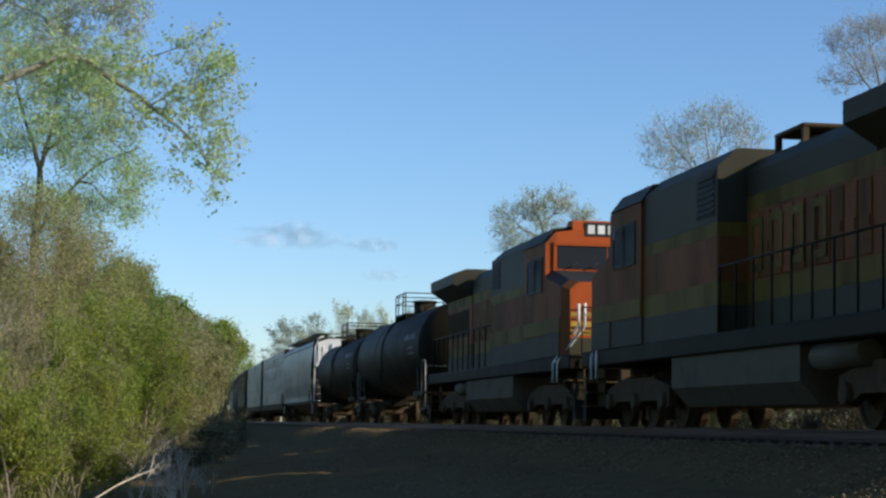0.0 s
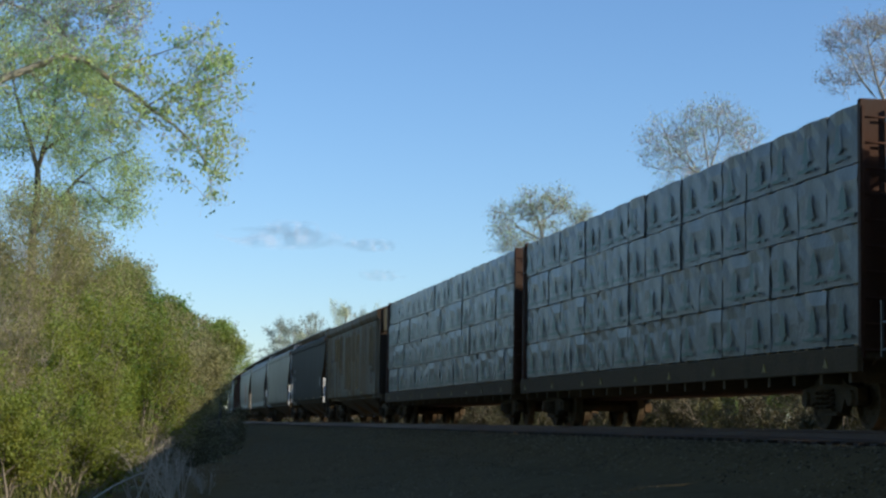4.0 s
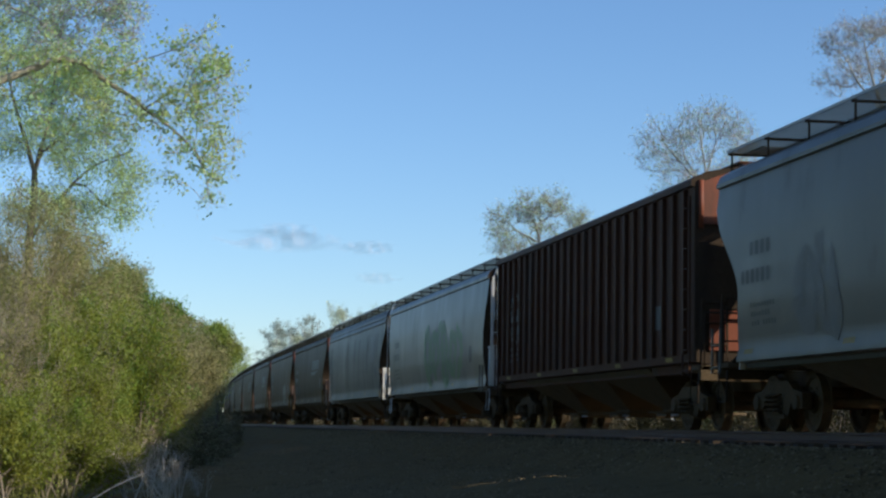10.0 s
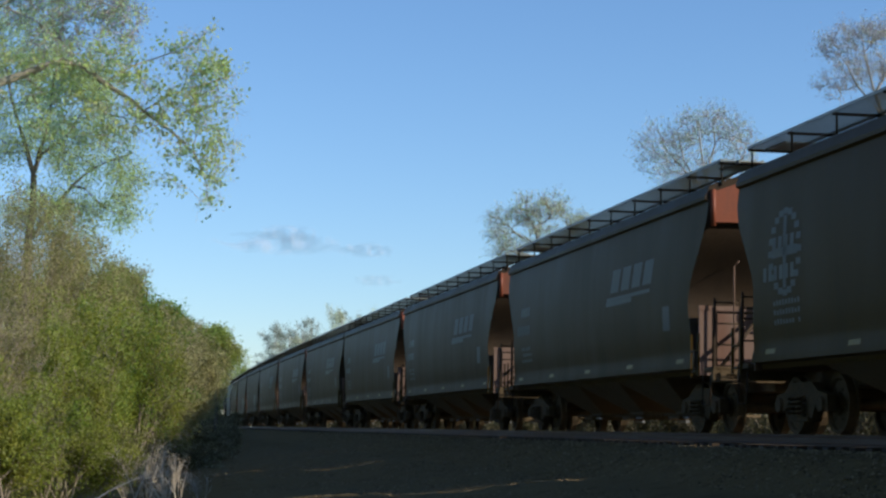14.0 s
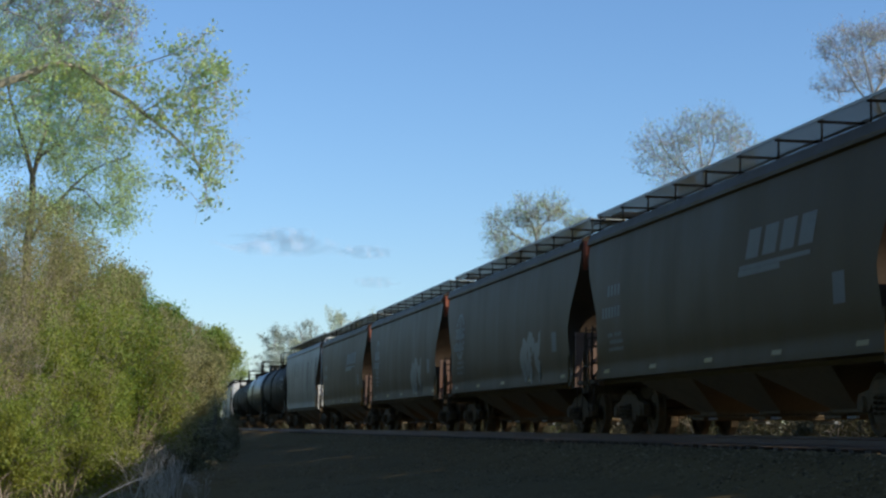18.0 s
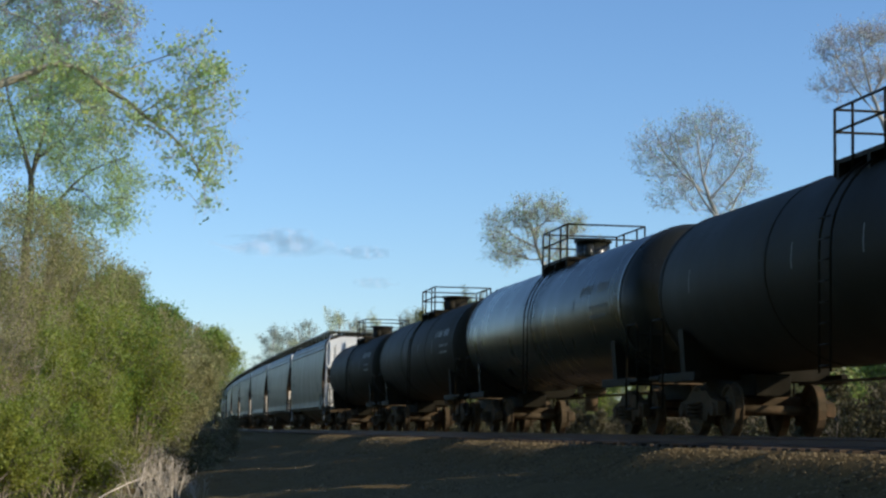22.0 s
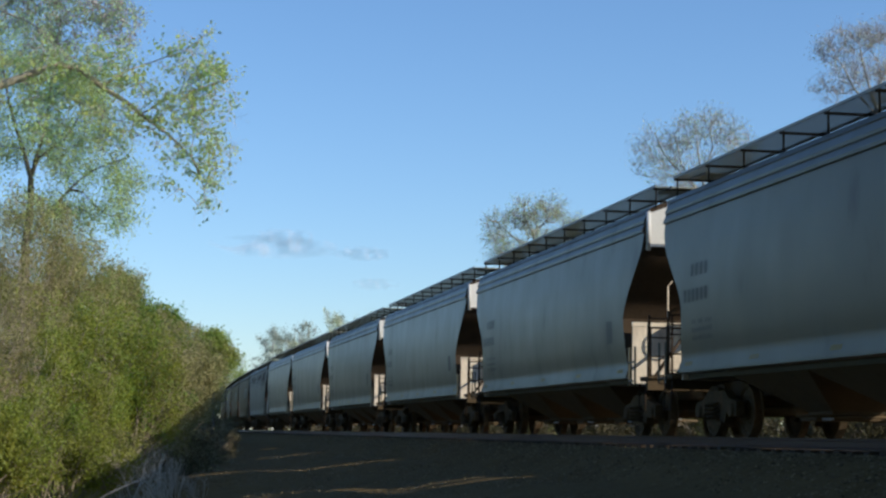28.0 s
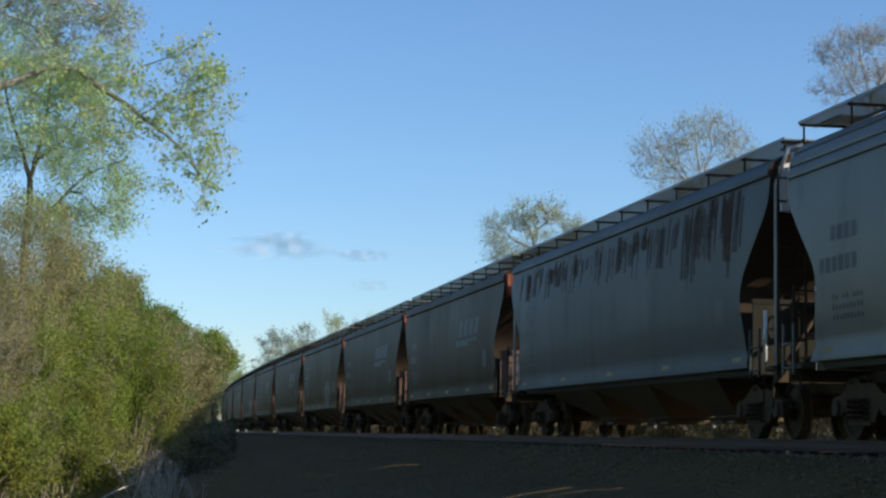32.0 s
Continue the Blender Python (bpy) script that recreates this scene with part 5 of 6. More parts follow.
def tree(x, y, height, width, leaf, count, size, seed, label, wood="bark", trunk=0.2, limbs=16, subs=9, levels=((4, 0.6, 40, 0.15), (4, 0.6, 42, 0.15)), spread=0.12, low=0.35, second=None, least=0.012, bend=0.0):
    """A tree with a rounded, gappy crown: limbs reach from the trunk to the crown's hull and branch out there."""
    rng, rs = random.Random(seed), np.random.RandomState(seed)
    z = soil_at(x, y) - 0.1
    root = tagged(new("tree", None), label, "tree", "trees")
    base, half = Vector((x, y, z)), height * (1 - low) / 2
    mid = base + Vector((bend, 0, height - half))
    stem = [base + (mid - base) * (k / 6) * 1.25 + Vector((rng.gauss(0, 0.012), rng.gauss(0, 0.012), 0)) * height for k in range(7)]
    stem[0] = base
    main, starts = [], []
    for i in range(limbs):
        f = 0.30 + 0.65 * (i + rng.random()) / limbs
        k = min(int(f * 6), 5)
        p = stem[k].lerp(stem[k + 1], f * 6 - k)
        el = radians(rng.uniform(-25, 85) * (0.5 + 0.5 * f))
        az = 2.4 * i + rng.uniform(-0.5, 0.5)
        reach = rng.uniform(0.55, 0.85)
        end = mid + Vector((math.cos(az) * math.cos(el) * width / 2, math.sin(az) * math.cos(el) * width / 2, math.sin(el) * half)) * reach
        ctrl = p.lerp(end, 0.45) + Vector((0, 0, (end - p).length * 0.18))
        pts = [p * (1 - u) ** 2 + ctrl * 2 * u * (1 - u) + end * u * u + Vector((rng.gauss(0, 0.03), rng.gauss(0, 0.03), rng.gauss(0, 0.02))) * (width / 6 if 0 < u else 0) for u in (k / 6 for k in range(7))]
        r0 = trunk * (0.55 - 0.3 * f)
        main.append((pts, r0, max(r0 * 0.3, least), 1))
        for s in range(subs):
            u = 0.25 + 0.75 * (s + rng.random()) / subs
            k = min(int(u * 6), 5)
            q = pts[k].lerp(pts[k + 1], u * 6 - k)
            out = (q - mid)
            out = Vector((out.x / width, out.y / width, out.z / half / 2)).normalized()
            d = out + (pts[k + 1] - pts[k]).normalized() * 0.8 + Vector((rng.gauss(0, 0.6), rng.gauss(0, 0.6), rng.gauss(0, 0.5)))
            starts.append((q, d, width * 0.17 * rng.uniform(0.6, 1.25), max(r0 * 0.3, least)))
    sprays = branchwork(rng, starts, levels, 0.25, 0.03, least)
    bark_mesh("trunk", [(stem, trunk, trunk * 0.3, 0)], M[wood], root, (9,))
    bark_mesh("branchwork", main + [(p, a, b, l + 2) for p, a, b, l in sprays], M[wood], root, (6, 6, 4, 3, 3))
    leaf_mesh("crown", rs, sprays, count, size, spread, LEAF[leaf], root, 1)
    if second:
        leaf_mesh("crown", rs, sprays, count // 2, size, spread, LEAF[second], root, 1)
    return root


def lobed_tree(label, limbs, lobes, y, depth, wood, leaves, seed, thick=1.0, tip=0.004, shoots=3, shoot=0.32, spread=0.07, droop=0.04, name="tree", tint=None, climb=0.35, patchy=0.3, up=0.05):
    """A tree with given limbs of (x, z) points and a crown that fills its lobes (x, z, half width, half height, shoots).
    Each new twig leaves from the nearest wood that stands already, so that the twigs branch and thin out."""
    rng, rs = random.Random(seed), np.random.RandomState(seed)
    root = tagged(new(name, None), label, "tree", "trees")
    nodes, above, wooden = [], [], []
    for i, (pts, r0, r1) in enumerate(limbs):
        fine, lean = [], rng.uniform(-0.25, 0.25) if i else 0.0
        way = [Vector((x, y, z)) for x, z in pts]
        for k, (p, q) in enumerate(zip(way, way[1:])):
            for m in range(3):
                sway = (k + m / 3) / (len(way) - 1)
                fine.append(p.lerp(q, m / 3) + Vector((rng.gauss(0, 0.01), lean * sway * depth + rng.gauss(0, 0.01), rng.gauss(0, 0.01))) * (q - p).length)
        fine.append(way[-1] + Vector((0, lean * depth, 0)))
        wooden.append((fine, r0 * thick, r1 * thick, 0))
        for p in fine[2 if i == 0 else 1:]:
            nodes.append(p)
            above.append(-1)
    fixed = len(nodes)
    targets = []
    for x, z, rx, rz, count in lobes:
        for _ in range(count):
            d = Vector((rng.gauss(0, 1), rng.gauss(0, 1), rng.gauss(0, 1))).normalized() * rng.random() ** 0.42
            targets.append(Vector((x + d.x * rx, y + d.y * depth, z + d.z * rz)))
    place = np.array(nodes)
    reach = [np.min(np.linalg.norm(place - np.array(t), axis=1)) for t in targets]
    grid = np.empty((len(nodes) + 3 * len(targets), 3))
    grid[:len(nodes)] = place
    used, ends, runs = len(nodes), [], []
    for k in np.argsort(reach):
        t = targets[k]
        gap = grid[:used] - np.array(t)
        near = int(np.argmin(np.linalg.norm(gap, axis=1) + climb * np.maximum(gap[:, 2] + 0.15, 0)))
        p = nodes[near]
        bow = (t - p).length
        mid = [p.lerp(t, f) + Vector((rng.gauss(0, 0.07), rng.gauss(0, 0.07), rng.gauss(0.05, 0.05))) * bow for f in (0.33, 0.67)]
        prev = near
        for q in (*mid, t):
            nodes.append(q)
            above.append(prev)
            grid[used] = q
            prev, used = used, used + 1
        runs.append((near, [p, *mid, t], prev))
        ends.append(prev)
    load = np.zeros(used)
    for k in ends:
        while k >= fixed:
            load[k] += 1
            k = above[k]
    twigs, fine = [], []
    for near, pts, last in runs:
        r0, r1 = tip * load[last - 2] ** 0.45 * 1.3, tip * load[last] ** 0.45
        twigs.append((pts, r0, r1, 2))
        out = (pts[-1] - pts[-2]).normalized()
        for _ in range(shoots):
            d = out * 0.7 + Vector((rng.gauss(0, 0.7), rng.gauss(0, 0.7), rng.gauss(up, 0.6)))
            p = pts[-1].lerp(pts[-2], rng.random() * 0.9)
            l = shoot * rng.uniform(0.5, 1.4)
            q = p + d.normalized() * l * 0.5
            fine.append(([p, q, q + (d.normalized() + Vector((rng.gauss(0, 0.3), rng.gauss(0, 0.3), rng.gauss(-0.1, 0.3)))).normalized() * l * 0.5], tip * 0.9, tip * 0.5, 3))
    bark_mesh("trunk", wooden[:1], M[wood], root, (10,))
    for b in wooden[1:]:
        bark_mesh("limb", [b], M[wood], root, (8,))
    bark_mesh("branchwork", twigs + fine, M[tint or wood], root, (6, 5, 4, 3))
    for leaf, count, size in leaves:
        leaf_mesh("crown", rs, twigs + fine, count, size, spread, LEAF[leaf], root, 3, droop, clump=3, patchy=patchy)
    return root


def near_trees():
    """The trees over the near bushes: a cottonwood whose limb reaches over towards the track, and two behind it."""
    lobed_tree("tall cottonwood tree with sparse fresh yellow-green leaves", [
        ([(-6.26, -1.72), (-6.36, 2.85), (-6.14, 5.77), (-5.81, 8.99), (-5.32, 11.52)], 0.22, 0.07),
        ([(-6.14, 5.77), (-4.65, 6.69), (-3.47, 7.05), (-2.77, 7.36), (-2.05, 7.68), (-1.45, 7.92), (-0.96, 7.83), (-0.52, 7.48), (0.04, 7.15), (0.44, 6.85), (0.92, 6.53), (1.49, 6.01), (1.76, 5.46)], 0.12, 0.014),
        ([(0.40, 6.90), (1.02, 7.32), (1.51, 7.47), (2.13, 7.69)], 0.022, 0.008),
        ([(-0.52, 7.48), (0.14, 7.91), (0.87, 8.2), (1.43, 8.42)], 0.025, 0.008),
    ], [(1.5, 8.1, 0.80, 0.70, 46), (1.90, 7.3, 0.62, 0.85, 46), (1.15, 7.33, 0.7, 0.7, 36), (1.92, 6.16, 0.55, 0.75, 36), (1.85, 5.2, 0.28, 0.42, 11), (0.08, 7.72, 0.7, 0.60, 36), (0.42, 6.85, 0.76, 0.60, 36), (-0.66, 8.0, 0.64, 0.60, 36),
        (1.08, 6.25, 0.58, 0.45, 22), (-1.57, 7.77, 0.76, 0.55, 36), (-2.53, 7.53, 0.76, 0.76, 36), (-0.43, 6.56, 0.76, 0.60, 34), (-1.53, 6.7, 0.85, 0.60, 26), (0.96, 5.4, 0.3, 0.3, 5), (-4.21, 7.58, 1.4, 1.4, 40)],
        42.0, 0.9, "limbbark", (("airy", 3100, 0.053), ("sage", 3300, 0.053)), 11, tip=0.0035, shoots=6, shoot=0.36, spread=0.08)
    lobed_tree("leafing tree with a fine pale green crown", [
        ([(-2.69, -1.75), (-2.74, 2.01), (-2.72, 5.11), (-2.6, 6.43), (-2.61, 7.17)], 0.15, 0.085),
        ([(-2.61, 7.17), (-2.82, 7.88), (-3.03, 8.48), (-3.32, 9.38), (-3.55, 10.54)], 0.075, 0.025),
        ([(-2.61, 7.17), (-2.41, 7.76), (-2.05, 8.06), (-1.7, 8.29), (-1.24, 9.14)], 0.055, 0.015),
        ([(-2.70, 5.20), (-2.03, 6.2), (-1.49, 6.89), (-1.13, 6.82), (-0.66, 6.33), (-0.25, 6.1)], 0.06, 0.015),
        ([(-2.61, 7.17), (-2.28, 8.6), (-2.09, 10.11), (-1.96, 11.29)], 0.05, 0.015),
        ([(-1.49, 6.89), (-0.94, 7.4), (-0.38, 7.68), (0.18, 7.87)], 0.035, 0.012),
    ], [(-2.93, 11.24, 1.36, 0.93, 50), (-2.56, 9.92, 1.53, 1.02, 70), (-1.1, 9.82, 1.02, 0.85, 50), (-2.67, 8.33, 1.36, 1.02, 55), (-1.05, 8.23, 1.19, 0.93, 55), (-0.04, 7.36, 0.74, 0.74, 28), (-0.09, 6.27, 0.72, 0.60, 20),
        (-1.31, 6.15, 1.02, 0.76, 36), (-2.59, 6.1, 1.19, 0.93, 45), (-4.29, 8.84, 1.02, 3.39, 60), (-1.5, 7.13, 0.76, 0.76, 18)],
        56.0, 1.6, "bark", (("sage", 19000, 0.038), ("airy", 20000, 0.040)), 12, tip=0.0042, shoots=6, shoot=0.5, spread=0.16)
    lobed_tree("budding tree with fine greyish twigs", [
        ([(-4.68, -1.75), (-4.77, 6.39), (-4.19, 9.95), (-3.9, 11.4)], 0.14, 0.05),
        ([(-4.19, 9.95), (-3.37, 10.82), (-2.49, 10.49), (-1.75, 10.05)], 0.045, 0.012),
        ([(-4.19, 9.95), (-2.81, 11.22), (-1.65, 11.44), (-0.47, 10.9), (0.13, 10.48)], 0.05, 0.012),
    ], [(-2.66, 11.08, 1.36, 0.76, 60), (-1.2, 10.86, 0.91, 0.76, 50), (-0.31, 10.68, 0.68, 0.55, 36), (0.03, 10.15, 0.28, 0.25, 7), (-1.89, 9.92, 0.91, 0.61, 36), (-2.55, 12.29, 2.27, 0.91, 60)],
        50.0, 1.2, "palebark", (("sage", 7000, 0.042), ("mauve", 5000, 0.036)), 13, tip=0.0050, shoots=6, shoot=0.36, spread=0.09, tint="mauvetwig")


def green_trees():
    """Three small trees in full leaf that stand up out of the thicket."""
    for x, y, z, w, h, count, seed in ((0.1, 67.0, 4.5, 1.0, 0.9, 60, 31), (1.75, 76.0, 4.2, 0.8, 0.7, 46, 32), (5.0, 100.0, 4.35, 1.15, 0.8, 50, 33)):
        lobed_tree("small tree in full bright green leaf", [
            ([(x, soil_at(x, y) - 0.1), (x + 0.1, 1.2), (x - 0.05, z - 0.6), (x, z + 0.3)], 0.10, 0.03),
            ([(x, z - 1.4), (x - 0.5, z - 0.5), (x - 0.7, z + 0.1)], 0.05, 0.02),
            ([(x + 0.05, z - 1.2), (x + 0.5, z - 0.4), (x + 0.7, z)], 0.05, 0.02),
        ], [(x - w * 0.45, z - 0.05, w * 0.6, h * 0.8, count), (x + w * 0.4, z - 0.2, w * 0.6, h * 0.7, count), (x, z + h * 0.3, w * 0.6, h * 0.65, count), (x - 0.2, z - h, w * 0.9, h * 0.8, count), (x + w * 0.5, z - h, w * 0.7, h * 0.8, count)],
            y, w * 0.9, "bark", (("deep" if y < 90 else "fresh", 7500, 0.055 + 0.0004 * (y - 67)), ("lime", 4500, 0.055)), seed, tip=0.005, shoots=5, shoot=0.4, spread=0.14, patchy=0.5)


def far_trees():
    """Trees across the line whose crowns stand over the train."""
    lobed_tree("bare spring tree with pale buds and fine twigs", [
        ([(38.93, -0.6), (38.53, 13.29), (37.65, 15.29), (37.19, 16.57)], 0.20, 0.10),
        ([(37.65, 15.29), (35.86, 16.89), (34.52, 18.31), (33.95, 19.58)], 0.10, 0.03),
        ([(37.19, 16.57), (36.8, 18.4), (36.49, 20.06)], 0.08, 0.03),
        ([(37.65, 15.29), (39.1, 17.01), (39.79, 18.71)], 0.09, 0.03),
        ([(37.19, 16.57), (38.02, 18.83), (37.94, 20.68)], 0.08, 0.03),
        ([(38.30, 13.8), (36.9, 15.6), (35.6, 17.6), (35.2, 19.6)], 0.08, 0.03),
        ([(38.45, 13.5), (39.6, 15.6), (40.4, 17.0), (40.6, 18.0)], 0.07, 0.03),
    ], [(33.76, 17.99, 1.35, 1.9, 60), (35.73, 19.18, 1.18, 1.65, 60), (37.64, 19.85, 1.05, 1.30, 50), (39.41, 18.96, 1.10, 1.65, 60), (36.81, 17.11, 2.1, 1.6, 60), (39.87, 16.67, 1.5, 1.43, 45), (35.1, 15.75, 1.79, 1.43, 40), (38.15, 14.75, 2.15, 1.43, 40)],
        118.0, 2.2, "palebark", (("pale", 4200, 0.060), ("sage", 2600, 0.060)), 4, tip=0.0080, shoots=8, shoot=0.85, spread=0.22, tint="mauvetwig", climb=1.0, up=0.75)
    lobed_tree("bare spring tree with greenish buds and grey twigs", [
        ([(31.62, -0.6), (31.17, 12.54), (30.59, 13.79), (30.36, 15.05)], 0.20, 0.10),
        ([(30.59, 13.79), (28.86, 14.58), (27.69, 15.6)], 0.09, 0.03),
        ([(30.36, 15.05), (29.7, 16.09), (29.56, 16.94)], 0.08, 0.03),
        ([(30.36, 15.05), (31.43, 15.94), (31.85, 17.14)], 0.08, 0.03),
        ([(31.17, 12.54), (32.75, 14.07), (33.48, 15.58)], 0.09, 0.03),
    ], [(27.48, 14.96, 0.88, 1.36, 40), (29.49, 16.13, 1.2, 1.1, 50), (31.43, 16.53, 1.36, 1.05, 50), (33.31, 15.24, 0.95, 1.0, 34), (28.45, 13.3, 1.7, 1.09, 50), (30.72, 14.43, 2.0, 1.5, 46), (32.54, 13.21, 1.67, 1.25, 30)],
        138.0, 2.0, "palebark", (("pale", 5000, 0.065), ("sage", 2600, 0.070)), 1, tip=0.0090, shoots=8, shoot=0.85, spread=0.22, tint="twig", climb=1.0, up=0.75)
    lobed_tree("tall bare tree with fine mauve-brown twigs", [
        ([(45.01, -0.6), (44.76, 15.38), (43.74, 18.34), (43.05, 19.98)], 0.20, 0.10),
        ([(43.74, 18.34), (41.83, 20.26), (40.8, 22.05)], 0.09, 0.03),
        ([(43.05, 19.98), (42.54, 21.96), (42.3, 23.29)], 0.08, 0.03),
        ([(43.05, 19.98), (44.11, 22.04), (44.47, 24.08)], 0.08, 0.03),
    ], [(40.8, 22.62, 1.0, 1.0, 46), (42.44, 23.23, 1.1, 0.8, 46), (44.3, 23.56, 1.58, 1.26, 50), (41.49, 21.08, 1.3, 1.2, 46), (43.4, 21.0, 1.73, 1.42, 60), (40.45, 20.03, 0.9, 0.9, 14), (45.5, 20.43, 2.21, 2.21, 50)],
        104.0, 2.0, "palebark", (("mauve", 2600, 0.055), ("pale", 2800, 0.055)), 5, tip=0.0075, shoots=8, shoot=0.8, spread=0.2, tint="mauvetwig", climb=1.0, up=0.75)


BUSH_LABEL = {"lime": "dense leafing shrub with fresh yellow-green leaves", "fresh": "dense leafing shrub with fresh yellow-green leaves", "hazy": "dense leafing shrub with fresh yellow-green leaves",
              "olive": "tall shrub with brown twigs and olive buds", "buds": "tall shrub with brown twigs and olive buds", "deep": "shrub in full green leaf", "bare": "bare pinkish-brown shrub with fine crowded twigs"}


def plants():
    near_trees()
    green_trees()
    far_trees()
    # thicket beside the camera's side of the line, near to far
    #     x      y     height width leaf    count  size  second
    for i, (x, y, h, w, leaf, count, size, second) in enumerate((
        (-2.3, 33.0, 2.7, 3.2, "lime", 11000, 0.036, "fresh"),
        (-1.0, 36.0, 2.3, 2.8, "lime", 9000, 0.036, "olive"),
        (-0.3, 39.5, 1.6, 1.6, "olive", 5000, 0.036, "lime"),
        (-1.3, 40.0, 3.1, 2.8, "lime", 9000, 0.038, "olive"),
        (-2.6, 39.0, 4.4, 3.0, "bare", 5000, 0.034, "olive"),
        (-1.0, 44.0, 4.5, 3.4, "lime", 13000, 0.042, "fresh"),
        (0.1, 48.5, 5.2, 3.6, "lime", 14000, 0.045, "deep"),
        (-2.3, 47.0, 6.2, 3.8, "bare", 9000, 0.042, "lime"),
        (-1.9, 52.0, 7.8, 4.4, "bare", 21000, 0.040, "fresh"),
        (-3.3, 50.5, 8.0, 4.4, "bare", 19000, 0.040, "olive"),
        (-0.8, 56.0, 7.0, 4.0, "bare", 18000, 0.044, "fresh"),
        (0.5, 54.0, 4.6, 3.6, "olive", 10000, 0.046, "lime"),
        (0.9, 61.0, 5.6, 3.6, "bare", 12000, 0.048, "olive"),
        (1.7, 69.0, 6.0, 4.0, "bare", 12000, 0.052, "olive"),
        (2.1, 76.0, 5.8, 3.8, "bare", 12000, 0.056, "buds"),
        (3.3, 90.0, 6.2, 3.8, "bare", 12000, 0.062, "olive"),
        (3.2, 104.0, 6.9, 4.0, "olive", 9000, 0.08, "buds"),
        (4.7, 118.0, 7.4, 4.0, "bare", 8000, 0.08, "olive"),
        (5.2, 138.0, 7.2, 4.2, "olive", 9000, 0.10, "fresh"),
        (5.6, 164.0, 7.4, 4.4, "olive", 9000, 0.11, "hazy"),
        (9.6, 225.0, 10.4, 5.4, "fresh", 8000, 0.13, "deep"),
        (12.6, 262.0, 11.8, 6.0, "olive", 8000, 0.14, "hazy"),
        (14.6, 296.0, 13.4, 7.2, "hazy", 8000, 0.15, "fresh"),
        (9.2, 205.0, 4.0, 4.0, "olive", 5000, 0.10, "buds"),
        (10.4, 232.0, 4.6, 4.2, "olive", 5000, 0.10, "buds"),
        (6.4, 192.0, 9.4, 5.0, "fresh", 9000, 0.12, "hazy"),
    )):
        bare = leaf == "bare"
        bush(x, y, h, w, "budding" if bare else leaf, count, size, 40 + i, BUSH_LABEL[leaf], 13 if bare else 11, "pinktwig" if bare else "twig",
             ((7, 0.5, 36, 0.2), (5, 0.52, 40, 0.2), (4, 0.55, 40, 0.2)) if bare else None, 0.024 if bare else 0.02, second=second)
    # scrub along the foot of the slope, shade put into its leaf colour
    for i in range(16):
        rng = random.Random(700 + i)
        y = 62 + 7.0 * i
        bush((0.036 + 0.0003 * min(y - 62, 45)) * y + rng.uniform(-0.4, 0.2), y, min(0.9 + 0.3 * i, 2.0) * rng.uniform(0.85, 1.1), rng.uniform(3.0, 3.8), "shadeleaf", 3000, 0.045, 700 + i, "low scrub, the shade of the train put into its leaf colour", 9, second="buds")
    # dry weeds on the dark slope
    for i, (x, y, h) in enumerate(((0.55, 36.0, 1.40), (0.95, 37.5, 1.30), (1.15, 36.5, 1.15), (0.75, 35.0, 0.95), (0.3, 36.8, 1.1), (1.75, 39.5, 0.7))):
        bush(x, y, h, h * 0.9, "straw", 160, 0.020, 90 + i, "dead pale weed with dry branching stalks", 5, "drystem", ((6, 0.5, 40, 0.3), (5, 0.5, 45, 0.3)), 0.013, "dry_weed")
    rng = random.Random(9)
    for i, pts in enumerate((((-0.55, 32.5, -1.42), (-0.1, 33.2, -1.15), (0.25, 33.9, -1.0), (0.55, 34.6, -0.9)), ((0.3, 35.0, -1.5), (0.5, 35.1, -1.0), (0.58, 35.2, -0.65)))):
        root = tagged(new("dead_branch", None), "bare pale fallen branch lying in the weeds", "branch", "fallen branches")
        limb = [Vector(q) for q in pts]
        bark_mesh("limb", [(limb, 0.016, 0.008, 0)], M["drystem"], root, (7,))
        for q, d, l in ((limb[-2], (0.5, 0.3, 0.5), 0.4), (limb[1], (0.6, 0.2, 0.3), 0.3), (limb[-1], (0.4, 0.2, 0.4), 0.4)):
            for p, a, b, v in branchwork(rng, [(q, d, l, 0.007)], (), 0.2, 0.02, 0.004):
                bark_mesh("side_branch", [(p, a, b, v + 1)], M["drystem"], root, (5, 4, 4))
    for q, d, l, tone in (((-2.0, 44.0, 1.3), (1.0, 0.1, 0.25), 1.6, "drystem"), ((0.2, 55.0, 1.6), (1.0, 0.2, 0.1), 2.6, "bark"), ((0.9, 58.0, 2.0), (1.0, 0.3, -0.3), 2.4, "bark"), ((-1.2, 45.0, 1.0), (0.8, -0.2, 0.7), 1.8, "bark")):
        root = tagged(new("dead_branch", None), "bare crooked branch sticking out of the thicket", "branch", "fallen branches")
        for p, a, b, v in branchwork(rng, [(q, d, l * 0.75, 0.022)], ((3, 0.5, 35, 0.3),), 0.4, 0.0, 0.008):
            bark_mesh("limb" if v == 0 else "side_branch", [(p, a, b, v)], M[tone], root, (6, 5))
    # wood on the other side of the line
    tree(26.6, 142.0, 13.6, 3.6, "pale", 2600, 0.06, 2, "slender young tree with sparse buds", "palebark", 0.12, 9, second="pale")
    tree(36.4, 140.0, 18.2, 2.6, "pale", 900, 0.06, 3, "slim tree with bare crown", "palebark", 0.12, 8)
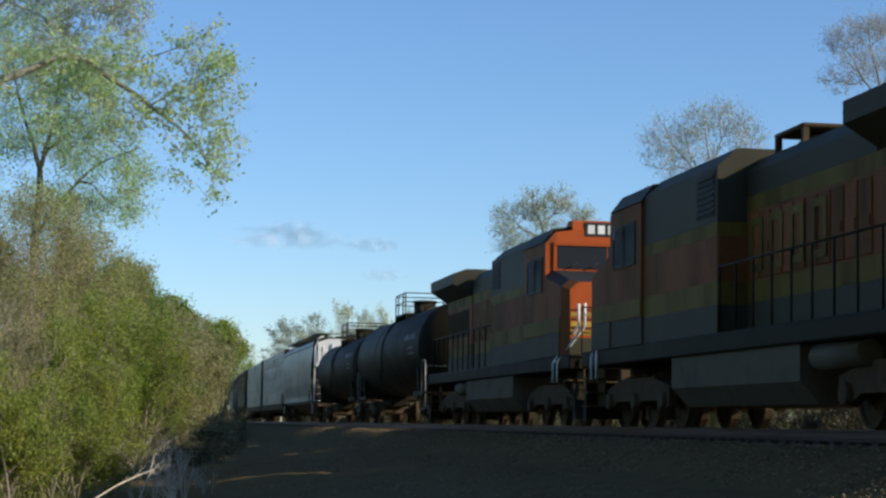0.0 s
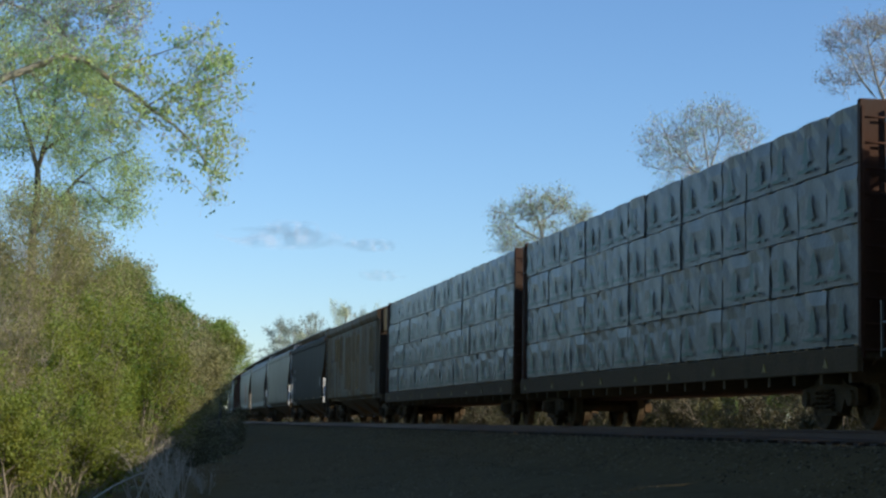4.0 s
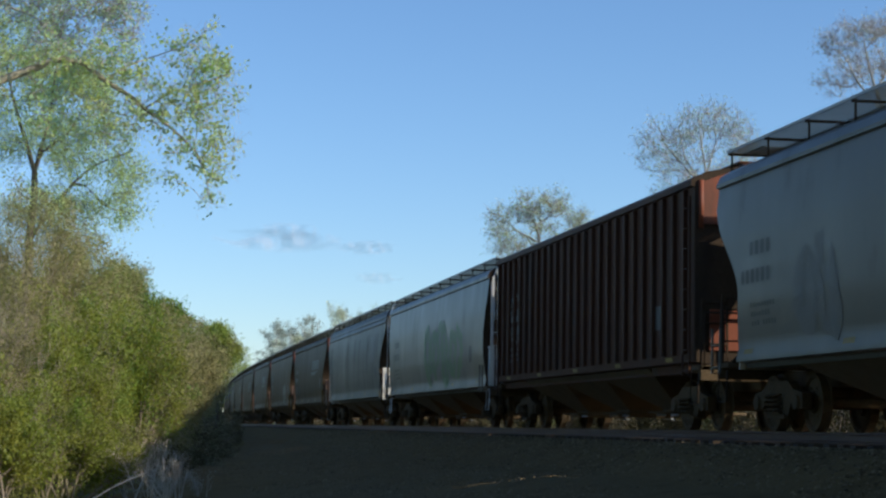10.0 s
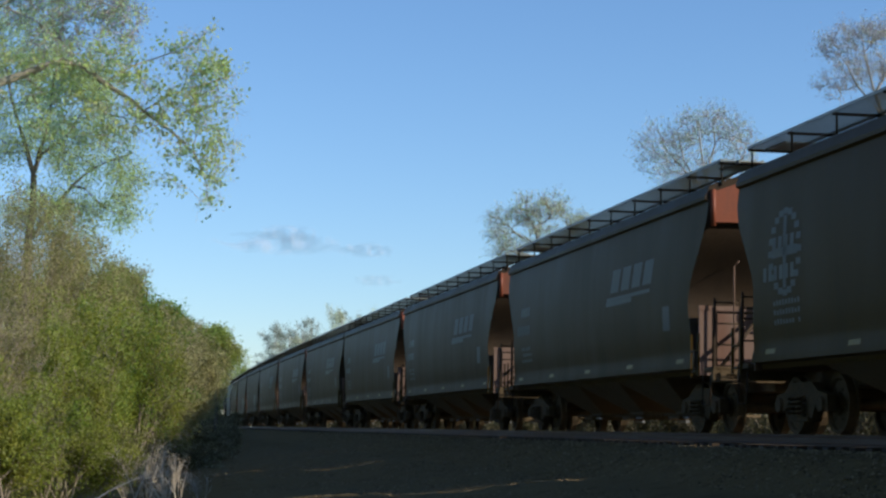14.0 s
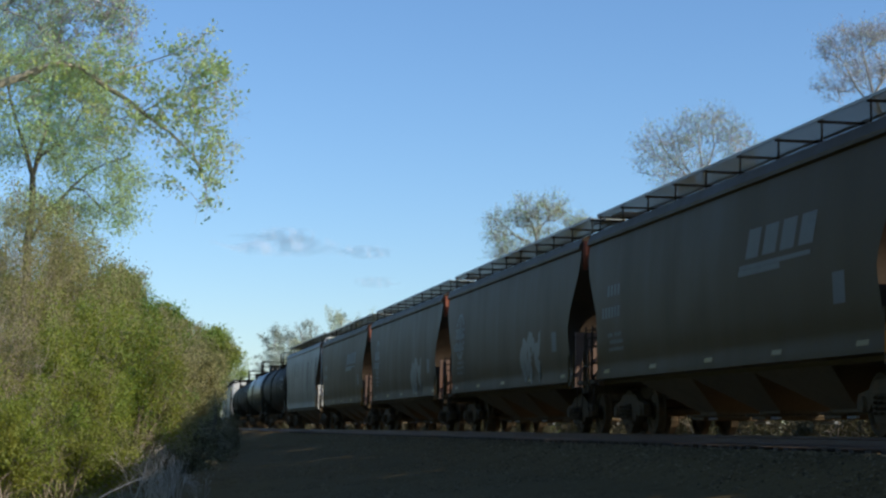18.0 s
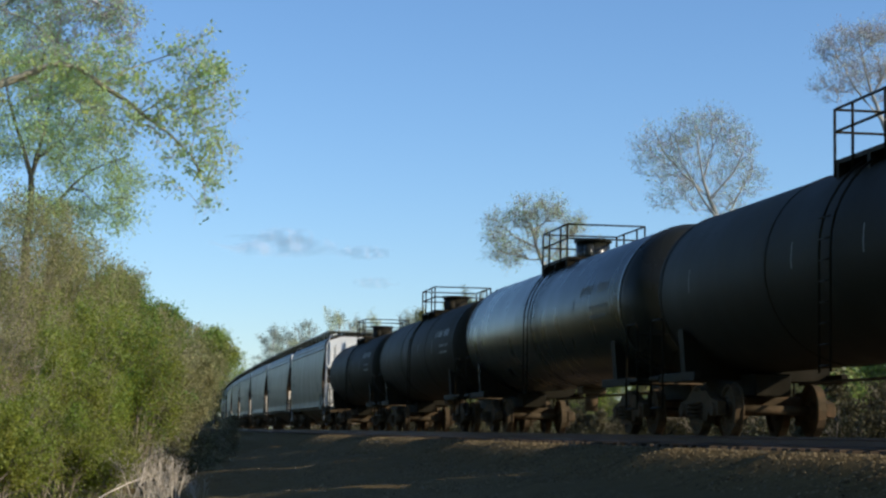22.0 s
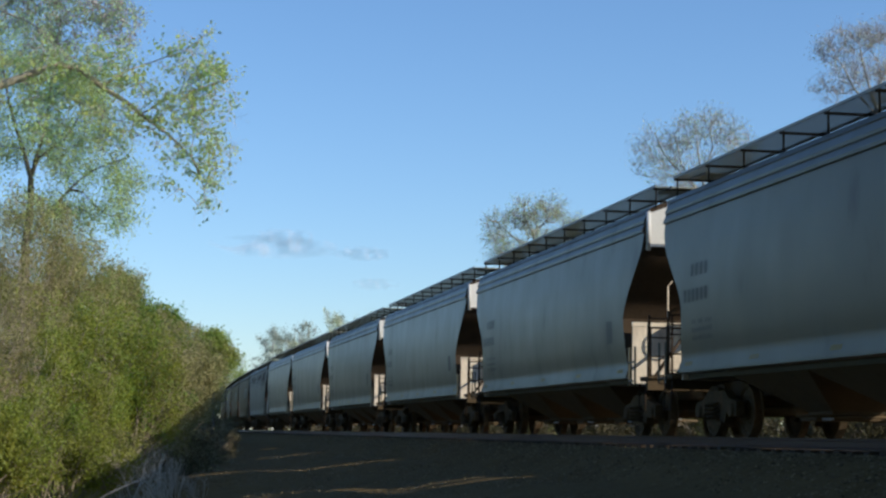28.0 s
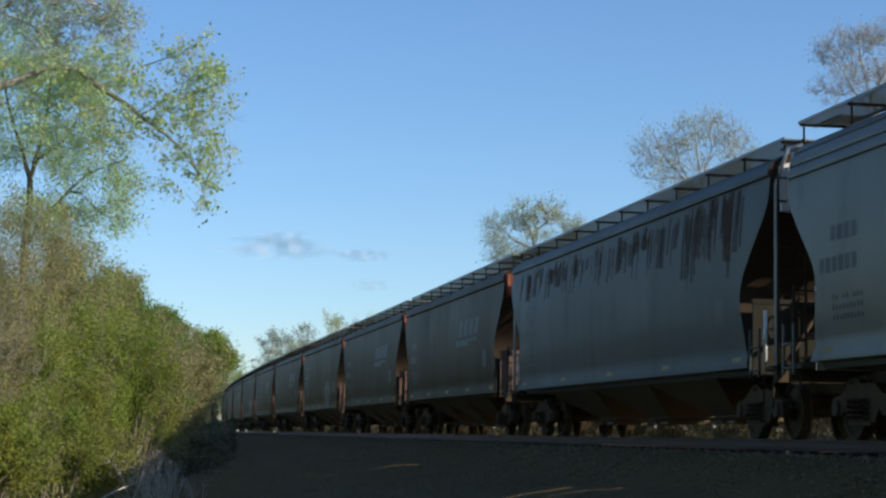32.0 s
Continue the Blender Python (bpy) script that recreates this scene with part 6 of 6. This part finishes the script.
    for i, (x, y, h, w, leaf) in enumerate(((41.6, 118.0, 17.2, 4.6, "deep"), (44.5, 122.0, 16.6, 5.0, "deep"), (30.0, 165.0, 14.2, 7.0, "fresh"), (33.5, 158.0, 13.0, 6.0, "fresh"), (38.0, 135.0, 13.5, 6.0, "olive"), (27.0, 170.0, 12.0, 6.0, "olive"))):
        tree(x, y, h, w, leaf, 8000, 0.11, 20 + i, "spring tree with green young leaves", "bark", 0.16, 12, 7)
    # distant wood round the bend, outside and inside the curve
    for i in range(15):
        rng = random.Random(200 + i)
        if i < 10:
            y, x = 322 + 7 * (i % 4), 26.2 + 2.75 * i
            h = 20.5 + min(i, 3) * 1.0 + rng.uniform(-1.5, 1.5)
        else:
            y, x = 430 + 8 * (i % 3), 20.5 + 1.9 * (i - 10)
            h = 20.5 + rng.uniform(-1.5, 1.5)
        # the hazy crowns carry the haze of distance in their colour
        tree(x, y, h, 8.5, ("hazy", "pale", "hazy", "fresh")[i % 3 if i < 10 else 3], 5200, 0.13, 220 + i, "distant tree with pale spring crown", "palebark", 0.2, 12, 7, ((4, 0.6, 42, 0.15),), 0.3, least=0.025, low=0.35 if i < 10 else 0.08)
    # the far edge of the wood, too far to tell its trees apart
    rng, rs = random.Random(91), np.random.RandomState(91)
    far = []
    for i in range(420):
        x, y = rng.uniform(0, 190), rng.uniform(470, 540)
        top = 8.0 + 4.0 * noise.noise((x * 0.06, 0.5, 0)) + rng.uniform(-2, 2)
        far.append(([Vector((x, y, -1.5)), Vector((x + rng.gauss(0, 1), y, top * 0.5)), Vector((x + rng.gauss(0, 2), y, top))], 0.15, 0.05, 0))
    wood = tagged(new("far_wood", None), "hazy far edge of the spring wood", "wood", kind="stuff")
    bark_mesh("stem", far, M["twig"], wood, (3,))
    leaf_mesh("foliage", rs, far, 16000, 0.45, 0.9, LEAF["olive"], wood, 0)
    leaf_mesh("foliage", rs, far, 9000, 0.40, 0.9, LEAF["fresh"], wood, 0)
    # thicket added unseen beside and behind the camera, to block sky light
    kinds = [tree(-9.0, -8.0, 17.0, 9.0, "fresh", 12000, 0.19, 501, "dense unseen spring tree beside the camera, blocking sky light", limbs=14, subs=6, levels=((4, 0.6, 42, 0.15),), spread=0.5, low=0.1, second="olive"),
             tree(-9.5, 4.0, 18.0, 9.5, "olive", 12000, 0.19, 502, "dense unseen budding tree beside the camera, blocking sky light", limbs=14, subs=6, levels=((4, 0.6, 42, 0.15),), spread=0.5, low=0.1, second="lime"),
             bush(-6.0, 12.0, 5.0, 6.0, "lime", 7000, 0.11, 503, "dense leafing shrub with fresh yellow-green leaves", 11, second="olive")]
    homes = [Vector((-9.0, -8.0, 0)), Vector((-9.5, 4.0, 0)), Vector((-6.0, 12.0, 0))]
    rng = random.Random(77)
    for i in range(36):
        k = i % 3
        x = rng.uniform(-7.2, -5.6) if k == 2 else rng.uniform(-11.0, -7.5)
        y = -80 + 3.0 * i + rng.uniform(-1, 1)
        if y > 12:
            x -= (y - 12) * 0.12 + 2.0
        spin = Matrix.Rotation(rng.uniform(0, 6.28), 4, "Z")
        copy_thing(kinds[k], Matrix.Translation((x, y, 0)) @ spin @ Matrix.Translation(-homes[k]))
    # hedge behind the scrub across the line
    hedge = [bush(30.0, 60.0, 5.0, 8.0, "olive", 9000, 0.10, 601, "tangled sunlit hedge across the track", 13, second="buds"),
             bush(36.0, 75.0, 5.5, 8.0, "fresh", 9000, 0.10, 602, "leafing sunlit hedge across the track", 13, second="olive")]
    homes = [Vector((30.0, 60.0, 0)), Vector((36.0, 75.0, 0))]
    rng = random.Random(78)
    for i in range(22):
        q = line(24 + 7.5 * i, rng.uniform(15.0, 18.0), 0.1)
        copy_thing(hedge[i % 2], Matrix.Translation(q) @ Matrix.Rotation(rng.uniform(0, 6.28), 4, "Z") @ Matrix.Translation(-homes[i % 2]))
    # scrub on the sunny side below the cars, its leaves darkened for shade
    for i in range(40):
        rng = random.Random(300 + i)
        y = 20 + 5.6 * i
        q = line(y, rng.uniform(7.5, 11.5))
        bush(q.x, q.y, rng.uniform(2.2, 3.6), rng.uniform(4.5, 6.5), "shadeleaf", 5200, 0.065, 300 + i, "low scrub bush across the track, leaves darkened for shade", 7)


plants()


def cloud(name, x, z, w, h, seed, dense):
    """A thin wisp of cloud far away; ragged by noise, its edge fades out."""
    bm = B()
    n = 24
    grid = [[bm.verts.new((x + w * (i / n - 0.5), 2400.0 + 25 * noise.noise((i * 0.3, j * 0.3, seed)), z + h * (j / 8 - 0.5))) for i in range(n + 1)] for j in range(9)]
    for j in range(8):
        for i in range(n):
            bm.faces.new((grid[j][i], grid[j][i + 1], grid[j + 1][i + 1], grid[j + 1][i]))
    m = bpy.data.materials.new("thin cloud")
    m.use_nodes = True
    nd, lk = m.node_tree.nodes, m.node_tree.links
    nd.remove(nd["Principled BSDF"])
    co = nd.new("ShaderNodeTexCoord")
    mp = nd.new("ShaderNodeMapping")
    mp.inputs["Location"].default_value, mp.inputs["Scale"].default_value = (-1, -1, -1), (2, 2, 2)
    gr = nd.new("ShaderNodeTexGradient")
    gr.gradient_type = "SPHERICAL"
    ns = nd.new("ShaderNodeTexNoise")
    ns.inputs["Scale"].default_value, ns.inputs["Detail"].default_value, ns.inputs["Roughness"].default_value = 0.007, 1.5, 0.4
    mu = nd.new("ShaderNodeMath")
    mu.operation = "MULTIPLY"
    wave = nd.new("ShaderNodeMapRange")
    wave.inputs["To Min"].default_value, wave.inputs["To Max"].default_value = 0.62, 1.0
    rg = nd.new("ShaderNodeMapRange")
    rg.inputs["From Min"].default_value, rg.inputs["From Max"].default_value, rg.inputs["To Max"].default_value = 0.03, 0.42, dense
    df, tl, tr, mx, ad = nd.new("ShaderNodeBsdfDiffuse"), nd.new("ShaderNodeBsdfTranslucent"), nd.new("ShaderNodeBsdfTransparent"), nd.new("ShaderNodeMixShader"), nd.new("ShaderNodeMixShader")
    df.inputs[0].default_value = tl.inputs[0].default_value = (0.52, 0.47, 0.50, 1)
    lk.new(co.outputs["Generated"], mp.inputs[0])
    lk.new(mp.outputs[0], gr.inputs[0])
    lk.new(co.outputs["Object"], ns.inputs["Vector"])
    lk.new(gr.outputs["Fac"], mu.inputs[0])
    lk.new(ns.outputs["Fac"], wave.inputs["Value"])
    lk.new(wave.outputs[0], mu.inputs[1])
    lk.new(mu.outputs[0], rg.inputs["Value"])
    ad.inputs[0].default_value = 0.12
    lk.new(df.outputs[0], ad.inputs[1])
    lk.new(tl.outputs[0], ad.inputs[2])
    lk.new(rg.outputs[0], mx.inputs[0])
    lk.new(tr.outputs[0], mx.inputs[1])
    lk.new(ad.outputs[0], mx.inputs[2])
    lk.new(mx.outputs[0], nd["Material Output"].inputs[0])
    ob = part(name, bm, m)
    ob.visible_shadow = False
    tagged(ob, "thin mauve wisp of cloud low in the sky", "cloud", kind="structure")


cloud("cloud", 196.0, 232.0, 190.0, 34.0, 1, 0.24)
cloud("cloud", 207.0, 243.0, 96.0, 30.0, 2, 0.18)
cloud("cloud", 306.0, 226.5, 92.0, 22.0, 3, 0.20)
cloud("cloud", 322.0, 188.0, 72.0, 19.0, 4, 0.14)


def scatter():
    """Loose ballast stones and tufts of grass."""
    rs = np.random.RandomState(5)
    rock = [(0, 0, 0.6), (0.9, 0, 0), (0.2, 0.8, 0.1), (-0.8, 0.3, 0), (-0.4, -0.8, 0.05), (0.5, -0.7, 0)]
    tris = [(0, 1, 2), (0, 2, 3), (0, 3, 4), (0, 4, 5), (0, 5, 1)]
    rock = np.array(rock)
    n = 26000
    s = 16 + 74 * rs.rand(n) ** 1.5
    u = -1.4 - 7.4 * rs.rand(n) ** 1.3
    c = np.array([line(a, b, ground_z(b) + 0.005) for a, b in zip(s, u)])
    k = np.where(u > -3.6, rs.uniform(0.02, 0.042, n), rs.uniform(0.012, 0.032, n))
    a = rs.uniform(0, 6.28, n)
    v = np.empty((n, 6, 3))
    v[:, :, 0] = c[:, :1] + k[:, None] * (rock[:, 0] * np.cos(a)[:, None] - rock[:, 1] * np.sin(a)[:, None])
    v[:, :, 1] = c[:, 1:2] + k[:, None] * (rock[:, 0] * np.sin(a)[:, None] + rock[:, 1] * np.cos(a)[:, None])
    v[:, :, 2] = c[:, 2:] + k[:, None] * rock[:, 2] * rs.uniform(0.8, 1.6, n)[:, None]
    f = (np.array(tris)[None] + 6 * np.arange(n)[:, None, None]).reshape(-1, 3)
    me = bpy.data.meshes.new("ballast_stones")
    me.from_pydata(v.reshape(-1, 3).tolist(), [], f.tolist())
    me.materials.append(M["stone"])
    tagged(new("ballast_stones", me), "loose gray crushed ballast stones", "ballast", kind="stuff")
    # blades
    n = 42000
    s = 20 + 150 * rs.rand(n) ** 1.4
    side = rs.rand(n) < 0.62
    u = np.where(side, -12.2 - 5.0 * rs.rand(n), 5.0 + 11 * rs.rand(n))
    c = np.array([line(a, b, ground_z(b) - 0.03) for a, b in zip(s, u)])
    h = rs.uniform(0.12, 0.42, n) * np.where(side, 1.0, 1.2)
    a = rs.uniform(0, 6.28, n)
    w = np.stack([np.cos(a), np.sin(a), 0 * a], 1) * 0.012 * (1 + s / 60)[:, None]
    lean = rs.normal(0, 0.3, (n, 3)) * h[:, None]
    lean[:, 2] = h
    v = np.stack([c - w, c + w, c + lean], 1).reshape(-1, 3)
    me = bpy.data.meshes.new("grass")
    me.from_pydata(v.tolist(), [], np.arange(3 * n).reshape(-1, 3).tolist())
    me.materials.append(M["grass"])
    tagged(new("grass", me), "tufts of dry and fresh green grass beside the line", "grass", kind="stuff")


scatter()


# ---------------------------------------------------------------- the train
SPEED, GAIN = 24.41, 0.0121             # metres a second at 13 s, and its gain
CARS = []                               # (thing, mean place along the line at 13 s, turned round)
EDGES = [-295.6, -273.9, -252.3, -232.6, -214.4, -194.4, -170.8, -145.6, -125.1, -105.0, -84.2, -63.2, -41.7, -22.7, -2.3, 18.6, 36.5, 54.9, 73.4, 91.7, 109.2, 126.3, 144.9, 162.2, 180.0, 198.1, 216.2, 236.1, 256.1, 275.5, 294.1, 311.8, 330.2, 348.4, 366.8, 384.9, 403.3, 421.9, 440.9, 459.6, 478.0, 495.5, 516.1, 533.8, 551.9, 570.0, 588.3, 606.5, 624.7, 642.9, 661.1, 679.3, 697.5]


def span(i):
    return EDGES[i + 1] - EDGES[i] - 0.05


def couple(i, car, turned=False):
    CARS.append((car, (EDGES[i] + EDGES[i + 1]) / 2, turned))


def graffiti(*colour):
    return mat("spray paint", colour, 0.5, vary=0.2, scale=3, bump=0)


def train():
    loco = locomotive("orange, yellow and dark green diesel locomotive, grimy", span(0), 1)
    couple(0, loco, True)
    CARS[0] = (loco, CARS[0][1] + 0.2, True)
    couple(1, copy_thing(loco, Matrix.Identity(4)))
    couple(2, tank_car("long black tank car with a top platform", "black", span(2), 1.56, 4, seed=3))
    couple(3, tank_car("short black tank car with a railed platform", "black", span(3), 1.46, 3, seed=4))
    spray = {"black": graffiti(0.06, 0.06, 0.07), "red": graffiti(0.22, 0.07, 0.07), "green": graffiti(0.11, 0.17, 0.08), "pale": graffiti(0.12, 0.118, 0.095), "gray": graffiti(0.12, 0.118, 0.105)}
    couple(4, hopper("pale gray covered hopper with faint scrawls", SLEEK, "pale", "white", span(4), "blunt", rungs="white", drop=3.0, plate="slope", board=0.24, hatch=4, seed=4, marks="markdark", patches=((2.6, 1.55, 3.6, 1.1, "graffiti", spray["gray"]), (-2.0, 1.6, 1.4, 1.3, "graffiti", spray["gray"]))))
    couple(5, lumber_car("centrebeam flat car stacked with white wrapped lumber bundles", span(5), 5))
    couple(6, lumber_car("centrebeam flat car stacked with white wrapped lumber bundles", span(6), 6))
    couple(7, hopper("tall gray hopper car with brown rust runs", TALL, "rusted", "dim", span(7), "upright", board=0.0, seed=7, marks="dim", ends="midgray", portal=False, plate="white", patches=((-9.2, 1.5, 17.5, 2.5, "runs", M["rustrun"]), (-9.2, 1.5, 18.0, 2.5, "runs", M["stain"]))))
    couple(8, hopper("dark weathered gray covered hopper", FLAT, "dim", "white", span(8), "slope", seed=8, marks="mark", board=0.13))
    couple(9, hopper("weathered gray covered hopper with panel lines", FLAT, "midgray", "white", span(9), "slope", seed=9, marks="markdark", board=0.13))
    couple(10, hopper("light gray covered hopper with a roof walkway", ROUND, "midgray", "white", span(10), "round", seed=10, marks="markdark", board=0.14))
    couple(11, hopper("pale gray covered hopper with red scrawls", SLEEK, "pale", "cream", span(11), "round", board=0.20, ends="cream", plate="cream", portal=False, seed=11, marks="markdark", patches=((-8.6, 1.5, 2.0, 1.0, "graffiti", spray["gray"]), (-3.6, 1.5, 2.2, 1.5, "graffiti", spray["red"]), (4.6, 1.6, 1.6, 1.0, "graffiti", spray["gray"]))))
    couple(12, hopper("dark red ribbed open-sided hopper car", RIBBED, "maroon", "oxide", span(12), "upright", ribs=26, board=0.0, emblem="round", seed=12, portal=False))
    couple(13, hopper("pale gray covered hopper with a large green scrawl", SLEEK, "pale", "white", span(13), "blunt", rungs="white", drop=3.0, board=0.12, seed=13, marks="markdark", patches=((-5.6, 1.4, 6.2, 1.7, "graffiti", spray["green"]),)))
    couple(14, hopper("gray covered hopper streaked with brown stains", ROUND, "striped", "white", span(14), "round", seed=14, marks="markdark", board=0.12, patches=((-7.2, 2.5, 1.3, 1.0, "patch", spray["gray"]), (-9.5, 1.5, 18.5, 2.2, "runs", M["stain"]))))
    brown = hopper("dark brown covered hopper with a white emblem", BARREL, "brown", "oxide", 18.05, "close", seed=15, emblem="slanted", ends="oxide", portal=False, board=0.22, plate="faded")
    other = hopper("dark brown covered hopper with a round emblem", BARREL, "brown", "oxide", 18.05, "close", seed=16, emblem="round", ends="oxide", portal=False, board=0.22, plate="faded", patches=((-5.0, 1.3, 2.6, 0.9, "graffiti", spray["pale"]),))
    used = {0: brown, 1: other}
    for i in list(range(15, 26)) + list(range(42, 52)):
        k = 1 if i in (16, 23, 24, 44, 47) else 0
        src = used.pop(k, None)
        couple(i, src if src else copy_thing((brown, other)[k], Matrix.Identity(4)))
    couple(26, hopper("gray covered hopper with dark vertical stains", SLEEK, "striped", "white", span(26), "round", board=0.24, seed=26, marks="markdark", patches=((-9.0, 1.5, 18.0, 2.2, "runs", M["stain"]),)))
    couple(27, tank_car("long black tank car with a top platform", "black", span(27), 1.52, 4, seed=27))
    couple(28, tank_car("glossy black tank car reflecting the sky", "gloss", span(28), 1.56, 3, seed=28))
    couple(29, tank_car("black tank car with stencilled lettering", "black", span(29), 1.50, 4, seed=29))
    couple(30, tank_car("dull black tank car with a railed platform", "black", span(30), 1.46, 3, seed=30))
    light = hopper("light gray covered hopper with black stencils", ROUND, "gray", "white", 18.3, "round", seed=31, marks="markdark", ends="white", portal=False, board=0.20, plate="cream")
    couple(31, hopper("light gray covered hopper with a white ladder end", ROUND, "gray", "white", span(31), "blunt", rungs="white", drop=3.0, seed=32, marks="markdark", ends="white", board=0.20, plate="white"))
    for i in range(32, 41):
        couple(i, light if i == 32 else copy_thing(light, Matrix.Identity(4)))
    couple(41, hopper("blue-gray covered hopper with rust along its roof edge", SLEEK, "slate", "white", span(41), "round", board=0.12, seed=41, plate="dim", patches=((-8.6, 2.7, 3.6, 1.35, "runs", M["rustdark"]), (-8.0, 2.9, 2.0, 1.15, "runs", M["rustdark"]), (-5.0, 3.2, 13.5, 0.8, "runs", M["rustdark"]))))


train()


# ---------------------------------------------------------------- what moves
def motions():
    for car, s0, turned in CARS:
        rows = []
        for i in range(65):
            t = i / 2
            s = s0 - (SPEED * (t - 13) + GAIN * (t - 13) ** 2)
            q = line(s)
            rows.append((t, pose(q.x, q.y, 0, 0, 0, -math.degrees(heading(s)) + (180 if turned else 0))))
        walk(car, rows)
    for ob, r in SPINNING:
        step = min(SPEED / r / FPS, radians(86))
        walk(ob, [(i / FPS, Matrix.Rotation(step * i, 4, "X")) for i in range(32 * FPS + 1)])
        keys = ob.animation_data
        for o in list(scene.objects):
            if o is not ob and o.data is ob.data:
                o.rotation_mode = "QUATERNION"
                o.animation_data_create()
                o.animation_data.action = keys.action
                o.animation_data.action_slot = keys.action_slot


motions()
